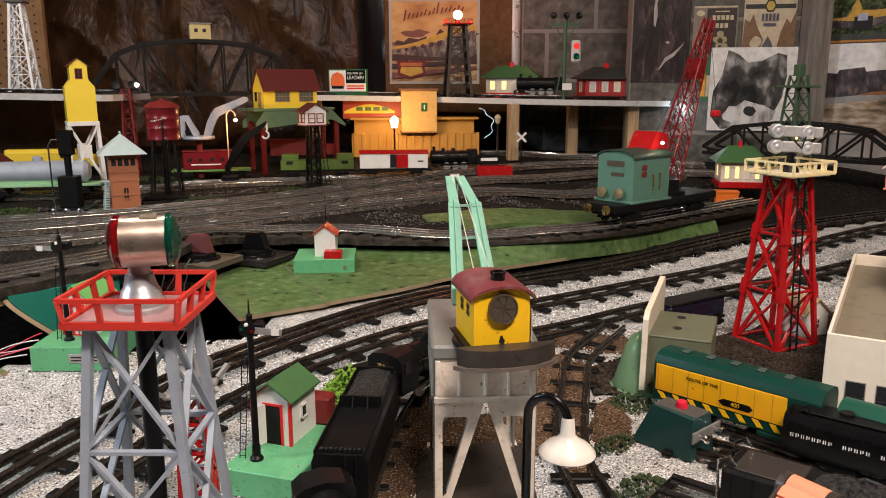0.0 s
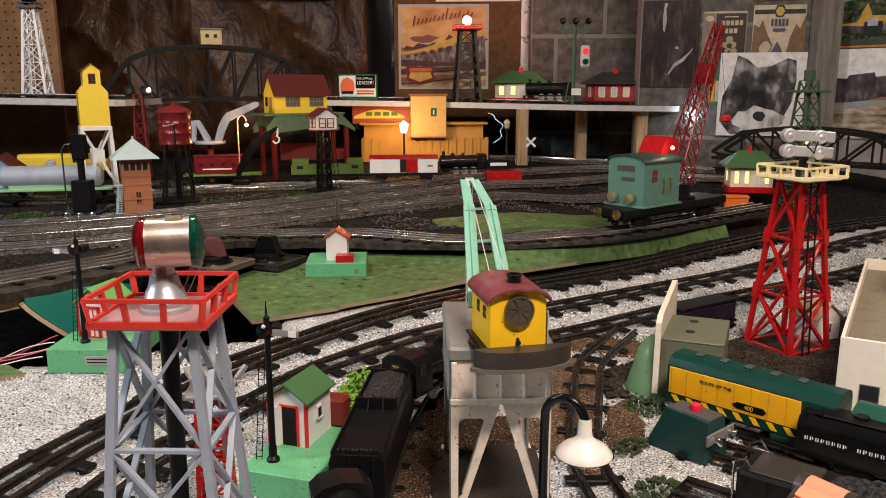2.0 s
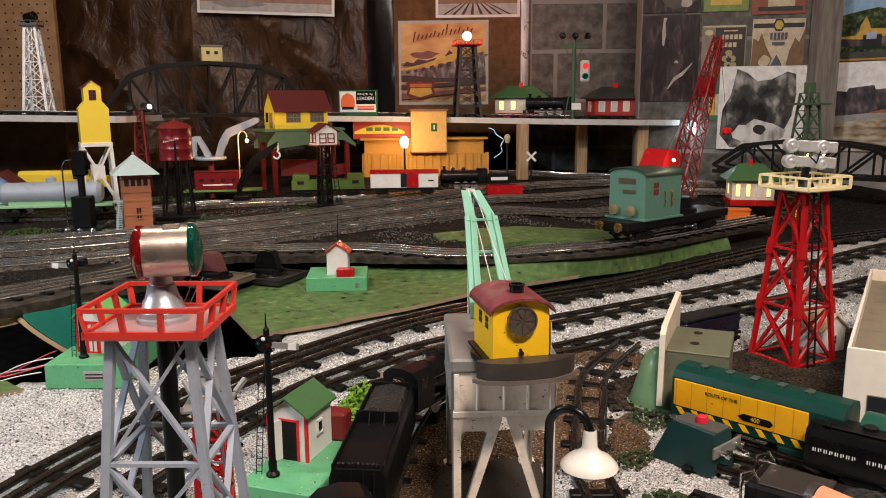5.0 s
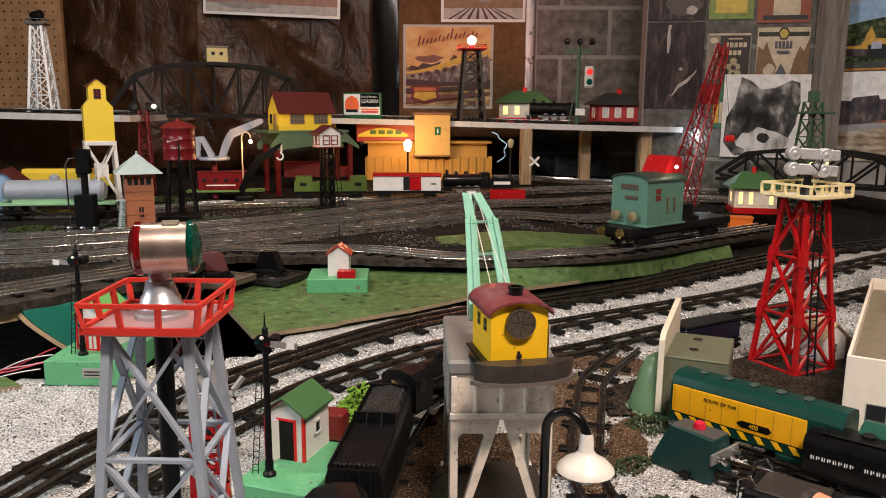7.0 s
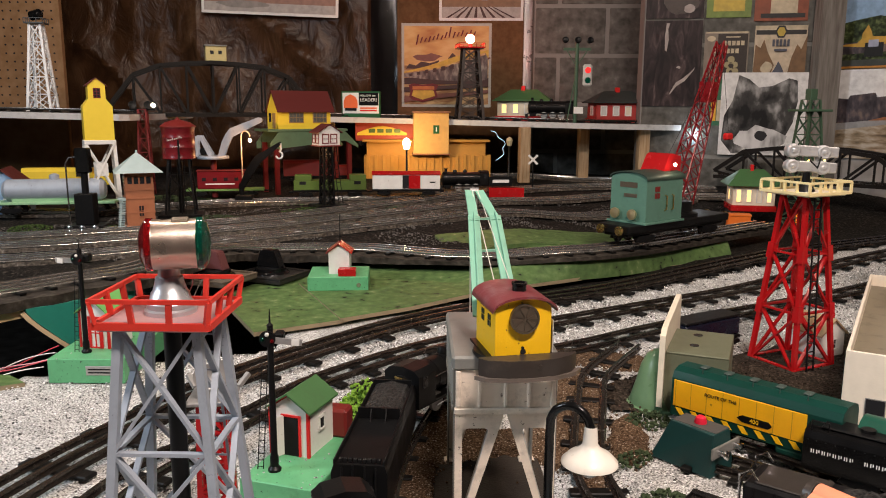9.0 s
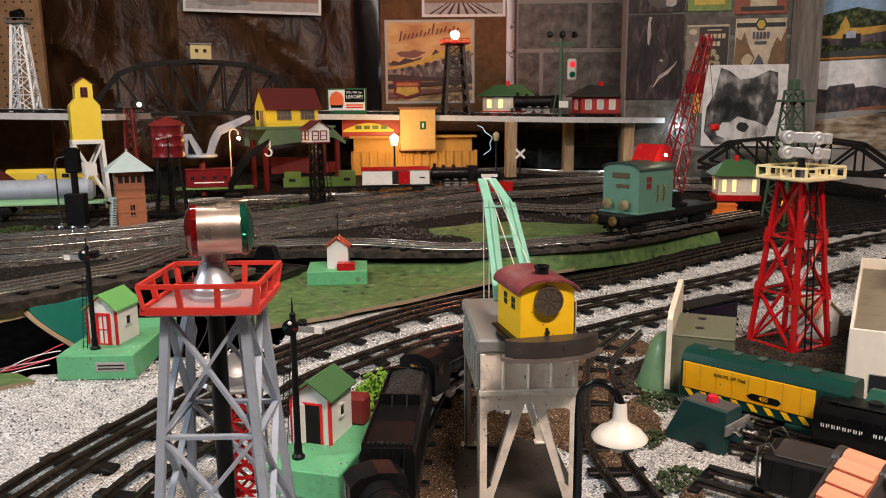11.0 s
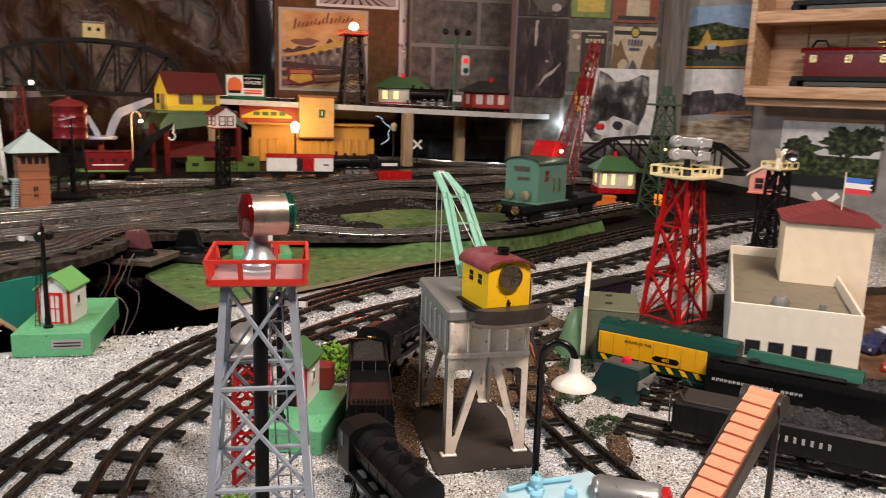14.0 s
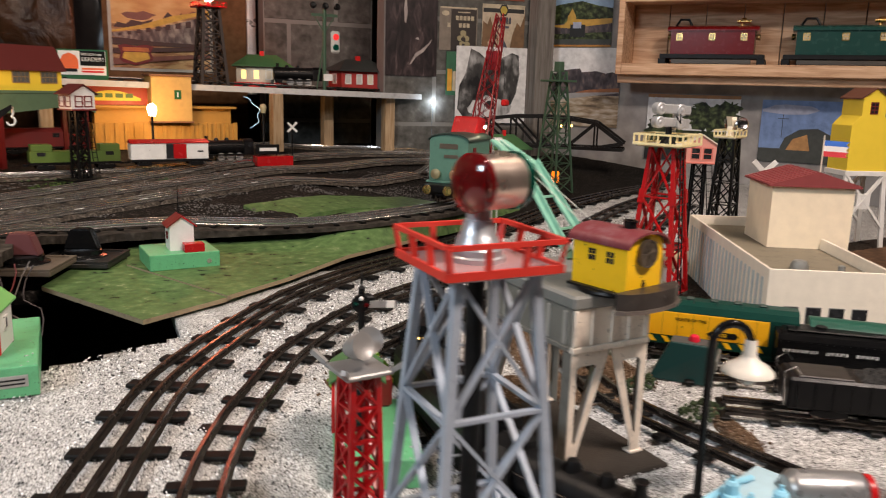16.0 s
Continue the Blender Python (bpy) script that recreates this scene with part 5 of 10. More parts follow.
def diesel_400():
    # one long side faces the front, running down to the right
    t = thing("diesel_locomotive", pose(0.378, 0.803, RT - 0.002, 0, 0, -43), "green and yellow toy diesel with hazard stripes", "locomotive", "rolling stock")
    l, w = 0.30, 0.050
    b = bmn()
    prism(b, [(-w / 2, 0.012), (w / 2, 0.012), (w / 2, 0.058), (w * 0.42, 0.066), (w * 0.2, 0.070), (-w * 0.2, 0.070), (-w * 0.42, 0.066), (-w / 2, 0.058)], -l * 0.44, l * 0.20, "x")
    part("body", b, DKGREEN, t, smooth=False)
    b = bmn()
    span(b, (-l * 0.43, -w / 2 - 0.0009, 0.024), (l * 0.085, -w / 2 + 0.001, 0.0565), 0.0004)
    # Panel yellow is pushed towards orange: the warm light sits in its colour.
    panel = part("yellow_panel", b, mat("warm_lit_yellow_enamel", (0.88, 0.44, 0.01), 0.36, dirt=0.2, dirt_rgb=(0.45, 0.2, 0.02), chips=0.6), t, "yellow side panel with dark lettering", smooth=False)
    b = bmn()
    for i in range(8):
        x = -l * 0.42 + i * l * 0.065
        span(b, (x - 0.0003, -w / 2 - 0.0012, 0.025), (x + 0.0003, -w / 2 + 0.001, 0.056))
    part("panel_seams", b, mat("ochre_seam", (0.45, 0.26, 0.02), 0.5), panel, smooth=False)
    for i in range(8):
        x = -l * 0.42 + i * l * 0.064
        b = bmn()
        prism(b, [(x, 0.0225), (x + 0.007, 0.0225), (x + 0.0135, 0.0145), (x + 0.0065, 0.0145)], -w / 2 - 0.0008, -w / 2 + 0.001, "y")
        part("hazard_stripe", b, YELLOW, t, smooth=False)
    text_on(panel, "ROUTE OF THE", Matrix.Translation((-l * 0.235, -w / 2 - 0.0013, 0.0475)) @ pose(0, 0, 0, 90, 0, 0), 0.0056, BLACK)
    b = bmn()
    prism(b, [(-0.002, 0.032), (0.004, 0.036), (0.034, 0.036), (0.038, 0.032), (0.034, 0.028), (0.004, 0.028)], -w / 2 - 0.0014, -w / 2, "y")
    b.transform(pose(-0.048, 0, 0))
    part("number_flash", b, BLACK, panel, smooth=False)
    text_on(panel, "400", Matrix.Translation((-0.030, -w / 2 - 0.0018, 0.032)) @ pose(0, 0, 0, 90, 0, 0), 0.007, YELLOW)
    b = bmn()
    for i in range(5):
        span(b, (-l * 0.36 + i * l * 0.1, -0.006, 0.070), (-l * 0.36 + i * l * 0.1 + 0.009, 0.006, 0.0725), 0.001)
        rod(b, (-l * 0.33 + i * l * 0.1, -w * 0.3, 0.067), (-l * 0.33 + i * l * 0.1, -w * 0.3, 0.074), 0.0007, n=6)
    part("roof_vents", b, mat("grey_green_roof", (0.05, 0.075, 0.065), 0.5), t, smooth=False)
    b = bmn()
    span(b, (-l * 0.02, -w / 2 - 0.001, 0.003), (l * 0.12, w / 2 + 0.001, 0.0125), 0.003)
    part("fuel_tank", b, DKGREEN, t)
    for s in (-1, 1):
        truck(t, -l * 0.12 + s * l * 0.2, 0, 0.033, 0.008)


diesel_400()


def green_unit():
    """The rounded green car coupled behind the diesel."""
    t = thing("booster_unit", pose(0.378, 0.803, RT - 0.002, 0, 0, -43) @ pose(0.135, 0, 0), "plain dark green toy engine unit with rounded roof", "locomotive", "rolling stock")
    w = 0.046
    arc = [(w / 2 * math.cos(a), 0.046 + 0.018 * math.sin(a)) for a in [math.pi * i / 10 for i in range(11)]]
    part("body", prism(bmn(), [(-w / 2, 0.012), (w / 2, 0.012)] + arc, -0.062, 0.075, "x"), mat("mid_green_plastic", (0.014, 0.075, 0.05), 0.35, dirt=0.25, spec=0.15), t)
    for s in (-1, 1):
        truck(t, 0.005 + s * 0.042, 0, 0.033, 0.008)


green_unit()


def heap(bm, x0, x1, hw, z, rise, seed):
    """A rough heap of coal: an uneven mound over a rectangle."""
    nx, ny = 26, 10
    grid = []
    for i in range(nx + 1):
        row = []
        for j in range(ny + 1):
            u, v = i / nx, j / ny * 2 - 1
            edge = min(1, 5 * min(u, 1 - u)) * min(1, 2.5 * (1 - abs(v)))
            px, py = x0 + (x1 - x0) * u, v * hw
            row.append(bm.verts.new((px, py, z + edge * (rise * 0.75 + rise * 0.9 * noise.noise(Vector((px * 170, py * 170, seed)))) - (0.002 if edge == 0 else 0))))
        grid.append(row)
    for i in range(nx):
        for j in range(ny):
            bm.faces.new((grid[i][j], grid[i + 1][j], grid[i + 1][j + 1], grid[i][j + 1]))
    return bm


def lettered_tender():
    t = thing("coal_tender", pose(0.487, 0.677, RT - 0.002, 0, 0, -38) @ Matrix.Diagonal((1, 1, 0.92, 1)), "black tender with white railway lettering on its side", "coal tender", "rolling stock")
    l, w = 0.27, 0.050
    b = bmn()
    prism(b, [(-w / 2, 0.012), (w / 2, 0.012), (w / 2, 0.048), (w * 0.44, 0.055), (w * 0.2, 0.058), (-w * 0.2, 0.058), (-w * 0.44, 0.055), (-w / 2, 0.048)], -l / 2, l / 2, "x")
    body = part("tank_body", b, BLACKPL, t, smooth=False)
    x = -l / 2 + 0.008
    for word in (8, 5, 5):
        for k in range(word):
            part("lettering_bar", span(bmn(), (x, -w / 2 - 0.0004, 0.0320), (x + 0.0011, -w / 2 + 0.0005, 0.0362)), PAPER, body, smooth=False)
            part("lettering_bar", span(bmn(), (x + 0.0022, -w / 2 - 0.0004, 0.0320 + 0.0012 * (k % 2)), (x + 0.0031, -w / 2 + 0.0005, 0.0362)), PAPER, body, smooth=False)
            x += 0.0052
        x += 0.008
    b = bmn()
    for i in range(30):
        bmesh.ops.create_icosphere(b, subdivisions=1, radius=0.0008, matrix=pose(-l / 2 + 0.004 + i * 0.0088, -w / 2 - 0.0002, 0.0465))
    span(b, (-l * 0.45, -w * 0.3, 0.058), (l * 0.1, w * 0.3, 0.0605), 0.001)
    rod(b, (-l * 0.3, 0, 0.06), (-l * 0.3, 0, 0.064), 0.007, n=16)
    for s in (-1, 1):
        tube(b, [(-l * 0.1, s * w * 0.36, 0.0575), (-l * 0.1, s * w * 0.36, 0.0625), (l * 0.1, s * w * 0.36, 0.0625), (l * 0.1, s * w * 0.36, 0.0575)], 0.0009, 6)
        tube(b, [(-l * 0.48, s * w * 0.35, 0.056), (-l * 0.48, s * w * 0.35, 0.066), (-l * 0.42, s * w * 0.35, 0.066), (-l * 0.42, s * w * 0.35, 0.057)], 0.001, 6)
    part("tank_top", b, BLACK, body)
    b = bmn()
    heap(b, l * 0.13, l * 0.48, w * 0.40, 0.056, 0.010, 3)
    part("emblem", prism(bmn(), [(l * 0.30, 0.036), (l * 0.375, 0.036), (l * 0.375, 0.024), (l * 0.3375, 0.018), (l * 0.30, 0.024)], -w / 2 - 0.0006, -w / 2 + 0.0005, "y"), mat("pale_emblem", (0.42, 0.50, 0.52), 0.5), body, "pale shield emblem", smooth=False)
    part("coal_load", b, COAL, t, "heaped coal", smooth=False)
    for s in (-1, 1):
        truck(t, s * l * 0.3, 0, 0.033, 0.008)


lettered_tender()


def open_tender():
    t = thing("coal_tender", pose(0.373, 0.587, RT - 0.002, 0, 0, -36.5), "black tender with low coal load and worn lettering", "coal tender", "rolling stock")
    l, w = 0.225, 0.052
    b = bmn()
    span(b, (-l / 2, -w / 2, 0.010), (l / 2, w / 2, 0.046), 0.003)
    part("tank_body", b, BLACK, t, smooth=False)
    b = bmn()
    heap(b, -l * 0.20, l * 0.47, w * 0.44, 0.045, 0.011, 8)
    part("coal_load", b, COAL, t, "heaped coal", smooth=False)
    part("front_deck", span(bmn(), (-l * 0.46, -w * 0.43, 0.0455), (-l * 0.21, w * 0.43, 0.0480), 0.001), mat("dusty_brown_black", (0.030, 0.025, 0.021), 0.5, dirt=0.4), t, "dusty dark deck plate", smooth=False)
    for s in (-1, 1):
        part("end_rail", tube(bmn(), [(-l / 2 - 0.003, s * w * 0.45, 0.014), (-l / 2 - 0.004, s * w * 0.45, 0.052), (-l / 2 + 0.006, s * w * 0.45, 0.058), (-l / 2 + 0.012, s * w * 0.45, 0.050)], 0.0010, 6), CHROME, t, "bright wire handrail")
    b = bmn()
    for i in range(12):
        span(b, (-l * 0.46 + i * l * 0.08, -w / 2 - 0.0012, 0.012), (-l * 0.455 + i * l * 0.08, -w / 2, 0.044))
    tube(b, [(-l / 2 - 0.003, -w * 0.4, 0.015), (-l / 2 - 0.004, -w * 0.4, 0.044), (-l / 2 - 0.004, w * 0.4, 0.044), (-l / 2 - 0.003, w * 0.4, 0.015)], 0.0011, 6)
    part("ribs_and_rail", b, BLACK, t)
    for s in (-1, 1):
        truck(t, s * l * 0.3, 0, 0.033, 0.008)
    for k in range(7):
        part("lettering_bar", span(bmn(), (0.0 + k * 0.0085, -w / 2 - 0.0018, 0.026), (0.0030 + k * 0.0085, -w / 2 - 0.0005, 0.0325)), mat("faded_white", (0.35, 0.34, 0.32), 0.6), t, smooth=False)


open_tender()


def conveyor():
    """A ribbed salmon belt climbing on dark side frames."""
    lo, hi = Vector((0.150, 0.372, 0.045)), Vector((0.257, 0.446, 0.137))
    d = hi - lo
    l = d.length
    x = d.normalized()
    y = Vector((0, 0, 1)).cross(x).normalized()
    z = x.cross(y)
    m = Matrix((x, y, z)).transposed().to_4x4()
    m.translation = lo
    t = thing("conveyor", m, "coal conveyor with ribbed salmon rubber belt", "conveyor")
    w = 0.026
    b = bmn()
    n = 13
    pts = []
    for i in range(n):
        a = l * i / n
        pts += [(a, 0.0062), (a + l / n * 0.45, 0.0060), (a + l / n * 0.92, 0.0042), (a + l / n * 0.97, 0.0030)]
    prism(b, pts + [(l, 0.0), (0, 0.0)], -w / 2, w / 2, "y")
    part("belt", b, SALMON, t, smooth=False)
    part("end_roller", rod(bmn(), (l + 0.001, -w / 2, -0.003), (l + 0.001, w / 2, -0.003), 0.0085, n=20), SALMON, t)
    for s in (-1, 1):
        b = bmn()
        span(b, (-0.004, s * (w / 2 + 0.0025) - 0.0015, -0.012), (l + 0.006, s * (w / 2 + 0.0025) + 0.0015, 0.005), 0.001)
        rod(b, (l, s * (w / 2 + 0.0005), -0.004), (l, s * (w / 2 + 0.006), -0.004), 0.010, n=20)
        part("side_frame", b, mat("brown_black_casting", (0.035, 0.028, 0.024)), t)
    inv = m.inverted()
    for s in (-1, 1):
        for f in (0.25, 0.92):
            p = Vector((l * f, s * (w / 2 + 0.003), -0.012))
            g = m @ p
            g.z = 0
            part("trestle_leg", beam(bmn(), p, inv @ g, 0.005, 0.003), mat("brown_black_casting", (0.035, 0.028, 0.024)), t, smooth=False)


conveyor()


def track_bumper():
    t = thing("track_bumper", pose(0.226, 0.808, -0.001, 0, 0, -47.8) @ Matrix.Diagonal((1.04, 1, 1.14, 1)), "dark teal track bumper with glossy red lamp", "track bumper")
    b = bmn()
    lo = [b.verts.new(p) for p in ((0, 0, 0), (0.073, 0, 0), (0.073, 0.046, 0), (0, 0.046, 0))]
    hi = [b.verts.new(p) for p in ((0.021, 0.005, 0.043), (0.073, 0.001, 0.043), (0.073, 0.034, 0.043), (0.021, 0.034, 0.043))]
    b.faces.new(lo[::-1])
    b.faces.new(hi)
    for k in range(4):
        b.faces.new((lo[k], lo[(k + 1) % 4], hi[(k + 1) % 4], hi[k]))
    bmesh.ops.bevel(b, geom=b.edges[:], offset=0.0008, segments=1, affect="EDGES")
    part("housing", b, mat("dark_teal_casting", (0.010, 0.050, 0.050), 0.45, dirt=0.3), t, smooth=False)
    part("top_plate", span(bmn(), (0.022, 0.006, 0.042), (0.0725, 0.033, 0.0436), 0.0004), mat("dusty_grey_top", (0.075, 0.072, 0.068), 0.6, dirt=0.3), t, "dusty grey top", smooth=False)
    part("lamp_lens", lathe(bmn(), [(0.0065, 0.043), (0.0066, 0.0455), (0.0052, 0.0492), (0.0028, 0.0508), (0, 0.0512)], 20, pose(0.047, 0.020, 0)), mat("red_button", (0.7, 0.02, 0.05), 0.3), t, "glossy red lamp lens")
    part("buffer_beam", span(bmn(), (0.0735, -0.003, 0.020), (0.0765, 0.050, 0.031), 0.0008), GREYDECK, t, "dull grey steel beam", smooth=False)
    for y in (0.008, 0.039):
        part("buffer", lathe(bmn(), [(0.0028, 0), (0.0028, 0.007), (0.0044, 0.0075), (0.0044, 0.010), (0, 0.0105)], 14, pose(0.0765, y, 0.0255, 0, 90, 0)), CHROME, t)


track_bumper()


def end_panel():
    """A grey-green sheet-metal stand with a pale upright edge plate."""
    t = thing("metal_stand", pose(0.295, 1.010, -0.002, 0, 0, 69), "grey-green metal stand with pale upright plate", "stand")
    b = bmn()
    prism(b, [(-0.090, 0.012), (-0.060, 0.0), (0.083, 0.0), (0.083, 0.118), (0.075, 0.124), (-0.070, 0.112), (-0.083, 0.104)], -0.0035, 0.0035, "y")
    part("edge_plate", b, CREAM, t, "pale cream edge plate", smooth=False)
    b = bmn()
    span(b, (-0.08, -0.080, 0.081), (0.035, -0.004, 0.084), 0.001)
    span(b, (-0.08, -0.080, 0.0), (-0.077, -0.004, 0.081))
    span(b, (-0.077, -0.080, 0.0), (0.035, -0.077, 0.081))
    part("shelf_plate", b, mat("khaki_grey_metal", (0.13, 0.135, 0.085), 0.45, dirt=0.35), t, smooth=False)
    for x in (-0.04, 0.01):
        b = bmn()
        rod(b, (x, -0.035, 0.0835), (x, -0.035, 0.0848), 0.006, n=18)
        part("slot", b, DARKWIN, t, smooth=False)


end_panel()


def red_tower():
    m = pose(0.520, 1.156, -0.002, 0, 0, 28) @ Matrix.Diagonal((1, 1, 1.04, 1))
    t, c = tower(m, "floodlight_tower", "red lattice floodlight tower with cream railed platform", (0.041, 0.041), (0.0205, 0.0205), 0.252, 3, 0.0064, 0.0055, RED, "floodlight tower")
    for k in range(4):
        for f in (0.333, 0.667):
            part("gusset", beam(bmn(), c(k, f - 0.045), c(k, f + 0.045), 0.0105, 0.0105), RED, t, smooth=False)
    b = bmn()
    span(b, (-0.054, -0.054, 0.0), (0.054, 0.054, 0.003), 0.001)
    part("base_plate", b, mat("dark_floor_finish", (0.030, 0.026, 0.020), 0.8, dirt=0.4), t, "dark floor plate", smooth=False)
    for k in range(4):
        part("base_rim", beam(bmn(), c(k, 0.008), c(k + 1, 0.008), 0.007, 0.006), RED, t, smooth=False)
    b = bmn()
    span(b, (-0.0395, -0.0395, 0.252), (0.0395, 0.0395, 0.256), 0.001)
    part("platform", b, CREAM, t, smooth=False)
    b = bmn()
    for k in range(4):
        P = [(-0.0435, -0.0435), (0.0435, -0.0435), (0.0435, 0.0435), (-0.0435, 0.0435)]
        a, q = Vector((*P[k], 0)), Vector((*P[(k + 1) % 4], 0))
        for zz, ww in ((0.2565, 0.004), (0.272, 0.003)):
            beam(b, a + Vector((0, 0, zz)), q + Vector((0, 0, zz)), ww, ww)
        for i in range(4):
            p = a.lerp(q, i / 4)
            beam(b, p + Vector((0, 0, 0.256)), p + Vector((0, 0, 0.272)), 0.005, 0.002)
    part("railing", b, mat("cream_yellow_plastic", (0.82, 0.70, 0.38), 0.45), t, "cream plastic railing", smooth=False)
    b = lathe(bmn(), [(0, 0.256), (0.014, 0.256), (0.012, 0.261), (0.006, 0.268), (0.005, 0.284), (0, 0.284)], 18)
    part("pedestal", b, BLACK, t)
    b = bmn()
    for z in (0.291, 0.313):
        span(b, (-0.031, -0.004, z - 0.0078), (0.027, 0.004, z + 0.0078), 0.0015)
    span(b, (-0.004, 0.003, 0.277), (0.004, 0.007, 0.321))
    b.transform(pose(0, 0, 0, 0, 0, -28) @ pose(0, 0, 0, 0, 3, 0))
    hd = part("lamp_bar", b, mat("dull_silver_casting", (0.48, 0.48, 0.48), 0.40, 0.35, dirt=0.45, dirt_rgb=(0.10, 0.09, 0.08)), t)
    for z in (0.291, 0.313):
        for x in (-0.023, 0.022):
            b = lathe(bmn(), [(0, 0.0065), (0.002, 0.0065), (0.0035, 0.0052), (0.0055, 0.0048), (0.0078, 0.0055), (0.0098, 0.004), (0.0102, 0.0), (0.0098, -0.010), (0.006, -0.013), (0, -0.014)], 28, pose(0, 0, 0, 0, 0, -28) @ pose(x, -0.0005, z - x * 0.05, 90, 0, 0))
            part("floodlight", b, mat("dull_silver_casting", (0.42, 0.43, 0.45)), hd)
    b = bmn()
    tube(b, [(0.01, -0.015, 0.306), (-0.005, -0.022, 0.291), (-0.02, -0.02, 0.302)], 0.0012, 6)
    part("wire", b, BLACK, t)
    ladder(t, (-0.02, -0.052, 0.0), (-0.008, -0.030, 0.252), 0.014, 20, BLACK)


red_tower()


def white_shed():
    """A cream building with a flat walled roof and a taller block with a maroon roof."""
    m = pose(0.449, 0.841, -0.002, 0, 0, -29)
    t = thing("factory_building", m, "cream toy factory with walled flat roof and maroon-roofed block", "toy building")
    W, D, H = 0.172, 0.485, 0.118
    th = 0.004
    IV = mat("ivory_plastic", (0.78, 0.70, 0.58), 0.5, dirt=0.12, dirt_rgb=(0.5, 0.4, 0.28))
    part("front_wall", span(bmn(), (0, 0, 0), (W, th, H), 0.0006), IV, t, smooth=False)
    part("back_wall", span(bmn(), (0, D - th, 0), (W, D, H), 0.0006), IV, t, smooth=False)
    b = span(bmn(), (0, th, 0), (th, D - th, H), 0.0006)
    sw = part("side_wall", b, IV, t, smooth=False)
    b = bmn()
    for i in range(22):
        span(b, (-0.0012, 0.02 + i * 0.0205, 0.002), (0.0005, 0.028 + i * 0.0205, H * 0.86))
    part("corrugation", b, mat("pale_blue_corrugated", (0.45, 0.50, 0.50), 0.5), sw, smooth=False)
    part("side_wall", span(bmn(), (W - th, th, 0), (W, D - th, H), 0.0006), IV, t, smooth=False)
    part("flat_roof", span(bmn(), (th, th, H - 0.022), (W - th, D - th, H - 0.018)), mat("dusty_roof_felt", (0.20, 0.17, 0.12), 0.8, dirt=0.5), t, "dusty brown flat roof", smooth=False)
    for i in range(4):
        x = W * (0.20 + 0.18 * i)
        wf = part("window", span(bmn(), (x - 0.0105, -0.0008, 0.042), (x + 0.0105, 0.001, 0.066)), mat("grey_window_frame", (0.22, 0.21, 0.19), 0.5), t, smooth=False)
        part("pane", span(bmn(), (x - 0.0095, -0.0014, 0.048), (x + 0.0095, 0.0, 0.065)), DARKWIN, wf, smooth=False)
        part("pane", span(bmn(), (x - 0.0095, -0.0014, 0.043), (x + 0.0095, 0.0, 0.0472)), DARKWIN, wf, smooth=False)
    u0, u1, v0, v1, z1 = 0.080, 0.214, 0.262, 0.390, 0.205
    b = bmn()
    prism(b, [(u0, v0), (u1, v0), (u1, v1), (u0, v1)], 0.0, z1, "z")
    part("tall_block", b, mat("cream_block", (0.80, 0.68, 0.50), 0.5, dirt=0.12, dirt_rgb=(0.5, 0.4, 0.28)), t, smooth=False)
    o = 0.008
    b = bmn()
    prism(b, [(u0 - o, z1), (u1 + o, z1), (u1 + o, z1 + 0.003), ((u0 + u1) / 2, z1 + 0.026), (u0 - o, z1 + 0.003)], v0 - o, v1 + o, "y")
    rf = part("block_roof", b, mat("maroon_ribbed_roof", (0.22, 0.045, 0.045), 0.5, dirt=0.2), t, smooth=False)
    b = bmn()
    for i in range(9):
        y = v0 - o + 0.006 + i * 0.0155
        beam(b, (u0 - o, y, z1 + 0.0035), ((u0 + u1) / 2, y, z1 + 0.0265), 0.0014, 0.0014)
        beam(b, ((u0 + u1) / 2, y, z1 + 0.0265), (u1 + o, y, z1 + 0.0035), 0.0014, 0.0014)
    part("roof_ribs", b, mat("maroon_ribbed_roof", (0.22, 0.045, 0.045)), rf, smooth=False)
    b = bmn()
    lathe(b, [(0.013, 0), (0.013, 0.008), (0.009, 0.014), (0, 0.016)], 16, pose(W * 0.42, D * 0.18, H - 0.018))
    part("roof_vent", b, GREYDECK, t)
    b = bmn()
    lathe(b, [(0.005, 0), (0.005, 0.010), (0, 0.012)], 12, pose(W * 0.75, D * 0.16, H - 0.018))
    part("roof_vent", b, GREYDECK, t)
    b = bmn()
    uf = u0 + 0.085
    rod(b, (uf, v0 + 0.03, z1), (uf, v0 + 0.03, z1 + 0.085), 0.0012, n=8)
    pole = part("flag_pole", b, CREAM, t)
    for k, mm in enumerate((mat("flag_blue", (0.05, 0.16, 0.55), 0.7), PAPER, mat("flag_red", (0.62, 0.05, 0.06), 0.7))):
        b = bmn()
        prism(b, [(uf + 0.001, z1 + 0.077 - k * 0.009), (uf + 0.042, z1 + 0.075 - k * 0.009), (uf + 0.037, z1 + 0.0705 - k * 0.009), (uf + 0.042, z1 + 0.066 - k * 0.009), (uf + 0.001, z1 + 0.068 - k * 0.009)], v0 + 0.0295, v0 + 0.0305, "y")
        part("flag_stripe", b, mm, pole, smooth=False)


white_shed()


def crossbuck(x, y, z, h, s, rz, label):
    t = thing("crossing_sign", pose(x, y, z, 0, 0, rz), label, "crossing sign")
    part("post", rod(bmn(), (0, 0, 0), (0, 0, h), s * 0.06, n=10), BLACK, t)
    for a in (-45, 45):
        part("sign_arm", box(bmn(), (0, -s * 0.09 - 0.001 * (a > 0), h), (s, 0.0012, s * 0.17), (0, a, 0), 0.0005), WHITE, t, smooth=False)
    return t


crossbuck(0.905, 1.300, gz(0.885, 1.29), 0.193, 0.066, -32, "white crossbuck railway crossing sign")
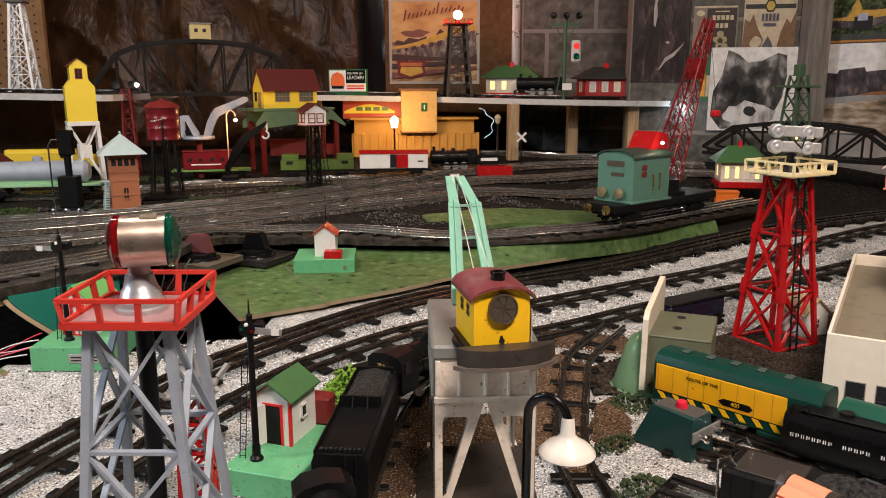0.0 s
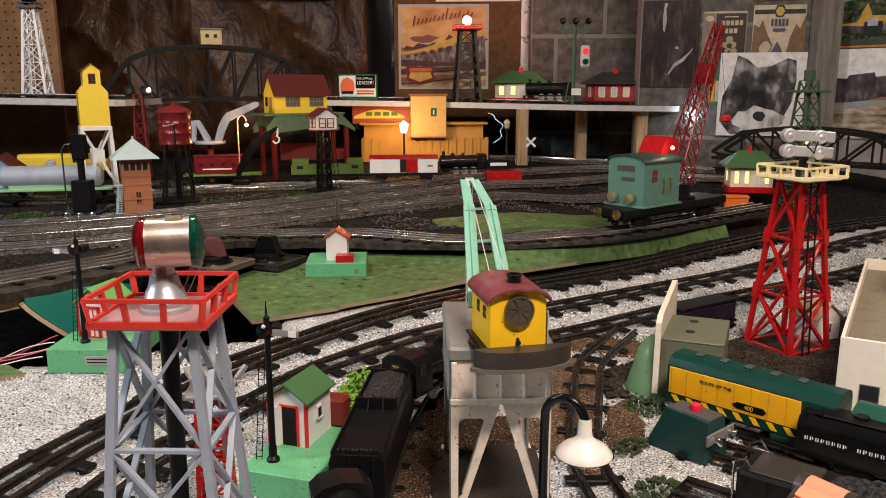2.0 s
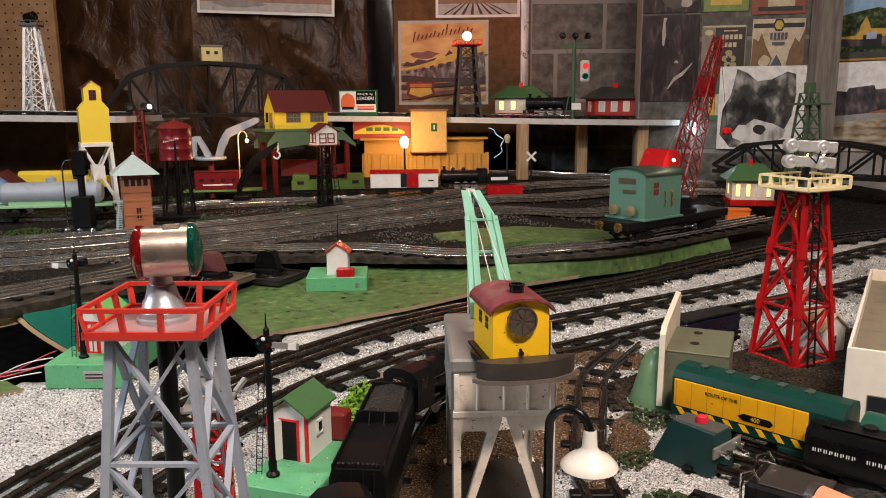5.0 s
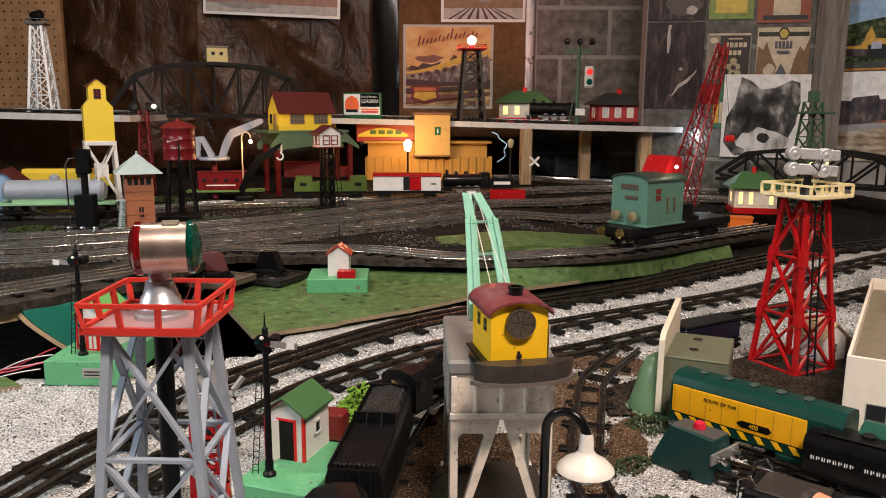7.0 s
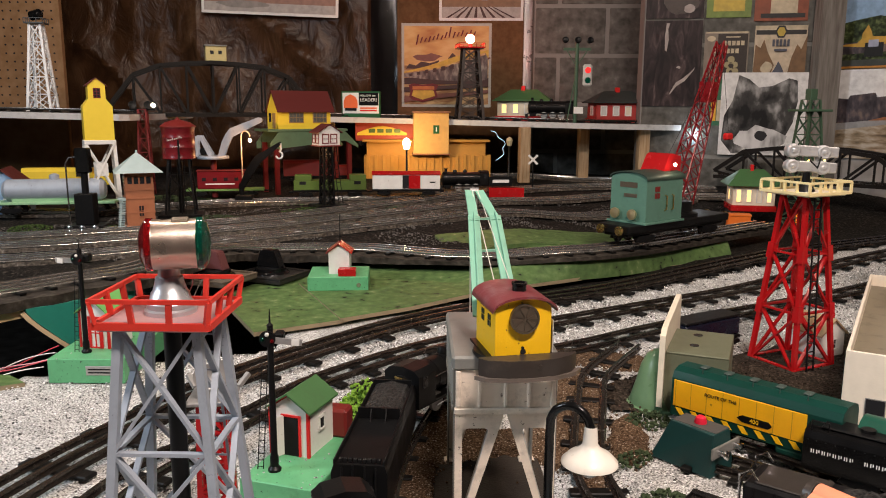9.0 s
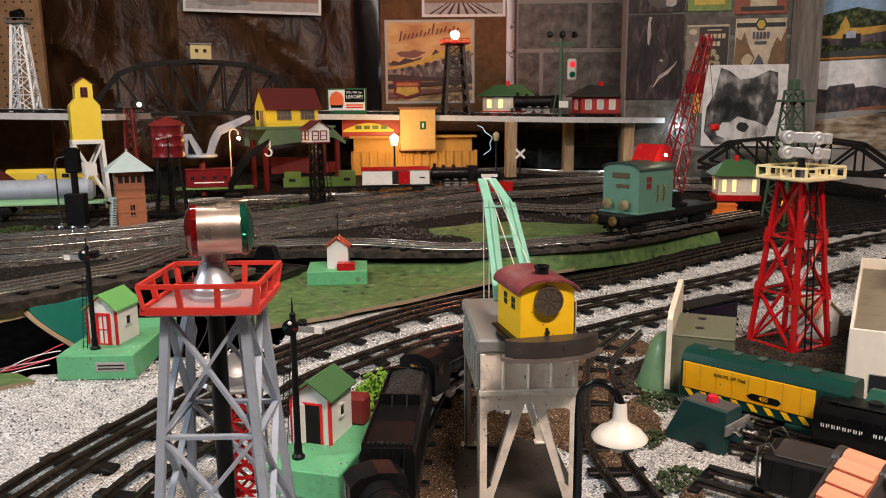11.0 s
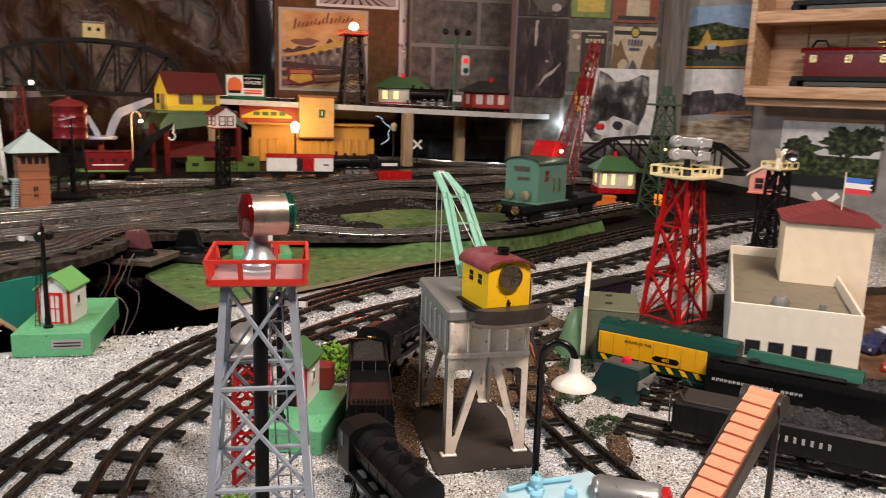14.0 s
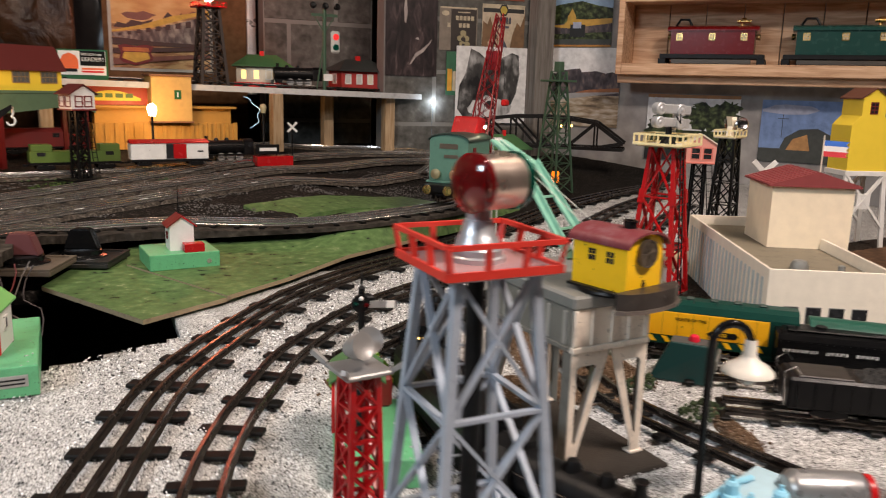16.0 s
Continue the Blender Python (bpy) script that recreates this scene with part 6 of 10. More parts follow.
# ---------------------------------------------------------------- green boards and hut on them


def flat_board(name, pts, z0, z1, material, label, category="board", rise=0.0):
    """A flat board; rise lifts it towards the back tracks."""
    bm = prism(bmn(), pts, z0, z1, "z")
    bm.normal_update()
    for f in bm.faces:
        f.material_index = int(material == GREENBOARD and abs(f.normal.z) < 0.5)
    for v in bm.verts:
        v.co.z += rise * max(0, v.co.y - 1.32 - 0.60 * (v.co.x + 0.2)) * smoothstep(-0.12, 0.15, v.co.x)
    ob = structure(name, bm, material, label, category)
    ob.data.materials.append(mat("cut_board_edge", (0.30, 0.24, 0.15), 0.8, dirt=0.6))
    return ob


flat_board("green_board_corner", [(-0.484, 1.480), (-0.343, 1.230), (-0.212, 1.315), (-0.19, 1.345), (-0.33, 1.61), (-0.36, 1.70), (-0.43, 1.63)], 0.002, 0.0095, GREENBOARD, "worn green painted board with dark stained corner")
flat_board("green_board", [(-0.210, 1.315), (-0.093, 1.404), (0.061, 1.535), (0.255, 1.653), (0.470, 1.786), (0.675, 1.903), (0.613, 1.975), (0.409, 1.903), (0.102, 1.745), (-0.052, 1.765), (-0.226, 1.82), (-0.335, 1.80), (-0.348, 1.596)], 0.005, 0.0125, GREENBOARD, "green painted board beside the tracks", rise=0.10)
flat_board("green_board_low", [(-0.95, 0.915), (-0.72, 0.948), (-0.64, 0.965), (-0.60, 0.99), (-0.64, 1.02), (-0.95, 1.02)], -0.006, 0.0035, GREENBOARD, "worn green board edge with grit")


def draped_board(name, a, b, w0, w1, label):
    """A green painted strip that follows the rising table top from a to b."""
    bm = bmn()
    prev = None
    a, b = Vector(a), Vector(b)
    n = Vector((-(b - a).y, (b - a).x)).normalized()
    for i in range(25):
        f = i / 24
        p = a.lerp(b, f)
        w = (w0 + (w1 - w0) * f) * (1 + 0.05 * math.sin(i * 1.3))
        ring = []
        for u, h in ((-w, -0.010), (-w, 0.006), (w, 0.006), (w, -0.010)):
            q = p + n * u
            ring.append(bm.verts.new((q.x, q.y, gz(q.x, q.y) + h)))
        if prev:
            for j in range(4):
                bm.faces.new((prev[j], prev[(j + 1) % 4], ring[(j + 1) % 4], ring[j]))
        else:
            bm.faces.new(ring)
        prev = ring
    bm.faces.new(prev[::-1])
    bmesh.ops.recalc_face_normals(bm, faces=bm.faces)
    structure(name, bm, GREENBOARD, label, "board")


draped_board("green_strip", (-0.04, 1.87), (0.46, 2.10), 0.075, 0.085, "green painted strip between tracks")
draped_board("green_strip_far", (-0.02, 1.70), (0.55, 1.97), 0.060, 0.060, "green painted strip beside the derrick track")


def platform_hut():
    x, y = -0.256, 1.580
    t = thing("signal_stand", pose(x, y, 0.0125, 0, 0, 6), "mint green sheet metal signal base", "signal base")
    part("base_plate", span(bmn(), (-0.062, -0.055, 0), (0.062, 0.055, 0.029), 0.001), MINT, t, smooth=False)
    b = rod(bmn(), (0.042, -0.0565, 0.012), (0.042, -0.054, 0.012), 0.0045, n=14)
    part("screw", b, CHROME, t)
    h = thing("crossing_shanty", pose(x + 0.002, y - 0.002, 0.0410, 0, 0, 4), "white toy shanty with red roof and aerial", "toy hut")
    part("hut_body", prism(bmn(), [(-0.0215, 0), (0.0215, 0), (0.0215, 0.047), (0, 0.063), (-0.0215, 0.047)], -0.024, 0.024, "y"), WHITE, h, smooth=False)
    # Left slope takes the darker red: its shade is put into the colour.
    for s in (-1, 1):
        part("roof_slope", prism(bmn(), [(0, 0.0655), (s * 0.027, 0.0455), (s * 0.027, 0.0435), (0, 0.063)], -0.028, 0.028, "y"), DKRED if s < 0 else RED, h, smooth=False)
    part("hut_step", span(bmn(), (0.0, -0.048, 0), (0.036, -0.025, 0.016), 0.001), RED, h, "red painted box step", smooth=False)
    frame_and_pane(h, "left", 0, 0.02, 0.008, 0.014, 0.043, 0.048, DKRED, DARKWIN, False)
    b = rod(bmn(), (0, 0.005, 0.05), (0, 0.005, 0.125), 0.0014, 0.0007, 8)
    rod(b, (0, 0.005, 0.075), (0.012, 0.005, 0.077), 0.0008, n=6)
    part("aerial", b, BLACK, h)


platform_hut()


def dial_controller(x, y, z, rz, col, plate, label):
    t = thing("track_controller", pose(x, y, z, 0, 0, rz), label, "controller", "track controllers")
    part("tray", span(bmn(), (-0.066, -0.058, 0), (0.066, 0.058, 0.010), 0.002), plate, t, smooth=False)
    b = bmn()
    for s in (-1, 1):
        span(b, (-0.066, s * 0.054 - 0.004, 0.010), (0.066, s * 0.054 + 0.004, 0.013))
        span(b, (s * 0.062 - 0.004, -0.050, 0.010), (s * 0.062 + 0.004, 0.050, 0.013))
    part("tray_edge", b, plate, t, smooth=False)
    dial = part("dial", lathe(bmn(), [(0, 0.010), (0.040, 0.010), (0.041, 0.014), (0.034, 0.017), (0.033, 0.024), (0.029, 0.026), (0, 0.027)], 28), BLACKPL, t)
    part("dial_rim", lathe(bmn(), [(0.0405, 0.0105), (0.0425, 0.0105), (0.0425, 0.0125), (0.0405, 0.0125)], 28), CHROME, dial)
    b = prism(bmn(), [(-0.031, 0.026), (0.031, 0.026), (0.019, 0.060), (0.015, 0.064), (-0.015, 0.064), (-0.019, 0.060)], -0.012, 0.012, "y")
    bmesh.ops.bevel(b, geom=b.edges[:], offset=0.002, segments=2, affect="EDGES")
    part("handle", b, col, t, smooth=False)


dial_controller(-0.512, 1.545, 0.026, -20, mat("dull_maroon", (0.13, 0.045, 0.045), 0.4), mat("brown_tray_board", (0.12, 0.095, 0.07), 0.6, dirt=0.5), "square controller with dull maroon handle")
dial_controller(-0.420, 1.643, 0.012, -22, BLACKPL, mat("sooty_black_tray", (0.02, 0.019, 0.018), 0.4, dirt=0.3), "square controller with black handle")

# ---------------------------------------------------------------- upper deck


def zd(x):
    return 0.338 - 0.018 * x


def deck():
    left = [(-2.1, 2.40), (-1.08, 2.40), (-1.06, 2.43), (-1.06, 3.0), (-2.1, 3.0)]
    right = [(-0.62, 2.86), (-0.30, 2.93), (-0.05, 2.93), (0.12, 2.88), (0.28, 2.84), (0.45, 2.83), (0.62, 2.85), (0.76, 2.90), (0.85, 2.955), (0.86, 2.975), (0.655, 3.01), (0.655, 3.44), (-0.62, 3.44)]
    for name, pts, lab in (("upper_deck_left", left, "raised shelf board with white painted edge"), ("upper_deck", right, "raised curved shelf board carrying toy trains")):
        bm = bmn()
        th = 0.020
        top = [bm.verts.new((x, y, zd(x))) for x, y in pts]
        bot = [bm.verts.new((x, y, zd(x) - th)) for x, y in pts]
        bm.faces.new(top)
        bm.faces.new(bot[::-1])
        for i in range(len(pts)):
            j = (i + 1) % len(pts)
            f = bm.faces.new((top[i], bot[i], bot[j], top[j]))
            f.material_index = 1
        bmesh.ops.recalc_face_normals(bm, faces=bm.faces)
        ob = structure(name, bm, mat("dark_deck_top", (0.05, 0.045, 0.04), 0.6, dirt=0.4), lab, "shelf")
        ob.data.materials.append(mat("grey_white_fascia", (0.50, 0.49, 0.48), 0.55, dirt=0.35))
    for x, y, r in ((0.213, 2.858, 0.02), (0.455, 3.06, 0.02), (0.657, 2.925, 0.022), (-0.52, 2.95, 0.02)):
        structure("deck_post", box(bmn(), (x, y, (gz(x, y) + zd(x) - 0.02) / 2), (0.040, 0.040, zd(x) - 0.02 - gz(x, y)), (0, 0, 8), 0.003), POSTWOOD, "bare wooden post under the raised shelf", "post")


deck()


def deck_track(pts, label, off=0.0):
    line = spline(pts, 0.02)
    t = thing("railway_track", Matrix(), label, "railway track", "model railway tracks")
    for o in (-0.022, 0.022):
        part("rail", rail_bm(line, o, 0.0042, 0.0075, 0.005, lambda x, y: zd(x)), STEEL, t)
    me = None
    ties = spline(pts, 0.06)
    for a, b in zip(ties, ties[1:]):
        if me is None:
            ob = part("tie", box(bmn(), (0, 0, 0.003), (0.07, 0.011, 0.005)), TIEM, t, smooth=False)
            me = ob.data
        else:
            ob = new("tie", me)
            ob.parent = t
        ob.location = (a.x, a.y, zd(a.x))
        ob.rotation_euler = (0, 0, math.atan2(b.y - a.y, b.x - a.x) - math.pi / 2)


deck_track([(-0.58, 2.98), (-0.2, 3.03), (0.1, 3.0), (0.35, 2.92), (0.55, 2.96), (0.66, 3.05), (0.60, 3.2)], "two-rail track along the edge of the raised shelf")
deck_track([(-2.0, 2.50), (-1.5, 2.50), (-1.1, 2.55)], "two-rail track on the raised shelf")


def truss_bridge(x0, y0, x1, y1, z, rise, depth, material, label, panels=8, cabin=True):
    """An arched truss bridge between two points."""
    p, q = Vector((x0, y0, z)), Vector((x1, y1, z))
    l = (q - p).length
    m = Matrix.Translation(p) @ pose(0, 0, 0, 0, 0, math.degrees(math.atan2(y1 - y0, x1 - x0)))
    t = thing("truss_bridge", m, label, "bridge")

    def top(f):
        return 0.02 + rise * (1 - 0.9 * abs(2 * f - 1) ** 5 - 0.1 * abs(2 * f - 1))
    for s in (0, depth):
        part("bottom_chord", beam(bmn(), (0, s, 0), (l, s, 0), 0.010, 0.012), material, t, smooth=False)
        for i in range(panels):
            f, g = i / panels, (i + 1) / panels
            part("top_chord", beam(bmn(), (l * f, s, top(f)), (l * g, s, top(g)), 0.010, 0.013), material, t, smooth=False)
            if i:
                part("post", beam(bmn(), (l * f, s, 0), (l * f, s, top(f)), 0.006, 0.006), material, t, smooth=False)
            up = i >= panels / 2
            part("diagonal", beam(bmn(), (l * (f if up else g), s, 0), (l * (g if up else f), s, top(g if up else f)), 0.006, 0.008), material, t, smooth=False)
    for i in range(1, panels):
        f = i / panels
        part("cross_tie", beam(bmn(), (l * f, 0, top(f)), (l * f, depth, top(f)), 0.005, 0.005), material, t, smooth=False)
    part("bridge_deck", span(bmn(), (0, 0.004, -0.006), (l, depth - 0.004, 0.002)), material, t, smooth=False)
    for s in (0.35, 0.65):
        part("rail", span(bmn(), (0, depth * s - 0.002, 0.002), (l, depth * s + 0.002, 0.009)), STEEL, t, smooth=False)
    if cabin:
        c = l * 0.52
        cb = part("cabin", span(bmn(), (c - 0.036, depth * 0.15, top(0.5) + 0.006), (c + 0.036, depth * 0.85, top(0.5) + 0.058), 0.001), mat("dull_yellow_tin", (0.55, 0.45, 0.20), 0.5, dirt=0.2), t, "small dull yellow cabin on top", smooth=False)
        for dx in (-0.014, 0.014):
            part("cabin_window", span(bmn(), (c + dx - 0.006, depth * 0.15 - 0.001, top(0.5) + 0.030), (c + dx + 0.006, depth * 0.15 + 0.001, top(0.5) + 0.042)), DARKWIN, cb, smooth=False)
        part("cabin_roof", span(bmn(), (c - 0.04, depth * 0.1, top(0.5) + 0.058), (c + 0.04, depth * 0.9, top(0.5) + 0.062)), GREYDECK, cb, smooth=False)
    return t


truss_bridge(-1.24, 2.66, -0.57, 2.92, 0.352, 0.165, 0.11, mat("dark_bridge_paint", (0.010, 0.0085, 0.0075), 0.5, dirt=0.3, dirt_rgb=(0.02, 0.015, 0.012), spec=0.15), "dark arched truss bridge with small cabin on top")


# ---------------------------------------------------------------- back left yard


def lattice_beacon(x, y, z, lo, hi, h, material, head, label, rows=7, glow=None):
    t, c = tower(pose(x, y, z, 0, 0, 10), "beacon_tower", label, (lo, lo), (hi, hi), h, rows, lo * 0.22, lo * 0.14, material, "beacon tower")
    part("platform", span(bmn(), (-hi * 1.9, -hi * 1.9, h), (hi * 1.9, hi * 1.9, h + 0.004), 0.001), head, t, smooth=False)
    railing(t, hi * 1.85, hi * 1.85, h + 0.004, 0.014, head, 0.002)
    if glow is None:
        b = lathe(bmn(), [(0, -0.016), (0.016, -0.016), (0.016, 0.016), (0.010, 0.022), (0, 0.024)], 20, pose(0, 0, h + 0.030, 20, 78, 0))
        part("lamp_drum", b, BLACKPL, t)
    else:
        b = bmn()
        bmesh.ops.create_uvsphere(b, u_segments=20, v_segments=12, radius=0.017, matrix=pose(0, 0, h + 0.035))
        part("lamp_globe", b, glow, t, "glowing lamp globe")
        part("pedestal", lathe(bmn(), [(0.012, h), (0.006, h + 0.01), (0.006, h + 0.02), (0, h + 0.02)], 14), head, t)
    ladder(t, (0, -lo * 1.05, 0), (0, -hi * 1.05, h), lo * 0.3, 24, material)
    return t


lattice_beacon(-1.428, 2.60, zd(-1.41), 0.037, 0.016, 0.285, mat("white_tower_paint", (0.82, 0.83, 0.84), 0.5, dirt=0.2), mat("dark_grey_platform", (0.06, 0.06, 0.062), 0.4, dirt=0.3), "white lattice tower with dark drum lamp on shelf", 5)
lattice_beacon(0.010, 2.985, zd(0), 0.046, 0.026, 0.262, mat("black_brown_tower", (0.035, 0.025, 0.022), 0.5, dirt=0.3), RED, "dark lattice tower with red platform and glowing lamp", 6, mat("glowing_beacon_glass", (1.0, 0.62, 0.50), 0.4, emit=9, bump=0))


def grain_silo(x, y, zb, w, h, legs_h, rz, roofm, label):
    z0 = zb + legs_h
    t = thing("grain_elevator", pose(x, y, zb, 0, 0, rz), label, "toy building", "yellow elevators")
    b = bmn()
    prism(b, [(-w / 2, legs_h), (w / 2, legs_h), (w / 2, legs_h + h * 0.55), (w * 0.29, legs_h + h * 0.67), (w * 0.29, legs_h + h * 0.90), (0, legs_h + h), (-w * 0.29, legs_h + h * 0.90), (-w * 0.29, legs_h + h * 0.67), (-w / 2, legs_h + h * 0.55)], -w * 0.42, w * 0.42, "y")
    part("body", b, TOYYELLOW, t, smooth=False)
    for s in (-1, 1):
        part("roof_slope", prism(bmn(), [(0, legs_h + h + 0.002), (s * w * 0.36, legs_h + h * 0.87 + 0.003), (s * w * 0.36, legs_h + h * 0.87), (0, legs_h + h)], -w * 0.46, w * 0.46, "y"), roofm, t, smooth=False)
    zw = legs_h + h * 0.77
    wf = part("loft_window", span(bmn(), (-0.0095, -w * 0.42 - 0.0010, zw - 0.015), (0.0095, -w * 0.42 + 0.001, zw + 0.013)), mat("dark_red_window_frame", (0.13, 0.008, 0.008), 0.5), t, "dark red window frame", smooth=False)
    for i in (-1, 1):
        for j in (-1, 0, 1):
            part("pane", span(bmn(), (i * 0.0042 - 0.0030, -w * 0.42 - 0.0017, zw - 0.001 + j * 0.0082 - 0.0030), (i * 0.0042 + 0.0030, -w * 0.42, zw - 0.001 + j * 0.0082 + 0.0030)), DARKWIN, wf, smooth=False)
    part("skirt", span(bmn(), (-w * 0.54, -w * 0.46, legs_h - 0.012), (w * 0.54, w * 0.46, legs_h), 0.001), WHITE, t, smooth=False)
    for sx in (-1, 1):
        for sy in (-1, 1):
            b = beam(bmn(), (sx * w * 0.47, sy * w * 0.4, legs_h - 0.01), (sx * w * 0.58, sy * w * 0.48, 0), 0.010, 0.006)
            part("leg", b, WHITE, t, smooth=False)
    for sy in (-1, 1):
        b = bmn()
        beam(b, (-w * 0.47, sy * w * 0.41, legs_h - 0.01), (w * 0.54, sy * w * 0.47, 0.05), 0.010, 0.005)
        beam(b, (w * 0.47, sy * w * 0.41, legs_h - 0.01), (-w * 0.54, sy * w * 0.47, 0.05), 0.010, 0.005)
        box(b, (0, sy * w * 0.45, legs_h * 0.61), (0.032, 0.005, 0.036))
        part("leg_brace", b, WHITE, t, smooth=False)
    return t


grain_silo(-1.050, 2.195, gz(-1.03, 2.19), 0.078, 0.172, 0.214, 31, mat("maroon_roof", (0.10, 0.018, 0.016)), "lemon yellow grain elevator on white braced legs")


def brick_tower_house():
    t = thing("signal_tower", pose(-0.872, 2.030, gz(-0.86, 2.03), 0, 0, 27), "terracotta signal tower with pale hipped roof", "toy building")
    w, h = 0.071, 0.148
    b = bmn()
    prism(b, [(-w / 2 - 0.004, 0), (w / 2 + 0.004, 0), (w / 2, 0.010), (w / 2, h), (-w / 2, h), (-w / 2, 0.010)], -w / 2, w / 2, "y")
    part("brick_body", b, BRICKRED, t, smooth=False)
    b = bmn()
    for z in (0.040, 0.078, 0.100):
        span(b, (-w / 2 - 0.0015, -w / 2 - 0.0015, z), (w / 2 + 0.0015, w / 2 + 0.0015, z + 0.004))
    part("string_course", b, BRICKRED, t, smooth=False)
    for i in range(4):
        part("upper_window", span(bmn(), (-w / 2 + 0.007 + i * 0.0155, -w / 2 - 0.001, h - 0.030), (-w / 2 + 0.018 + i * 0.0155, -w / 2 + 0.001, h - 0.012)), DARKWIN, t, smooth=False)
        part("upper_window", span(bmn(), (-w / 2 - 0.001, -w / 2 + 0.007 + i * 0.0155, h - 0.030), (-w / 2 + 0.001, -w / 2 + 0.018 + i * 0.0155, h - 0.012)), DARKWIN, t, smooth=False)
    frame_and_pane(t, "front", 0.002, 0.030, 0.016, 0.032, w, w, BRICKRED, DARKWIN)
    b = bmn()
    e = 0.060
    v = [b.verts.new(p) for p in ((-e, -e, h), (e, -e, h), (e, e, h), (-e, e, h), (0, 0, h + 0.052))]
    b.faces.new(v[:4][::-1])
    for k in range(4):
        b.faces.new((v[k], v[(k + 1) % 4], v[4]))
    part("hipped_roof", b, BLUEGREY, t, "pale blue-grey roof", smooth=False)
    part("roof_knob", lathe(bmn(), [(0.003, h + 0.050), (0.003, h + 0.056), (0, h + 0.058)], 10), BLUEGREY, t)
    b = bmn()
    beam(b, (-w / 2 - 0.010, -0.030, 0.078), (-w / 2 - 0.018, -0.030, 0.0), 0.003, 0.018)
    for i in range(12):
        z = 0.006 + i * 0.0062
        span(b, (-w / 2 - 0.022 + i * 0.0006, -0.040, z), (-w / 2 - 0.006 + i * 0.0006, -0.022, z + 0.002))
    span(b, (-w / 2 - 0.020, -0.04, 0.078), (-w / 2, -0.01, 0.081))
    part("outside_stair", b, BLUEGREY, t, smooth=False)


brick_tower_house()


def water_tower():
    t = thing("water_tower", pose(-0.815, 2.185, gz(-0.80, 2.18), 0, 0, 15), "red cylindrical water tower on black legs", "water tower")
    zb, r, h = 0.164, 0.046, 0.088
    part("tank", lathe(bmn(), [(0, zb), (r, zb), (r, zb + 0.004), (r * 0.98, zb + 0.006), (r * 0.98, zb + 0.030), (r * 0.995, zb + 0.031), (r * 0.995, zb + 0.033), (r * 0.98, zb + 0.034), (r * 0.98, zb + 0.058), (r * 0.995, zb + 0.059), (r * 0.995, zb + 0.061), (r * 0.98, zb + 0.062), (r * 0.98, zb + h - 0.012), (r, zb + h - 0.010), (r, zb + h), (0, zb + h)], 32), mat("red_tank_enamel", (0.15, 0.008, 0.013), 0.3, dirt=0.3), t)
    part("conical_roof", lathe(bmn(), [(r * 1.08, zb + h), (r * 1.08, zb + h + 0.003), (r * 0.75, zb + h + 0.014), (0.006, zb + h + 0.022), (0.003, zb + h + 0.027), (0, zb + h + 0.028)], 32), DKRED, t)
    for k, (a0, n, z) in enumerate(((-0.62, 8, 0.050), (-0.25, 4, 0.032))):
        for i in range(n):
            a = a0 + i * 0.125 - math.pi / 2
            p = Vector((r * math.cos(a), r * math.sin(a), zb + z + 0.0012 * i))
            q = p + Vector((0.0012 * math.cos(a + 1.57), 0.0012 * math.sin(a + 1.57), 0.006 if i % 3 == 0 else 0.0035))
            part("lettering_bar", beam(bmn(), p, q, 0.0012, 0.0022), PAPER, t, smooth=False)
    for k in range(4):
        a = math.pi / 4 + k * math.pi / 2
        b = beam(bmn(), (r * 0.85 * math.cos(a), r * 0.85 * math.sin(a), zb), (r * 1.25 * math.cos(a), r * 1.25 * math.sin(a), 0), 0.006, 0.006)
        part("leg", b, BLACK, t, smooth=False)
    for k in range(4):
        a, c = math.pi / 4 + k * math.pi / 2, math.pi / 4 + (k + 1) * math.pi / 2
        for z0, z1 in ((0.05, 0.12), (0.12, 0.05), (0.12, 0.12)):
            k0, k1 = r * (1.25 - 0.4 * z0 / zb), r * (1.25 - 0.4 * z1 / zb)
            part("brace", beam(bmn(), (k0 * math.cos(a), k0 * math.sin(a), z0), (k1 * math.cos(c), k1 * math.sin(c), z1), 0.0022, 0.0022), BLACK, t, smooth=False)
    part("standpipe", rod(bmn(), (0, 0, 0), (0, 0, zb), 0.008, n=12), BLACK, t)
    part("spout", beam(bmn(), (0.004, -r - 0.003, zb + 0.055), (0.004, -r - 0.006, zb - 0.012), 0.005, 0.005), BLACK, t, smooth=False)
    ladder(t, (0.01, -r * 0.9, 0.0), (0.01, -r * 0.85, zb), 0.012, 12, BLACK)
    part("base_slab", span(bmn(), (-0.06, -0.06, 0), (0.06, 0.06, 0.008), 0.001), BLACK, t, smooth=False)


water_tower()


def tank_car():
    t = car_base(pose(-1.160, 2.14, gz(-1.13, 2.14) + RT, 0, 0, 13) @ Matrix.Scale(1.22, 4), "tank_car", "silver tank car on pale green frame", 0.27, 0.052, 0.028, 0.045, 0.010, mat("pale_green_frame", (0.28, 0.50, 0.28), 0.45, dirt=0.2))
    part("tank", lathe(bmn(), [(0, -0.112), (0.018, -0.110), (0.025, -0.102), (0.026, 0.102), (0.018, 0.110), (0, 0.112)], 24, pose(0, 0, 0.054, 0, 90, 0)), SILVER, t)
    part("dome", lathe(bmn(), [(0.011, 0.076), (0.011, 0.088), (0.006, 0.091), (0, 0.092)], 16), SILVER, t)
    part("saddle", span(bmn(), (-0.09, -0.018, 0.027), (0.09, 0.018, 0.036)), mat("pale_green_frame", (0.28, 0.5, 0.28)), t, smooth=False)


tank_car()


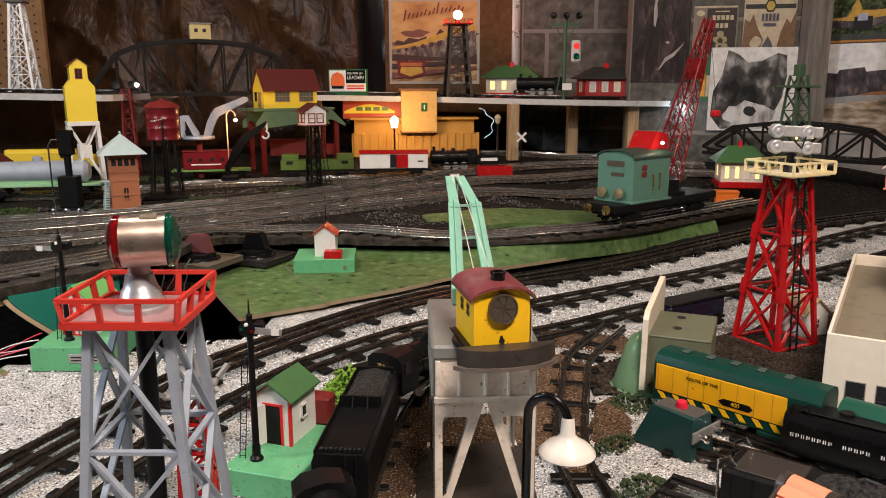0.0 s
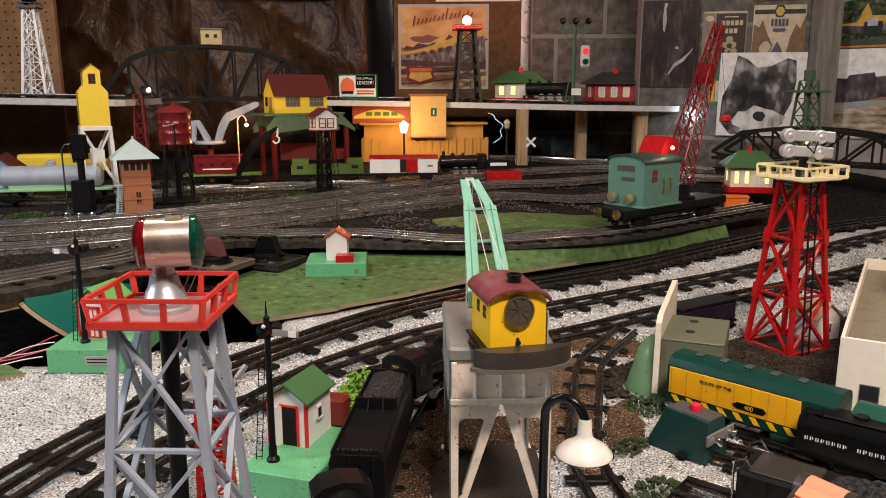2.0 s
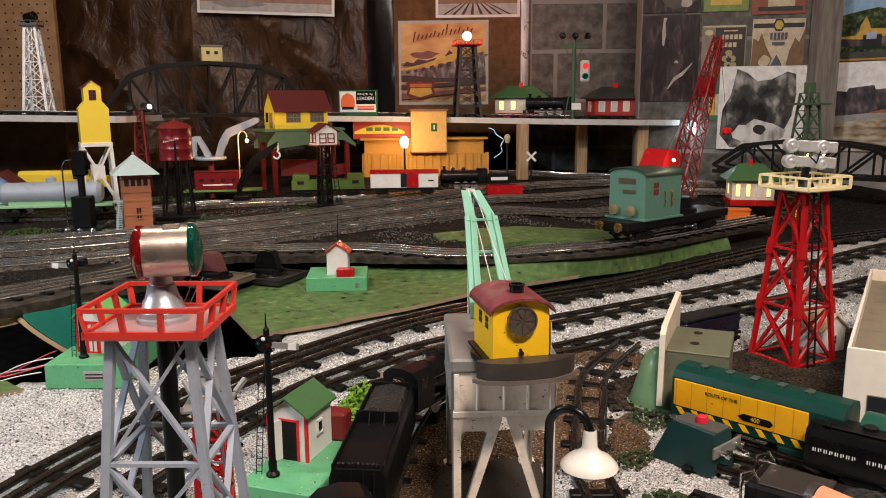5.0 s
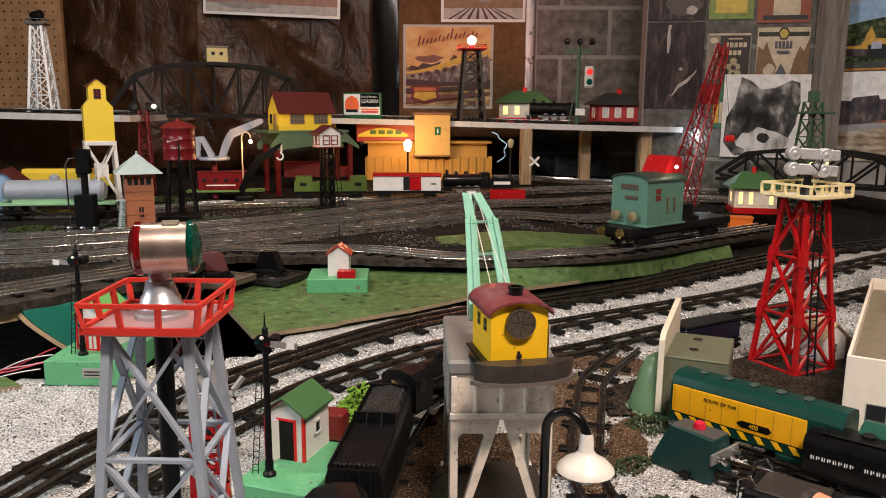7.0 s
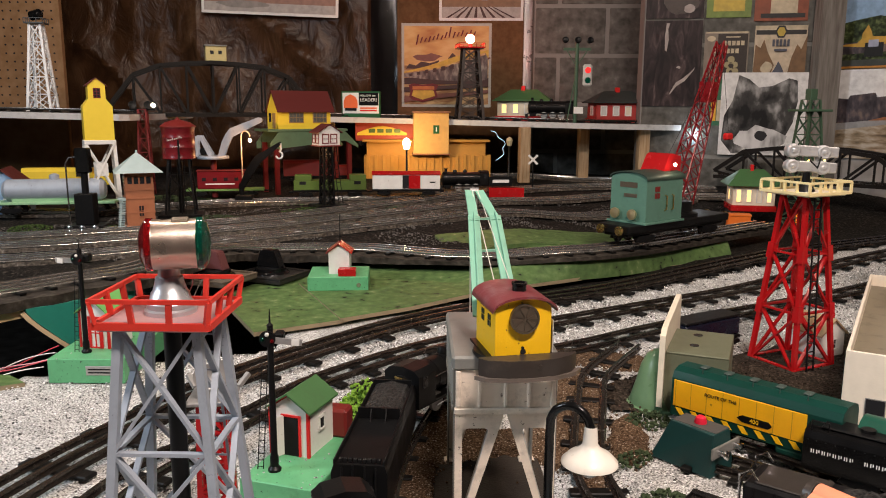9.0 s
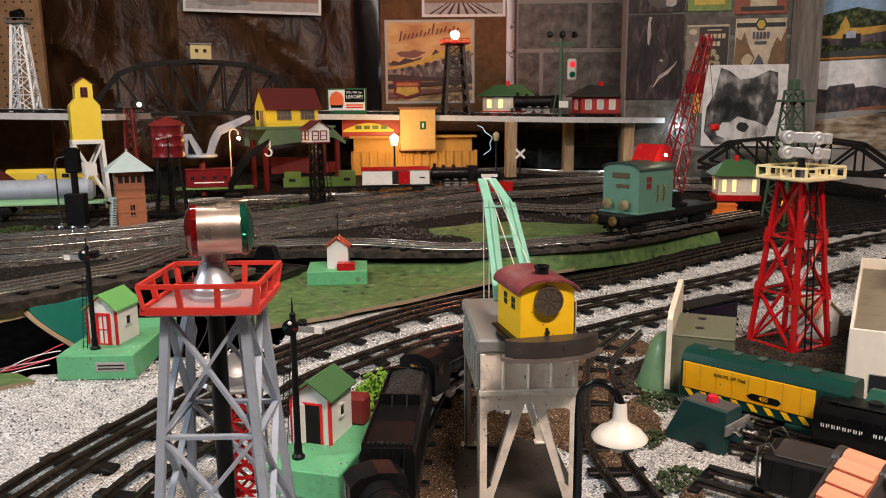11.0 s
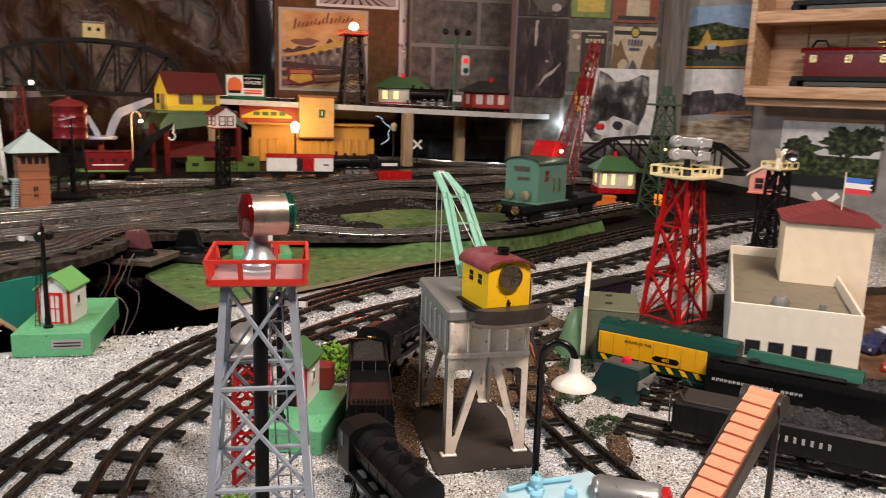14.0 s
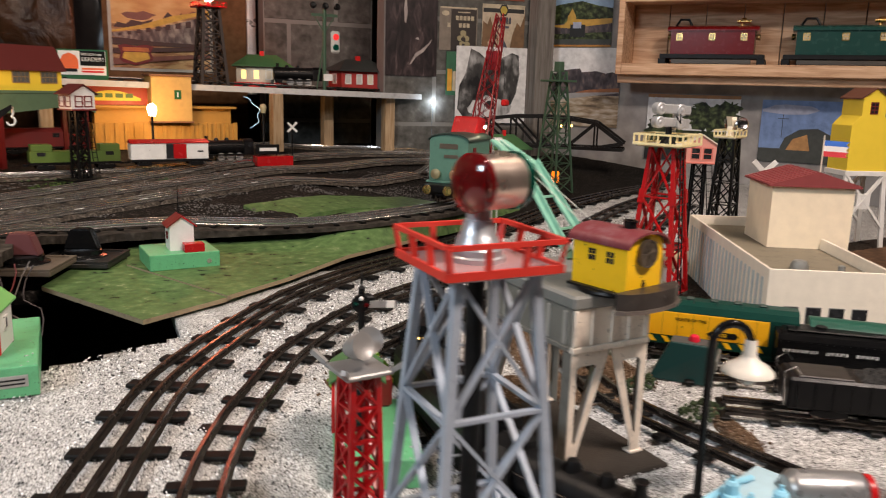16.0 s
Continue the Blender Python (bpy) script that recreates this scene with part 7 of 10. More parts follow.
def crossing_signal_box():
    t = thing("crossing_signal", pose(-0.995, 1.985, gz(-1.0, 1.98), 0, 0, 8), "black crossing signal with box and round lamps", "signal")
    part("base", span(bmn(), (-0.05, -0.035, 0), (0.05, 0.035, 0.014), 0.002), BLACK, t, smooth=False)
    part("cabinet", span(bmn(), (-0.024, -0.02, 0.014), (0.024, 0.02, 0.096), 0.002), BLACK, t, smooth=False)
    part("post", rod(bmn(), (0, 0, 0.09), (0, 0, 0.16), 0.009, n=12), BLACK, t)
    hd = part("signal_head", span(bmn(), (-0.017, -0.014, 0.150), (0.017, 0.014, 0.215), 0.003), BLACKPL, t)
    for i in (-1, 0, 1):
        part("lamp", lathe(bmn(), [(0.009, 0), (0.009, 0.005), (0.004, 0.007), (0, 0.007)], 14, pose(i * 0.032, -0.037, 0.007, 90, 0, 0)), CHROME, t)
    b = tube(bmn(), [(-0.042, 0, 0.0), (-0.045, 0, 0.08), (-0.045, 0, 0.175), (-0.036, 0, 0.190), (-0.016, 0, 0.192)], 0.0022, 8)
    part("pipe_arm", b, CHROME, t)


crossing_signal_box()
gable_house(pose(-1.335, 2.20, gz(-1.3, 2.24), 0, 0, 20), "toy_house", "small pale blue toy house with gabled roof", 0.12, 0.13, 0.075, 0.050, 0.01, mat("pale_blue_wall", (0.27, 0.40, 0.58), 0.5, dirt=0.2), mat("dark_red_roof", (0.12, 0.03, 0.025), 0.5), windows=(("front", 0.01, 0.02, 0.03, 0.03, PAPER),))


def loco_simple(m, label, l, w, h, body, cat="locomotive", stripe=None):
    t = car_base(m, "toy_diesel", label, l, w, 0.022, 0.04, 0.009, BLACK, category=cat)
    b = bmn()
    prism(b, [(-w / 2, 0.022), (w / 2, 0.022), (w / 2, 0.022 + h * 0.8), (w * 0.34, 0.022 + h), (-w * 0.34, 0.022 + h), (-w / 2, 0.022 + h * 0.8)], -l / 2, l * 0.3, "x")
    prism(b, [(-w / 2, 0.022), (w / 2, 0.022), (w / 2, 0.022 + h * 0.55), (w * 0.3, 0.022 + h * 0.65), (-w * 0.3, 0.022 + h * 0.65), (-w / 2, 0.022 + h * 0.55)], l * 0.3, l / 2, "x")
    part("body", b, body, t, smooth=False)
    for s in (-1, 1):
        part("cab_window", span(bmn(), (l * 0.12, s * w / 2 - 0.001, 0.022 + h * 0.5), (l * 0.2, s * w / 2 + 0.001, 0.022 + h * 0.72)), DARKWIN, t, smooth=False)
    return t


loco_simple(pose(-1.31, 2.50, gz(-1.3, 2.5) + RT, 0, 0, 12), "yellow toy diesel standing in the yard", 0.27, 0.05, 0.055, TOYYELLOW)
# Diesel body stands in for a red coach below the cabin.
loco_simple(pose(-0.53, 2.75, gz(-0.53, 2.75) + RT, 0, 0, 15), "dull red toy diesel body used for a coach under the cabin", 0.24, 0.05, 0.055, DKRED)


def crane_car():
    t = car_base(pose(-0.765, 2.44, gz(-0.76, 2.44) + RT, 0, 0, 13), "wrecking_crane_car", "red crane car on green flatcar with silver boom", 0.24, 0.056, 0.024, 0.045, 0.010, mat("mid_green_flatcar", (0.13, 0.25, 0.07), 0.45, dirt=0.3))
    part("cab_body", span(bmn(), (-0.085, -0.026, 0.024), (0.060, 0.026, 0.080), 0.002), mat("dark_red_cab", (0.15, 0.007, 0.011), 0.35, dirt=0.2), t, "dark red cab with small windows", smooth=False)
    for i in range(4):
        part("cab_window", span(bmn(), (-0.07 + i * 0.033, -0.0266, 0.050), (-0.058 + i * 0.033, -0.025, 0.060)), DARKWIN, t, smooth=False)
    part("lettering_bar", span(bmn(), (-0.06, -0.0266, 0.038), (0.03, -0.0255, 0.042)), PAPER, t, smooth=False)
    part("roof_plate", span(bmn(), (-0.088, -0.028, 0.080), (0.063, 0.028, 0.083), 0.001), DKRED, t, smooth=False)


crane_car()


def silver_crane():
    t = thing("yard_crane", pose(-0.770, 2.435, gz(-0.77, 2.435) - 0.012, 0, 0, 10) @ Matrix.Scale(0.955, 4), "silver toy crane with curved boom and cab", "toy crane")
    part("mast", rod(bmn(), (-0.03, 0, 0.022), (-0.03, 0, 0.15), 0.010, n=12), DKRED, t)
    part("turntable", lathe(bmn(), [(0, 0.150), (0.05, 0.150), (0.052, 0.154), (0.05, 0.160), (0, 0.160)], 24, pose(-0.03, 0, 0)), SILVER, t)
    for y in (-0.022, 0.022):
        part("cab_frame", prism(bmn(), [(-0.082, 0.158), (-0.082, 0.226), (-0.062, 0.226), (-0.030, 0.168), (-0.030, 0.158), (-0.042, 0.158), (-0.066, 0.212), (-0.074, 0.212), (-0.074, 0.158)], y - 0.002, y + 0.002, "y"), SILVER, t, "silver bent side frame", smooth=False)
    part("winch_drum", rod(bmn(), (-0.058, -0.018, 0.175), (-0.058, 0.018, 0.175), 0.012, n=16), BLACK, t)
    b = bmn()
    prism(b, [(-0.014, 0.159), (0.010, 0.159), (0.021, 0.190), (0.036, 0.222), (0.130, 0.270), (0.135, 0.276), (0.132, 0.284), (0.120, 0.286), (0.028, 0.250), (0.014, 0.232), (0.000, 0.205)], -0.010, 0.010, "y")
    part("boom", b, mat("cool_silver_boom", (0.34, 0.38, 0.45), 0.35, 0.35, dirt=0.25), t, smooth=False)
    part("cable", rod(bmn(), (0.128, 0, 0.268), (0.128, 0, 0.12), 0.0008, n=6), BLACK, t)


silver_crane()


def black_boom():
    t = thing("black_crane", pose(-0.690, 2.385, gz(-0.69, 2.385), 0, 0, 5), "black crane boom with white hook", "toy crane")
    z = 0.135 - gz(-0.69, 2.385)
    part("base", span(bmn(), (-0.026, -0.022, 0), (0.026, 0.022, 0.026), 0.003), BLACK, t, smooth=False)
    part("post", rod(bmn(), (-0.008, 0, 0.026), (-0.008, 0, z + 0.012), 0.008, n=12), BLACK, t)
    for s in (-1, 1):
        b = prism(bmn(), [(-0.016, z), (0.000, z - 0.004), (0.052, z + 0.075), (0.118, z + 0.132), (0.116, z + 0.142), (0.040, z + 0.098), (0.012, z + 0.062)], s * 0.008 - 0.0012, s * 0.008 + 0.0012, "y")
        part("boom_plate", b, BLACK, t, smooth=False)
    for f in (0.2, 0.45, 0.7, 0.95):
        part("boom_tie", rod(bmn(), (0.115 * f - 0.002, -0.008, z + 0.014 + 0.125 * f), (0.115 * f - 0.002, 0.008, z + 0.014 + 0.125 * f), 0.0028, n=8), BLACK, t)
    hook = [(0.117, 0, z + 0.136), (0.118, 0, z + 0.118)] + [(0.112 + 0.010 * math.cos(a), 0, z + 0.100 + 0.011 * math.sin(a)) for a in [1.3 - 0.42 * i for i in range(11)]]
    part("hook", tube(bmn(), hook, 0.0030, 8), PAPER, t, "white plastic hook")


black_boom()


def elevated_yellow_house():
    """A yellow cabin on a green steel platform with red legs."""
    m = pose(-0.560, 2.61, gz(-0.55, 2.6), 0, 0, 37)
    t = thing("overhead_signal_house", m, "yellow cabin with maroon roof on green platform", "toy building")
    z = 0.212
    part("girder", prism(bmn(), [(-0.13, z - 0.045), (-0.10, z - 0.008), (0.14, z - 0.008), (0.19, z - 0.055), (0.19, z - 0.065), (0.14, z - 0.04), (-0.13, z - 0.065)], -0.06, -0.056, "y"), mat("grey_green_girder", (0.085, 0.145, 0.085), 0.5, dirt=0.35), t, smooth=False)
    part("girder", prism(bmn(), [(-0.13, z - 0.045), (-0.10, z - 0.008), (0.14, z - 0.008), (0.19, z - 0.055), (0.19, z - 0.065), (0.14, z - 0.04), (-0.13, z - 0.065)], 0.056, 0.06, "y"), mat("grey_green_girder", (0.14, 0.23, 0.13)), t, smooth=False)
    part("platform", span(bmn(), (-0.135, -0.062, z - 0.008), (0.15, 0.062, z), 0.001), mat("grey_green_girder", (0.14, 0.23, 0.13)), t, smooth=False)
    for sx in (-0.105, 0.16):
        for sy in (-1, 1):
            part("leg", beam(bmn(), (sx, sy * 0.05, 0), (sx, sy * 0.05, z - 0.045), 0.014, 0.012), mat("deep_red_leg", (0.11, 0.008, 0.008), 0.45), t, smooth=False)
    w, d, h = 0.19, 0.085, 0.066
    cx = 0.0
    b = bmn()
    prism(b, [(-d / 2, z), (d / 2, z), (d / 2, z + h), (0, z + h + 0.055), (-d / 2, z + h)], cx - w / 2, cx + w / 2, "x")
    cab = part("cabin", b, TOYYELLOW, t, "yellow cabin walls", smooth=False)
    for s in (-1, 1):
        part("roof_slope", prism(bmn(), [(0, z + h + 0.059), (s * (d / 2 + 0.008), z + h - 0.009), (s * (d / 2 + 0.008), z + h - 0.012), (0, z + h + 0.055)], cx - w / 2 - 0.004, cx + w / 2 + 0.012, "x"), mat("maroon_roof", (0.12, 0.02, 0.018), 0.5, dirt=0.2), cab, smooth=False)
    for x in (-0.03, 0.055):
        b = bmn()
        span(b, (x - 0.026, -d / 2 - 0.0015, z + 0.020), (x + 0.026, -d / 2 + 0.001, z + 0.054))
        wf = part("window", b, mat("tan_window_frame", (0.32, 0.20, 0.08), 0.5), t, smooth=False)
        for i in range(4):
            for j in range(2):
                part("pane", span(bmn(), (x - 0.023 + i * 0.012, -d / 2 - 0.0024, z + 0.023 + j * 0.015), (x - 0.013 + i * 0.012, -d / 2 - 0.001, z + 0.036 + j * 0.015)), mat("grey_pane", (0.10, 0.10, 0.09), 0.25), wf, smooth=False)
    part("door", span(bmn(), (cx - w / 2 - 0.0012, -0.025, z + 0.002), (cx - w / 2 + 0.001, 0.0, z + 0.052)), mat("tan_window_frame", (0.32, 0.20, 0.08)), t, smooth=False)
    part("end_window", span(bmn(), (cx - w / 2 - 0.0012, 0.010, z + 0.022), (cx - w / 2 + 0.001, 0.028, z + 0.052)), DARKWIN, t, smooth=False)


elevated_yellow_house()


def hut_on_post(x, y, h, s, rz, wallm, trimm, roofm, pane, label):
    """A little watchman's hut on a dark lattice post."""
    zb = gz(x, y)
    t, c = tower(pose(x, y, zb, 0, 0, rz), "watchman_tower", label, (s * 0.25, s * 0.25), (s * 0.19, s * 0.19), h, 6, s * 0.08, s * 0.06, BLACK, "watch tower", "watch towers")
    w = s
    hh = s * 0.78
    b = prism(bmn(), [(-w / 2, h), (w / 2, h), (w / 2, h + hh * 0.78), (0, h + hh * 1.18), (-w / 2, h + hh * 0.78)], -w * 0.42, w * 0.42, "y")
    hut = part("hut", b, wallm, t, "small hut with large windows", smooth=False)
    part("hut_floor", span(bmn(), (-w * 0.55, -w * 0.47, h - 0.004), (w * 0.55, w * 0.47, h), 0.001), trimm, t, smooth=False)
    for k in (-1, 1):
        part("roof_slope", prism(bmn(), [(0, h + hh * 1.18 + 0.003), (k * w * 0.62, h + hh * 0.69 + 0.003), (k * w * 0.62, h + hh * 0.69), (0, h + hh * 1.18)], -w * 0.5, w * 0.5, "y"), roofm, hut, smooth=False)
    for side in ("front", "left", "right"):
        b = bmn()
        sp = w * 0.42 if side == "front" else w / 2
        rot = {"front": 0, "left": -90, "right": 90}[side]
        for u in (-0.2, 0.2):
            for a, bb in (((u - 0.17, 0.10), (u - 0.13, 0.66)), ((u + 0.13, 0.10), (u + 0.17, 0.66)), ((u - 0.17, 0.10), (u + 0.17, 0.15)), ((u - 0.17, 0.61), (u + 0.17, 0.66)), ((u - 0.17, 0.36), (u + 0.17, 0.39))):
                span(b, (a[0] * w, -sp - 0.0016, h + a[1] * hh), (bb[0] * w, -sp + 0.001, h + bb[1] * hh))
        b.transform(pose(0, 0, 0, 0, 0, rot))
        wf = part("window_frame", b, trimm, hut, smooth=False)
        if pane is not None:
            for u in (-0.2, 0.2):
                pb = span(bmn(), ((u - 0.14) * w, -sp - 0.0006, h + 0.14 * hh), ((u + 0.14) * w, -sp + 0.001, h + 0.62 * hh))
                pb.transform(pose(0, 0, 0, 0, 0, rot))
                part("pane", pb, pane, wf, smooth=False)
    ladder(t, (s * 0.62, -s * 0.2, 0), (s * 0.3, -s * 0.2, h), s * 0.2, 14, BLACK)
    part("foot", span(bmn(), (-s * 0.7, -s * 0.6, 0), (s * 0.7, s * 0.6, 0.008), 0.001), BLACK, t, smooth=False)
    return t


hut_on_post(-0.420, 2.335, 0.188, 0.066, 34, WHITE, DKRED, mat("maroon_roof", (0.12, 0.02, 0.018)), None, "white hut with dark red windows on black lattice post")
hut_on_post(0.855, 1.440, 0.203, 0.064, -34, mat("salmon_pink_wall", (0.70, 0.30, 0.24), 0.5), mat("salmon_trim", (0.62, 0.18, 0.14), 0.5), CREAM, DARKWIN, "pink hut with cream roof on black lattice post")


def lit_street_lamp(x, y, h, label, glow, r=0.011, post=BLACK):
    t = thing("street_lamp", pose(x, y, gz(x, y), 0, 0, 0), label, "street lamp", "street lamps")
    part("post", lathe(bmn(), [(0, 0), (0.010, 0), (0.008, 0.008), (0.004, 0.014), (0.0032, h - r * 1.6), (0.007, h - r * 1.4), (0, h - r * 1.3)], 14), post, t)
    part("globe", lathe(bmn(), [(0, h - r * 1.3), (r * 0.62, h - r * 1.3), (r, h + r * 0.3), (r * 0.75, h + r * 0.9), (r * 0.2, h + r * 1.3), (0, h + r * 1.35)], 18), glow, t, "glass lamp globe")
    return t


lit_street_lamp(-0.209, 2.735, 0.150, "lit street lamp with glowing globe beside the fence", GLOW, 0.015)
lit_street_lamp(0.155, 2.80, 0.155, "unlit street lamp with yellowed globe", mat("yellowed_globe", (0.45, 0.40, 0.24), 0.4), 0.012)


def curved_lamp():
    x, y = -0.697, 2.395
    t = thing("curved_lamp", pose(x, y, gz(x, y), 0, 0, 0), "white curved lamp post with glowing bulb", "street lamp", "street lamps")
    pts = [(0, 0, 0), (0, 0, 0.205)] + [(0.014 - 0.014 * math.cos(a), 0, 0.205 + 0.018 * math.sin(a)) for a in [i * math.pi / 8 for i in range(1, 9)]]
    part("post", tube(bmn(), pts, 0.0022, 10), mat("cream_lamp_post", (0.45, 0.38, 0.28), 0.5), t)
    b = bmn()
    bmesh.ops.create_uvsphere(b, u_segments=14, v_segments=8, radius=0.0055, matrix=pose(0.028, 0, 0.194))
    part("bulb", b, GLOW, t, "glowing bulb")


curved_lamp()
# ---------------------------------------------------------------- centre of the back table


def freight_house():
    """A yellow building: a slatted long wall and a square tower, lit by the street lamp."""
    t = thing("freight_house", pose(-0.15, 2.93, gz(-0.15, 2.9), 0, 0, 6), "warm yellow toy freight house with square tower", "toy building")
    YB = mat("mustard_wood", (0.50, 0.25, 0.045), 0.6, dirt=0.15)
    part("long_wall", span(bmn(), (-0.235, 0, 0), (0.235, 0.10, 0.085)), YB, t, smooth=False)
    part("upper_wall", span(bmn(), (-0.225, 0.012, 0.085), (0.225, 0.09, 0.140)), YB, t, smooth=False)
    for i in range(16):
        x = -0.228 + i * 0.0305
        part("slat", span(bmn(), (x, -0.006, 0.0), (x + 0.014, 0.0, 0.090), 0.001), YB, t, smooth=False)
    part("eave", span(bmn(), (-0.24, -0.010, 0.138), (0.24, 0.098, 0.146), 0.001), YB, t, smooth=False)
    part("tower", span(bmn(), (-0.050, -0.030, 0.095), (0.082, 0.09, 0.245), 0.001), mat("mustard_tower", (0.58, 0.35, 0.11), 0.55, dirt=0.15), t, "square tower with green window", smooth=False)
    part("tower_cap", span(bmn(), (-0.056, -0.036, 0.245), (0.088, 0.096, 0.252), 0.001), mat("brown_cap", (0.22, 0.10, 0.05), 0.6), t, smooth=False)
    part("tower_sill", span(bmn(), (-0.054, -0.034, 0.090), (0.086, 0.09, 0.096), 0.001), mat("brown_cap", (0.22, 0.10, 0.05)), t, smooth=False)
    w = part("window", span(bmn(), (0.024, -0.0325, 0.170), (0.046, -0.029, 0.200)), mat("dark_green_frame", (0.015, 0.10, 0.03), 0.4), t, smooth=False)
    part("window_sash", span(bmn(), (0.033, -0.0335, 0.177), (0.037, -0.032, 0.193)), PAPER, w, smooth=False)
    return t


freight_house()


def curved_sign_wagon():
    """The red and yellow round-topped sign behind the freight house."""
    t = thing("red_coach", pose(-0.315, 2.985, 0.238, 0, 0, 8), "red coach with yellow curved name board", "railway car", "rolling stock")
    b = prism(bmn(), [(-0.03, 0.02), (0.03, 0.02), (0.03, 0.085), (0.018, 0.098), (-0.018, 0.098), (-0.03, 0.085)], -0.11, 0.13, "x")
    part("body", b, mat("orange_red_coach", (0.45, 0.06, 0.03), 0.4, dirt=0.2), t, smooth=False)
    arc = [(-0.105 + 0.19 * i / 10, 0.048 + 0.026 * math.sin(math.pi * i / 10)) for i in range(11)]
    b = prism(bmn(), arc + [(0.085, 0.040), (-0.105, 0.040)], -0.034, -0.031, "y")
    bd = part("name_board", b, TOYYELLOW, t, "yellow arched board", smooth=False)
    for i in range(4):
        part("board_bar", span(bmn(), (-0.06 + i * 0.032, -0.0352, 0.050), (-0.036 + i * 0.032, -0.0338, 0.064)), OLIVE, bd, smooth=False)
    for s in (-1, 1):
        truck(t, s * 0.075, 0, 0.045, 0.010)


curved_sign_wagon()


def box_car():
    t = car_base(pose(-0.188, 2.462, gz(-0.19, 2.46) + RT + 0.005, 0, 0, 6), "box_car", "white boxcar with red roof and red sliding door", 0.215, 0.056, 0.020, 0.045, 0.009, BLACK)
    part("body", span(bmn(), (-0.107, -0.027, 0.020), (0.107, 0.027, 0.066), 0.001), WHITE, t, smooth=False)
    part("roof", prism(bmn(), [(-0.030, 0.066), (0.030, 0.066), (0.030, 0.068), (0, 0.076), (-0.030, 0.068)], -0.109, 0.109, "x"), RED, t, smooth=False)
    part("doorway", span(bmn(), (-0.012, -0.0276, 0.022), (0.012, -0.026, 0.064)), DARKWIN, t, smooth=False)
    part("sliding_door", span(bmn(), (0.008, -0.0296, 0.022), (0.044, -0.0272, 0.064), 0.0005), RED, t, "red sliding door", smooth=False)
    part("stencil_bar", span(bmn(), (0.075, -0.0276, 0.040), (0.092, -0.0268, 0.044)), BLACK, t, smooth=False)


box_car()


def green_car():
    t = car_base(pose(-0.435, 2.475, gz(-0.43, 2.47) + RT - 0.004, 0, 0, 10), "gondola_car", "olive green gondola car with raised cabins", 0.235, 0.052, 0.022, 0.045, 0.010, BLACK)
    part("body", span(bmn(), (-0.115, -0.026, 0.022), (0.115, 0.026, 0.052), 0.001), OLIVE, t, smooth=False)
    for x in (-0.085, 0.088):
        e = part("end_cabin", span(bmn(), (x - 0.026, -0.026, 0.052), (x + 0.026, 0.026, 0.070), 0.001), OLIVE, t, smooth=False)
        part("cabin_window", span(bmn(), (x - 0.012, -0.0268, 0.040), (x + 0.009, -0.0255, 0.050)), DARKWIN, e, smooth=False)


green_car()
steam_loco(pose(-0.005, 2.60, gz(0, 2.6) + RT - 0.004, 0, 0, 190), "black steam locomotive beside the freight house", 0.17)


def station_sign():
    t = thing("station_sign", pose(0.135, 2.56, gz(0.13, 2.56), 0, 0, 5), "black station name board on red base", "sign")
    part("base", span(bmn(), (-0.058, -0.025, 0), (0.058, 0.025, 0.030), 0.001), RED, t, smooth=False)
    b = part("board", span(bmn(), (-0.055, -0.004, 0.036), (0.020, 0.004, 0.066), 0.001), BLACK, t, "black name board", smooth=False)
    part("board_bar", span(bmn(), (-0.045, -0.005, 0.046), (0.010, -0.0035, 0.056)), PAPER, b, smooth=False)
    for x in (-0.045, 0.010):
        part("leg", beam(bmn(), (x, 0, 0.03), (x, 0, 0.04), 0.004, 0.004), BLACK, t, smooth=False)


station_sign()
crossbuck(0.235, 2.72, gz(0.23, 2.72), 0.105, 0.045, 0, "small white crossbuck crossing sign by the curve")


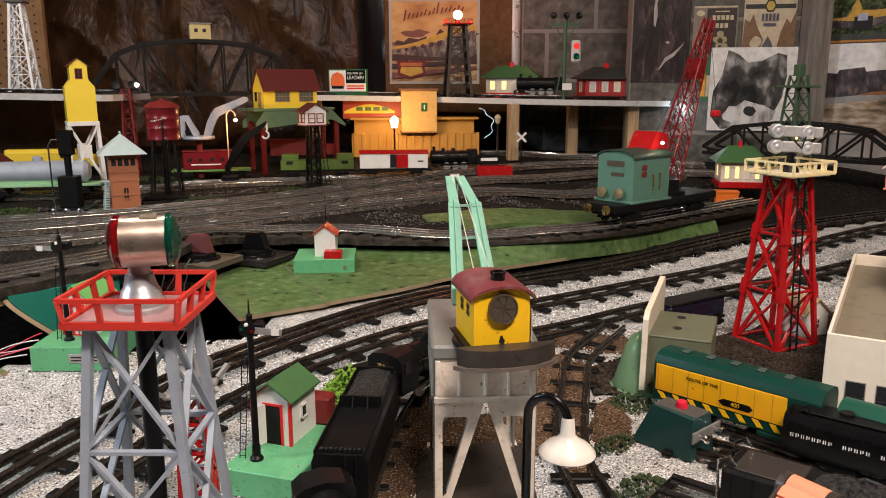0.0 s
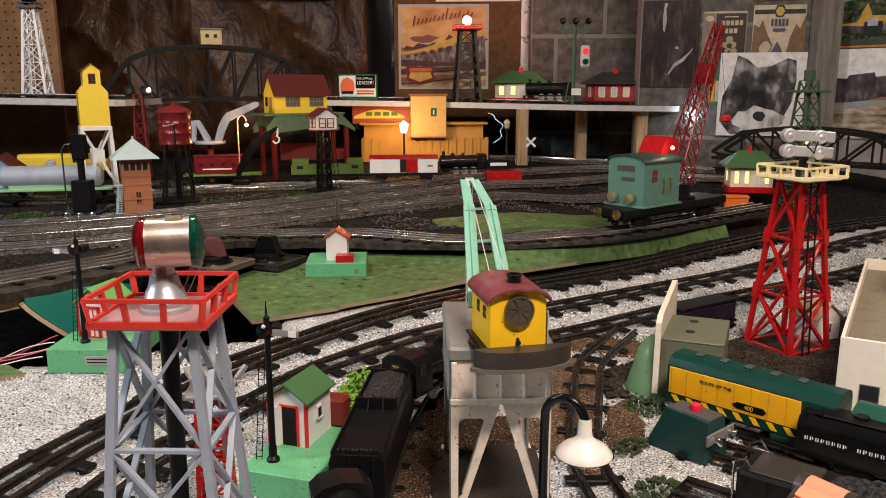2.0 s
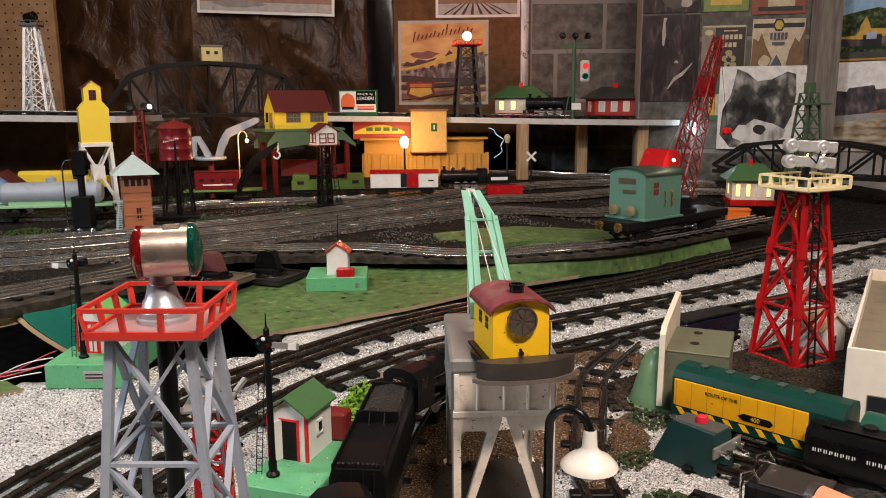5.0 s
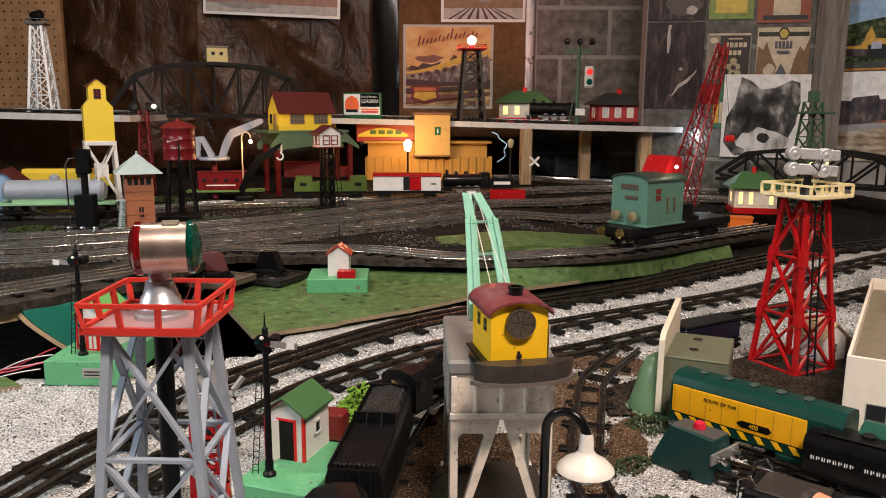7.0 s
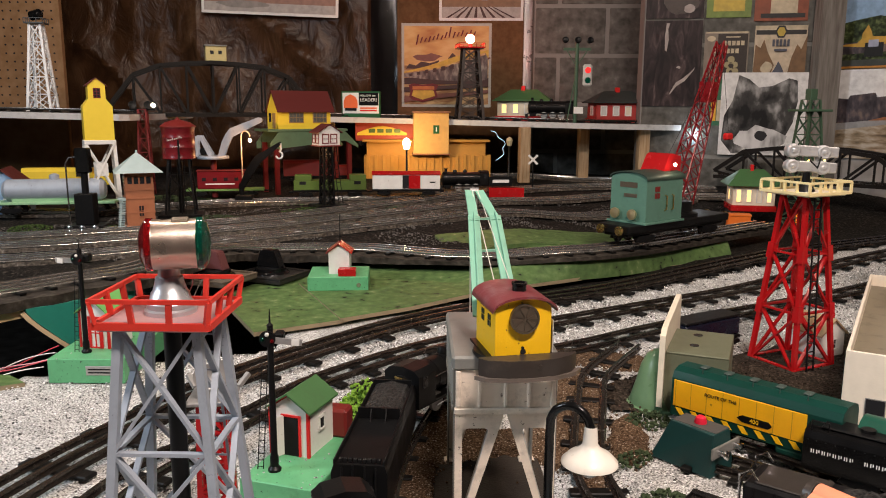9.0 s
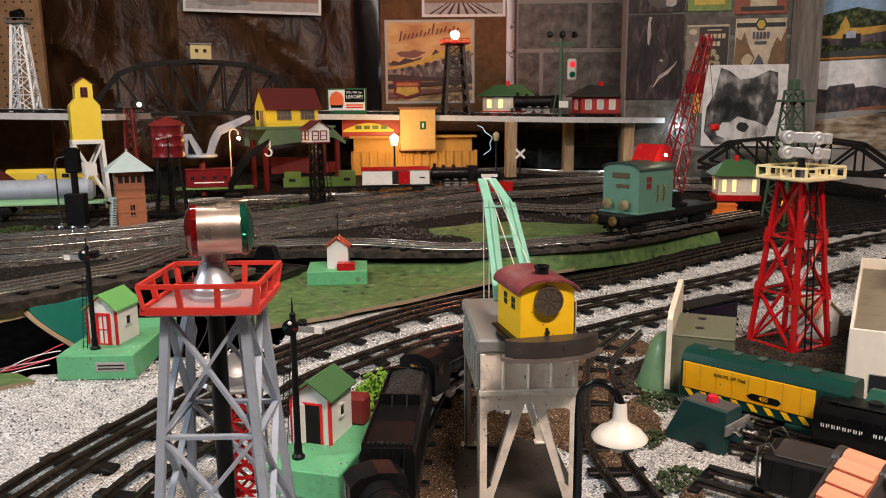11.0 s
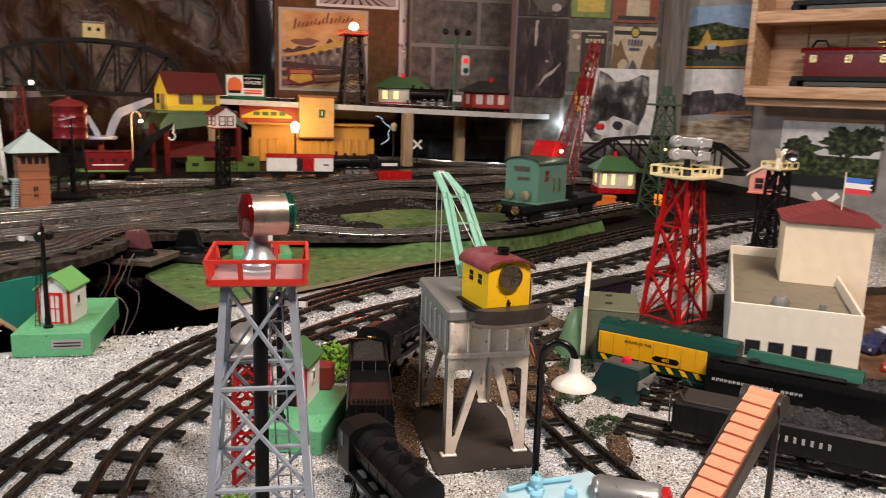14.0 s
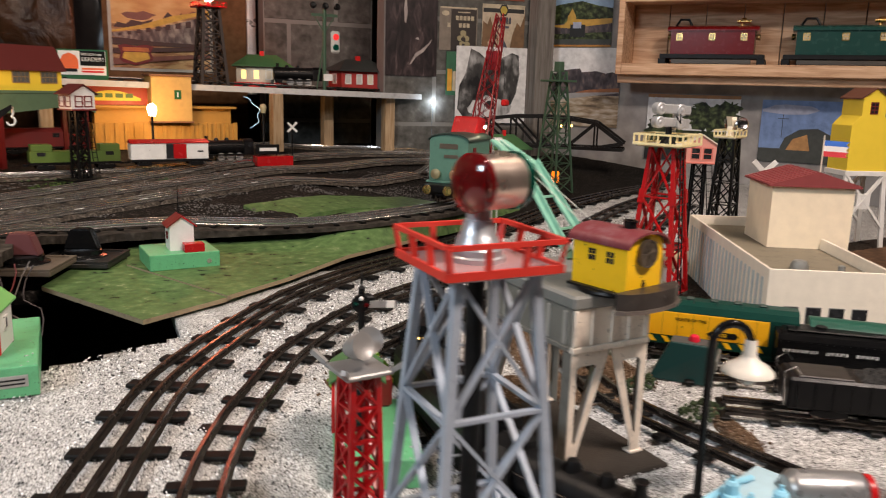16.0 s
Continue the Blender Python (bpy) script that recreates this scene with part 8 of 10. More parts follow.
def peacock_crane():
    """The old standard-gauge derrick: teal cab, brass wheels, black flatcar and tall red lattice boom."""
    m = pose(0.492, 1.856, 0.078, 0, 0, 41)
    t = thing("derrick_car", m, "old tinplate derrick car with teal cab and red boom", "toy crane", "rolling stock")
    l, w = 0.40, 0.090
    part("flatcar_frame", span(bmn(), (-l / 2, -w / 2, 0.030), (l / 2, w / 2, 0.048), 0.002), BLACK, t, smooth=False)
    part("frame_skirt", span(bmn(), (-l / 2 + 0.01, -w / 2 + 0.012, 0.022), (l / 2 - 0.01, w / 2 - 0.012, 0.030), 0.001), BLACK, t, smooth=False)
    for s in (-1, 1):
        truck(t, s * l * 0.32, 0, 0.055, 0.0145)
        for y in (-0.026, 0.026):
            b = lathe(bmn(), [(0.003, 0), (0.003, 0.008), (0.011, 0.010), (0.011, 0.013), (0, 0.014)], 16, pose(s * l / 2, y, 0.038, 0, s * 90, 0))
            part("buffer", b, BRASS, t, "brass buffer")
    # cab
    cw, cl, ch = 0.100, 0.135, 0.098
    x0 = -0.150
    z = 0.052
    arc = [(cw / 2 * 1.0 * math.cos(a), z + ch + 0.013 * math.sin(a)) for a in [math.pi * i / 10 for i in range(11)]]
    b = prism(bmn(), [(-cw / 2, z), (cw / 2, z)] + arc, x0, x0 + cl, "x")
    cab = part("cab", b, TEAL, t, "teal enamelled cab", smooth=False)
    arc2 = [(cw / 2 * 1.06 * math.cos(a), z + ch - 0.002 + 0.0165 * math.sin(a)) for a in [math.pi * i / 12 for i in range(13)]]
    arc3 = [(cw / 2 * 1.06 * math.cos(a), z + ch + 0.001 + 0.0165 * math.sin(a)) for a in [math.pi * i / 12 for i in range(12, -1, -1)]]
    part("cab_roof", prism(bmn(), arc2 + arc3, x0 - 0.004, x0 + cl + 0.004, "x"), mat("dark_green_roof", (0.03, 0.05, 0.04), 0.5, dirt=0.3), cab, "dark green curved roof")
    part("cab_sill", span(bmn(), (x0 - 0.006, -cw / 2 - 0.006, z - 0.004), (x0 + cl + 0.006, cw / 2 + 0.006, z + 0.001), 0.001), TEAL, cab, smooth=False)
    b = bmn()
    for a in (0, 1):
        span(b, (x0 + 0.030 + a * 0.010, -cw / 2 - 0.001, z + 0.054), (x0 + 0.038 + a * 0.010, -cw / 2 + 0.001, z + 0.066))
        span(b, (x0 + 0.030 + a * 0.010, -cw / 2 - 0.001, z + 0.069), (x0 + 0.038 + a * 0.010, -cw / 2 + 0.001, z + 0.081))
    part("red_window", b, DKRED, cab, "red cross-barred window", smooth=False)
    for x in (0.070, 0.095):
        b = tube(bmn(), [(x0 + x, -cw / 2, z + 0.025), (x0 + x, -cw / 2 - 0.005, z + 0.027), (x0 + x, -cw / 2 - 0.005, z + 0.058), (x0 + x, -cw / 2, z + 0.060)], 0.0016, 8)
        part("grab_rail", b, BRASS, cab, "brass grab rail")
    for y, r in ((0.028, 0.012), (-0.020, 0.012)):
        b = lathe(bmn(), [(0, 0), (0.004, 0), (0.004, 0.008), (r, 0.008), (r, 0.013), (r * 0.4, 0.014), (0, 0.0145)], 20, pose(x0 - 0.001, y, z + 0.018, 0, -90, 0))
        part("hand_wheel", b, mat("pale_brass_wheel", (0.55, 0.45, 0.26), 0.35, 0.8), cab, "pale brass winding wheel")
    for k, hh in ((0.078, 0.012), (0.056, 0.008)):
        part("plate", span(bmn(), (x0 - 0.0012, -0.024, z + k), (x0 + 0.001, 0.024 if k > 0.06 else 0.012, z + k + hh)), mat("tarnished_plate", (0.16, 0.13, 0.10), 0.4, 0.6), cab, smooth=False)
    # red boom and its slanting housing
    inv = m.inverted()
    foot = inv @ Vector((0.528, 1.905, 0.165))
    tip = inv @ Vector((0.650, 2.030, 0.548))
    b = bmn()
    prism(b, [(x0 + 0.075, z + 0.095), (x0 + cl + 0.016, z + 0.095), (x0 + cl + 0.016, z + 0.145), (x0 + cl - 0.02, z + 0.152), (x0 + 0.105, z + 0.148)], -0.030, 0.034, "y")
    part("winch_housing", b, RED, t, "red winch housing", smooth=False)
    part("boom_turntable", lathe(bmn(), [(0, 0.048), (0.038, 0.048), (0.038, 0.056), (0.024, 0.060), (0.024, 0.084), (0, 0.084)], 24, pose(0.062, 0, 0)), BLACK, t)
    ax = (tip - foot).normalized()
    sd = ax.cross(Vector((0, 0, 1))).normalized()
    up = sd.cross(ax)
    cor = [(-1, -1), (1, -1), (1, 1), (-1, 1)]

    def bp(k, f):
        s, u = cor[k % 4]
        w0 = 0.028 * (1 - f) + 0.010 * f
        return foot.lerp(tip, f) + sd * s * w0 + up * u * w0
    for k in range(4):
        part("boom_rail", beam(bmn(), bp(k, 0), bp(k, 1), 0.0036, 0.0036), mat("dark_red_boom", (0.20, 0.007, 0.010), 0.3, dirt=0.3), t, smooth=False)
    b = bmn()
    for k in range(4):
        for i in range(12):
            beam(b, bp(k, i / 12), bp(k + 1, (i + 1) / 12), 0.0024, 0.0016)
            beam(b, bp(k + 1, i / 12), bp(k, (i + 1) / 12), 0.0024, 0.0016)
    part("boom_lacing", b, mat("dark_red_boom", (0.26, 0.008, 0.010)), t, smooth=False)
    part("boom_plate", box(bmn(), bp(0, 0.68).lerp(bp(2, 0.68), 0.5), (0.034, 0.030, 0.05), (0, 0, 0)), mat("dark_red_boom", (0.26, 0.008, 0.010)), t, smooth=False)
    b = bmn()
    for k in (-1, 1):
        rod(b, tip + sd * 0.006 * k, Vector((x0 + cl + 0.01, 0.02 * k, z + 0.11)), 0.0007, n=5)
    rod(b, tip, Vector((tip.x + 0.05, tip.y - 0.004, tip.z - 0.22)), 0.0006, n=5)
    part("hoist_wire", b, BLACK, t)
    hk = Vector((tip.x + 0.05, tip.y - 0.004, tip.z - 0.235))
    part("hook_block", box(bmn(), hk, (0.03, 0.016, 0.018), None, 0.004), BRIGHT_RED, t, "red hook block")


peacock_crane()


def lit_station(x, y, z, w, d, h, rz, roofm, basem, label, lit=GLOWWIN, wallm=CREAM):
    """A low toy station with a wide hipped roof."""
    t = thing("toy_station", pose(x, y, z, 0, 0, rz), label, "toy building", "toy stations")
    part("base", span(bmn(), (-w * 0.54, -d * 0.56, 0), (w * 0.54, d * 0.56, h * 0.22), 0.001), basem, t, smooth=False)
    part("body", span(bmn(), (-w / 2, -d / 2, h * 0.22), (w / 2, d / 2, h), 0.001), wallm, t, smooth=False)
    e = 0.018
    b = bmn()
    lo = [(-w / 2 - e, -d / 2 - e, h), (w / 2 + e, -d / 2 - e, h), (w / 2 + e, d / 2 + e, h), (-w / 2 - e, d / 2 + e, h)]
    hi = [(-w * 0.28, 0, h * 1.55), (w * 0.28, 0, h * 1.55)]
    v = [b.verts.new(p) for p in lo + hi]
    lower = [b.verts.new((p[0], p[1], p[2] - 0.003)) for p in lo]
    b.faces.new(lower[::-1])
    for i in range(4):
        b.faces.new((lower[i], lower[(i + 1) % 4], v[(i + 1) % 4], v[i]))
    b.faces.new((v[0], v[1], v[5], v[4]))
    b.faces.new((v[1], v[2], v[5]))
    b.faces.new((v[2], v[3], v[4], v[5]))
    b.faces.new((v[3], v[0], v[4]))
    bmesh.ops.recalc_face_normals(b, faces=b.faces)
    part("roof", b, roofm, t, smooth=False)
    part("chimney", span(bmn(), (-w * 0.05, -0.008, h * 1.45), (w * 0.03, 0.008, h * 1.72), 0.001), BRIGHT_RED, t, smooth=False)
    n = 4
    for i in range(n):
        u = (-0.36 + 0.72 * i / (n - 1)) * w
        frame_and_pane(t, "front", u, h * 0.34, w * 0.13, h * 0.5, w, d, WHITE, lit if i != 2 else CREAM, False)
    frame_and_pane(t, "left", 0, h * 0.34, d * 0.3, h * 0.5, w, d, WHITE, lit, False)
    return t


lit_station(0.225, 3.14, zd(0.22), 0.19, 0.12, 0.078, -12, ROOFGREEN, BRIGHT_RED, "cream toy station with green roof and lit windows")
lit_station(0.580, 3.06, zd(0.58), 0.20, 0.11, 0.078, 10, mat("grey_black_roof", (0.035, 0.04, 0.038), 0.6), mat("dull_red_base", (0.32, 0.035, 0.03), 0.5), "red toy station with dark roof and white arches", mat("grey_white_arch", (0.55, 0.53, 0.5), 0.6), mat("dull_red_wall", (0.40, 0.045, 0.04), 0.5, dirt=0.2))
steam_loco(pose(0.315, 2.975, zd(0.3) + 0.011, 0, 0, 172), "black steam locomotive on the raised shelf", 0.19, 0.023)
lit_station(0.880, 2.40, gz(0.93, 2.4) + 0.034, 0.122, 0.105, 0.080, -8, ROOFGREEN, RED, "cream wayside station with green roof, brightly lit", mat("bright_lit_window", (1.0, 0.62, 0.20), 0.6, emit=1.1, bump=0))


def signal_gantry():
    t = thing("signal_mast", pose(0.397, 2.890, zd(0.4), 0, 0, 5), "green signal mast with lamp cluster and traffic light", "signal")
    part("post", rod(bmn(), (0, 0, 0), (0, 0, 0.295), 0.007, n=12), mat("dark_green_mast", (0.05, 0.10, 0.06), 0.5), t)
    b = bmn()
    beam(b, (-0.05, 0, 0.262), (0.05, 0, 0.262), 0.004, 0.010)
    beam(b, (-0.04, 0, 0.262), (0, 0, 0.20), 0.003, 0.003)
    beam(b, (0.04, 0, 0.262), (0, 0, 0.20), 0.003, 0.003)
    beam(b, (-0.03, 0, 0.0), (-0.004, 0, 0.16), 0.004, 0.004)
    part("bracket", b, mat("dark_green_mast", (0.016, 0.034, 0.022), 0.5), t, smooth=False)
    for x in (-0.045, 0.0, 0.045):
        part("spot_lamp", lathe(bmn(), [(0, -0.012), (0.008, -0.010), (0.012, 0.006), (0.010, 0.008), (0, 0.004)], 14, pose(x, -0.008, 0.292, 75, 0, 10 * x / 0.045)), BLACK, t)
    hd = part("signal_head", box(bmn(), (0.040, -0.004, 0.170), (0.034, 0.014, 0.078), None, 0.006), mat("grey_white_arch", (0.55, 0.53, 0.5)), t, "pale twin-lamp signal head")
    for dz, mm, lab in ((0.018, GLOWRED, "glowing red lamp"), (-0.018, GREENLENS, "dark green lamp")):
        b = rod(bmn(), (0.040, -0.0125, 0.170 + dz), (0.040, -0.010, 0.170 + dz), 0.011, n=18)
        part("lamp", b, mm, hd, lab)
    part("sign_plate", box(bmn(), (0.010, -0.010, 0.045), (0.034, 0.002, 0.024)), PAPER, t, smooth=False)


signal_gantry()


def billboard():
    t = thing("billboard", pose(-0.40, 2.96, zd(-0.4) - 0.012, 0, 0, -14), "white billboard with orange engine and red writing", "billboard")
    part("frame", span(bmn(), (-0.078, -0.004, 0.0), (0.078, 0.004, 0.108), 0.001), mat("dark_green_frame", (0.015, 0.10, 0.03)), t, smooth=False)
    f = part("sheet", span(bmn(), (-0.073, -0.0052, 0.026), (0.073, -0.003, 0.103)), PAPER, t, smooth=False)
    OR = mat("poster_orange", (0.75, 0.14, 0.04), 0.6)
    part("printed_engine", prism(bmn(), [(-0.068, 0.045), (-0.012, 0.045), (-0.012, 0.072), (-0.020, 0.088), (-0.040, 0.097), (-0.060, 0.088), (-0.068, 0.070)], -0.0066, -0.004, "y"), OR, f, smooth=False)
    part("printed_wheels", span(bmn(), (-0.064, -0.0068, 0.036), (-0.016, -0.004, 0.046)), BLACK, f, smooth=False)
    part("dark_panel", span(bmn(), (-0.006, -0.0064, 0.056), (0.072, -0.0045, 0.103)), BLACKPL, f, smooth=False)
    text_on(f, "FOLLOW the", Matrix.Translation((0.030, -0.0072, 0.092)) @ pose(0, 0, 0, 90, 0, 0), 0.011, PAPER)
    text_on(f, "LEADER!", Matrix.Translation((0.033, -0.0072, 0.076)) @ pose(0, 0, 0, 90, 0, 0), 0.018, PAPER)
    for k in range(2):
        part("printed_bar", span(bmn(), (-0.002, -0.0062, 0.034 + k * 0.009), (0.066, -0.004, 0.040 + k * 0.009)), OR if k else BRIGHT_RED, f, smooth=False)


billboard()

# ---------------------------------------------------------------- pictures on the walls


def poster(name, m, w, h, base, shapes, label, border=None, category="poster"):
    """A flat sheet, its lower left corner at the pose m, with printed shapes: (outline of (u, v), material)."""
    t = thing(name, m, label, category, "wall pictures")
    if border is not None:
        part("border", span(bmn(), (-0.012, -0.001, -0.012), (w + 0.012, 0.001, h + 0.012)), border, t, smooth=False)
    part("sheet", span(bmn(), (0, -0.003, 0), (w, -0.001, h)), base, t, smooth=False)
    for i, (pts, mm) in enumerate(shapes):
        d = -0.0036 - 0.0005 * i
        part("printed_shape", prism(bmn(), [(u * w, v * h) for u, v in pts], d, d + 0.0012, "y"), mm, t, smooth=False)
    return t


def rect(a, b, c, d):
    return [(a, b), (c, b), (c, d), (a, d)]


def blob(cx, cy, rx, ry, n=14, seed=0, rough=0.15):
    rng = random.Random(seed)
    return [(cx + rx * (1 + rough * rng.uniform(-1, 1)) * math.cos(2 * math.pi * i / n), cy + ry * (1 + rough * rng.uniform(-1, 1)) * math.sin(2 * math.pi * i / n)) for i in range(n)]


def ink(name, rgb):
    return mat("ink_" + name, rgb, 0.5, var=0.42, scale=38, bump=0.02, dirt=0.55, dirt_rgb=[c * 0.42 for c in rgb])


def train_poster():
    I = {k: ink(k, v) for k, v in dict(rock=(0.20, 0.07, 0.05), dark=(0.06, 0.022, 0.018), maroon=(0.16, 0.012, 0.012), gold=(0.60, 0.36, 0.05), orange=(0.52, 0.15, 0.04)).items()}
    I["sky"] = ramp_mat("painted_dusk_sky", [(0.30, (0.46, 0.17, 0.06)), (0.48, (0.66, 0.36, 0.13)), (0.66, (0.78, 0.52, 0.24))], 9, 5, 0.5, 0.02, 0.001, stretch=(0.7, 1, 1.6))
    I["sand"] = ramp_mat("painted_sand", [(0.30, (0.16, 0.07, 0.035)), (0.46, (0.40, 0.20, 0.09)), (0.62, (0.64, 0.42, 0.20))], 22, 7, 0.5, 0.02, 0.001, stretch=(0.6, 1, 1.8), warp=0.8)
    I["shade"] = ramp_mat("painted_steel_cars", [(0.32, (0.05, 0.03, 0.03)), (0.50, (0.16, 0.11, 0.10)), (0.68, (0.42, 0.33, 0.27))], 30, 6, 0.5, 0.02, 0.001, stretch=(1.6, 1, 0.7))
    sh = [(rect(0, 0.50, 1, 1), I["sky"]), (blob(0.28, 0.60, 0.17, 0.05, seed=1, rough=0.3), I["rock"]), ([(0.02, 0.46), (0.06, 0.52), (0.14, 0.50), (0.20, 0.55), (0.31, 0.53), (0.42, 0.57), (0.38, 0.50), (0.2, 0.46)], I["dark"]), (blob(0.86, 0.60, 0.13, 0.08, seed=2, rough=0.35), I["rock"]),
          ([(0.5, 0.56), (0.57, 0.66), (0.64, 0.60), (0.72, 0.66), (0.70, 0.58), (0.6, 0.54)], I["dark"]), ([(0.88, 0.44), (0.90, 0.62), (0.94, 0.55), (0.99, 0.60), (0.99, 0.40)], I["dark"]),
          ([(0.0, 0.42), (0.30, 0.50), (0.62, 0.62), (1.0, 0.70), (1.0, 0.60), (0.62, 0.53), (0.3, 0.44), (0.0, 0.38)], I["gold"]),
          (rect(0.0, 0.26, 1, 0.34), I["dark"])]
    sh.append(([(0.0, 0.40), (0.42, 0.47), (0.96, 0.66), (0.99, 0.60), (0.99, 0.33), (0.90, 0.30), (0.42, 0.31), (0.0, 0.35)], I["shade"]))
    sh.append(([(0.0, 0.405), (0.42, 0.475), (0.96, 0.665), (0.96, 0.635), (0.42, 0.455), (0.0, 0.395)], I["sand"]))
    for i in range(9):
        u = 0.06 + i * 0.09 + 0.004 * i * i * 0.3
        k = 0.36 + 0.018 * i
        sh.append(([(u, k), (u + 0.035 + 0.003 * i, k + 0.006), (u + 0.035 + 0.003 * i, k + 0.04 + 0.006 * i), (u, k + 0.032 + 0.005 * i)], I["dark"]))
    sh += [([(0.0, 0.22), (1.0, 0.27), (1.0, 0.23), (0.0, 0.16)], I["dark"]), ([(0.0, 0.10), (1.0, 0.19), (1.0, 0.15), (0.0, 0.03)], I["rock"])]
    sh += [([(0.06, 0.10), (0.10, 0.06), (0.22, 0.03), (0.34, 0.06), (0.40, 0.10), (0.38, 0.18), (0.41, 0.25), (0.34, 0.27), (0.22, 0.25), (0.12, 0.27), (0.05, 0.25), (0.08, 0.18)], I["maroon"]),
           ([(0.09, 0.11), (0.22, 0.06), (0.37, 0.11), (0.35, 0.18), (0.11, 0.18)], I["gold"]), (rect(0.10, 0.19, 0.36, 0.235), I["orange"])]
    for i in range(15):
        u = 0.14 + i * 0.048
        v = 0.76 + 0.10 * math.sin(i / 14 * 1.6) + (0.012 if i % 3 else 0)
        tall = 0.13 if i in (0, 8) else (0.075 if i % 2 else 0.055)
        sh.append(([(u, v), (u + 0.016, v), (u + 0.040, v + tall), (u + 0.022, v + tall)], I["maroon"]))
    poster("poster", pose(-0.287, 3.561, 0.396), 0.378, 0.343, I["sand"], sh, "framed vintage railway poster with orange desert train", mat("aged_paper", (0.46, 0.43, 0.38), 0.7))


train_poster()
gre = ink("photo_grey", (0.25, 0.22, 0.20))
poster("poster", pose(-0.119, 3.561, 0.774), 0.348, 0.26, ink("photo_brown", (0.22, 0.12, 0.06)), [(rect(0, 0, 1, 0.18), ink("rail_grey", (0.4, 0.36, 0.33))), (blob(0.5, 0.6, 0.3, 0.3, seed=4), gre)] + [([(0.05 + i * 0.12, 0), (0.09 + i * 0.12, 0), (0.30 + i * 0.05, 0.18), (0.28 + i * 0.05, 0.18)], ink("dark", (0.10, 0.04, 0.03))) for i in range(8)], "brown railway photograph with pale border", PAPER)
poster("poster", pose(-1.13, 3.40, 0.790, 0, 2, 3), 0.56, 0.30, ink("photo_rose", (0.28, 0.15, 0.11)), [(rect(0, 0, 1, 0.12), ink("rail_grey", (0.4, 0.36, 0.33))), (blob(0.3, 0.1, 0.2, 0.05, seed=9), gre)], "wide photograph with white border on the tarpaulin", PAPER)

PW = -9.7  # the partition's turn


def on_partition(x, z, out=0.0):
    k = 0.976
    x, z = 0.027 + (x - 0.027) * k, 0.387 + (z - 0.387) * k
    return pose(x, 2.947 + (x - 0.645) * (-0.117 / 0.693) - 0.004 - out, z, 0, 0, PW) @ Matrix.Scale(k, 4)


SMOKY = ramp_mat("smoky_print", [(0.34, (0.010, 0.006, 0.007)), (0.55, (0.030, 0.019, 0.020)), (0.68, (0.075, 0.05, 0.05)), (0.82, (0.22, 0.17, 0.16))], 16, 8, 0.5, 0.02, 0.001, stretch=(2.2, 1, 0.7), warp=1.2)
poster("poster", on_partition(0.664, 0.392), 0.206, 0.312, SMOKY, [([(0.47, 0.14), (0.50, 0.15), (0.60, 0.24), (0.74, 0.30), (0.88, 0.42), (0.90, 0.46), (0.84, 0.41), (0.70, 0.33), (0.58, 0.28)], ink("pale_streak", (0.34, 0.29, 0.27))), ([(0.36, 0.66), (0.39, 0.64), (0.42, 0.78), (0.40, 0.90), (0.43, 0.97), (0.37, 0.97), (0.35, 0.82)], ink("pale_streak", (0.34, 0.29, 0.27))), (blob(0.62, 0.46, 0.03, 0.015, seed=51, rough=0.4), ink("pale_streak", (0.34, 0.29, 0.27)))], "dark smoky poster with pale streaks")
poster("poster", on_partition(0.664, 0.712), 0.206, 0.28, SMOKY, [(blob(0.6, 0.2, 0.3, 0.15, seed=6), ink("smoky_brown", (0.06, 0.045, 0.04))), (blob(0.75, 0.12, 0.10, 0.06, seed=7), ink("pale_streak", (0.28, 0.24, 0.22)))], "dark smoky poster with grey patches")
OLV, KHA, BGE = ink("olive_print", (0.12, 0.12, 0.045)), ink("khaki_print", (0.32, 0.27, 0.15)), ink("beige_print", (0.48, 0.40, 0.28))
DKB = ink("brown_black_print", (0.030, 0.022, 0.018))
GRB = ink("grey_brown_print", (0.20, 0.165, 0.13))
poster("poster", on_partition(0.876, 0.497), 0.155, 0.165, GRB, [(rect(0.30, 0.0, 0.97, 0.95), DKB), (rect(0.02, 0.965, 0.97, 1.0), BGE), (blob(0.15, 0.85, 0.10, 0.06, seed=8, rough=0.05), BGE), (rect(0.48, 0.87, 0.8, 0.895), BGE)]
       + [(rect(a, 0.70, a + 0.075, 0.80), BGE) for a in (0.42, 0.52, 0.62, 0.72, 0.82)] + [(rect(a, 0.53, a + 0.075, 0.63), BGE) for a in (0.20, 0.50, 0.60, 0.70)]
       + [(blob(u, v, 0.085, 0.075, 10, seed=8), KHA) for u, v in ((0.62, 0.40), (0.54, 0.28), (0.70, 0.28), (0.60, 0.15), (0.72, 0.14))] + [(blob(0.62, 0.26, 0.06, 0.05, seed=10), DKB), (blob(0.62, 0.13, 0.035, 0.03, seed=11), DKB)], "dark brown beer poster with pale rings and lettering bars")
TAN, NUT, BLK = ink("tan_print", (0.50, 0.41, 0.30)), ink("nut_brown_print", (0.17, 0.095, 0.045)), ink("near_black", (0.02, 0.02, 0.02))
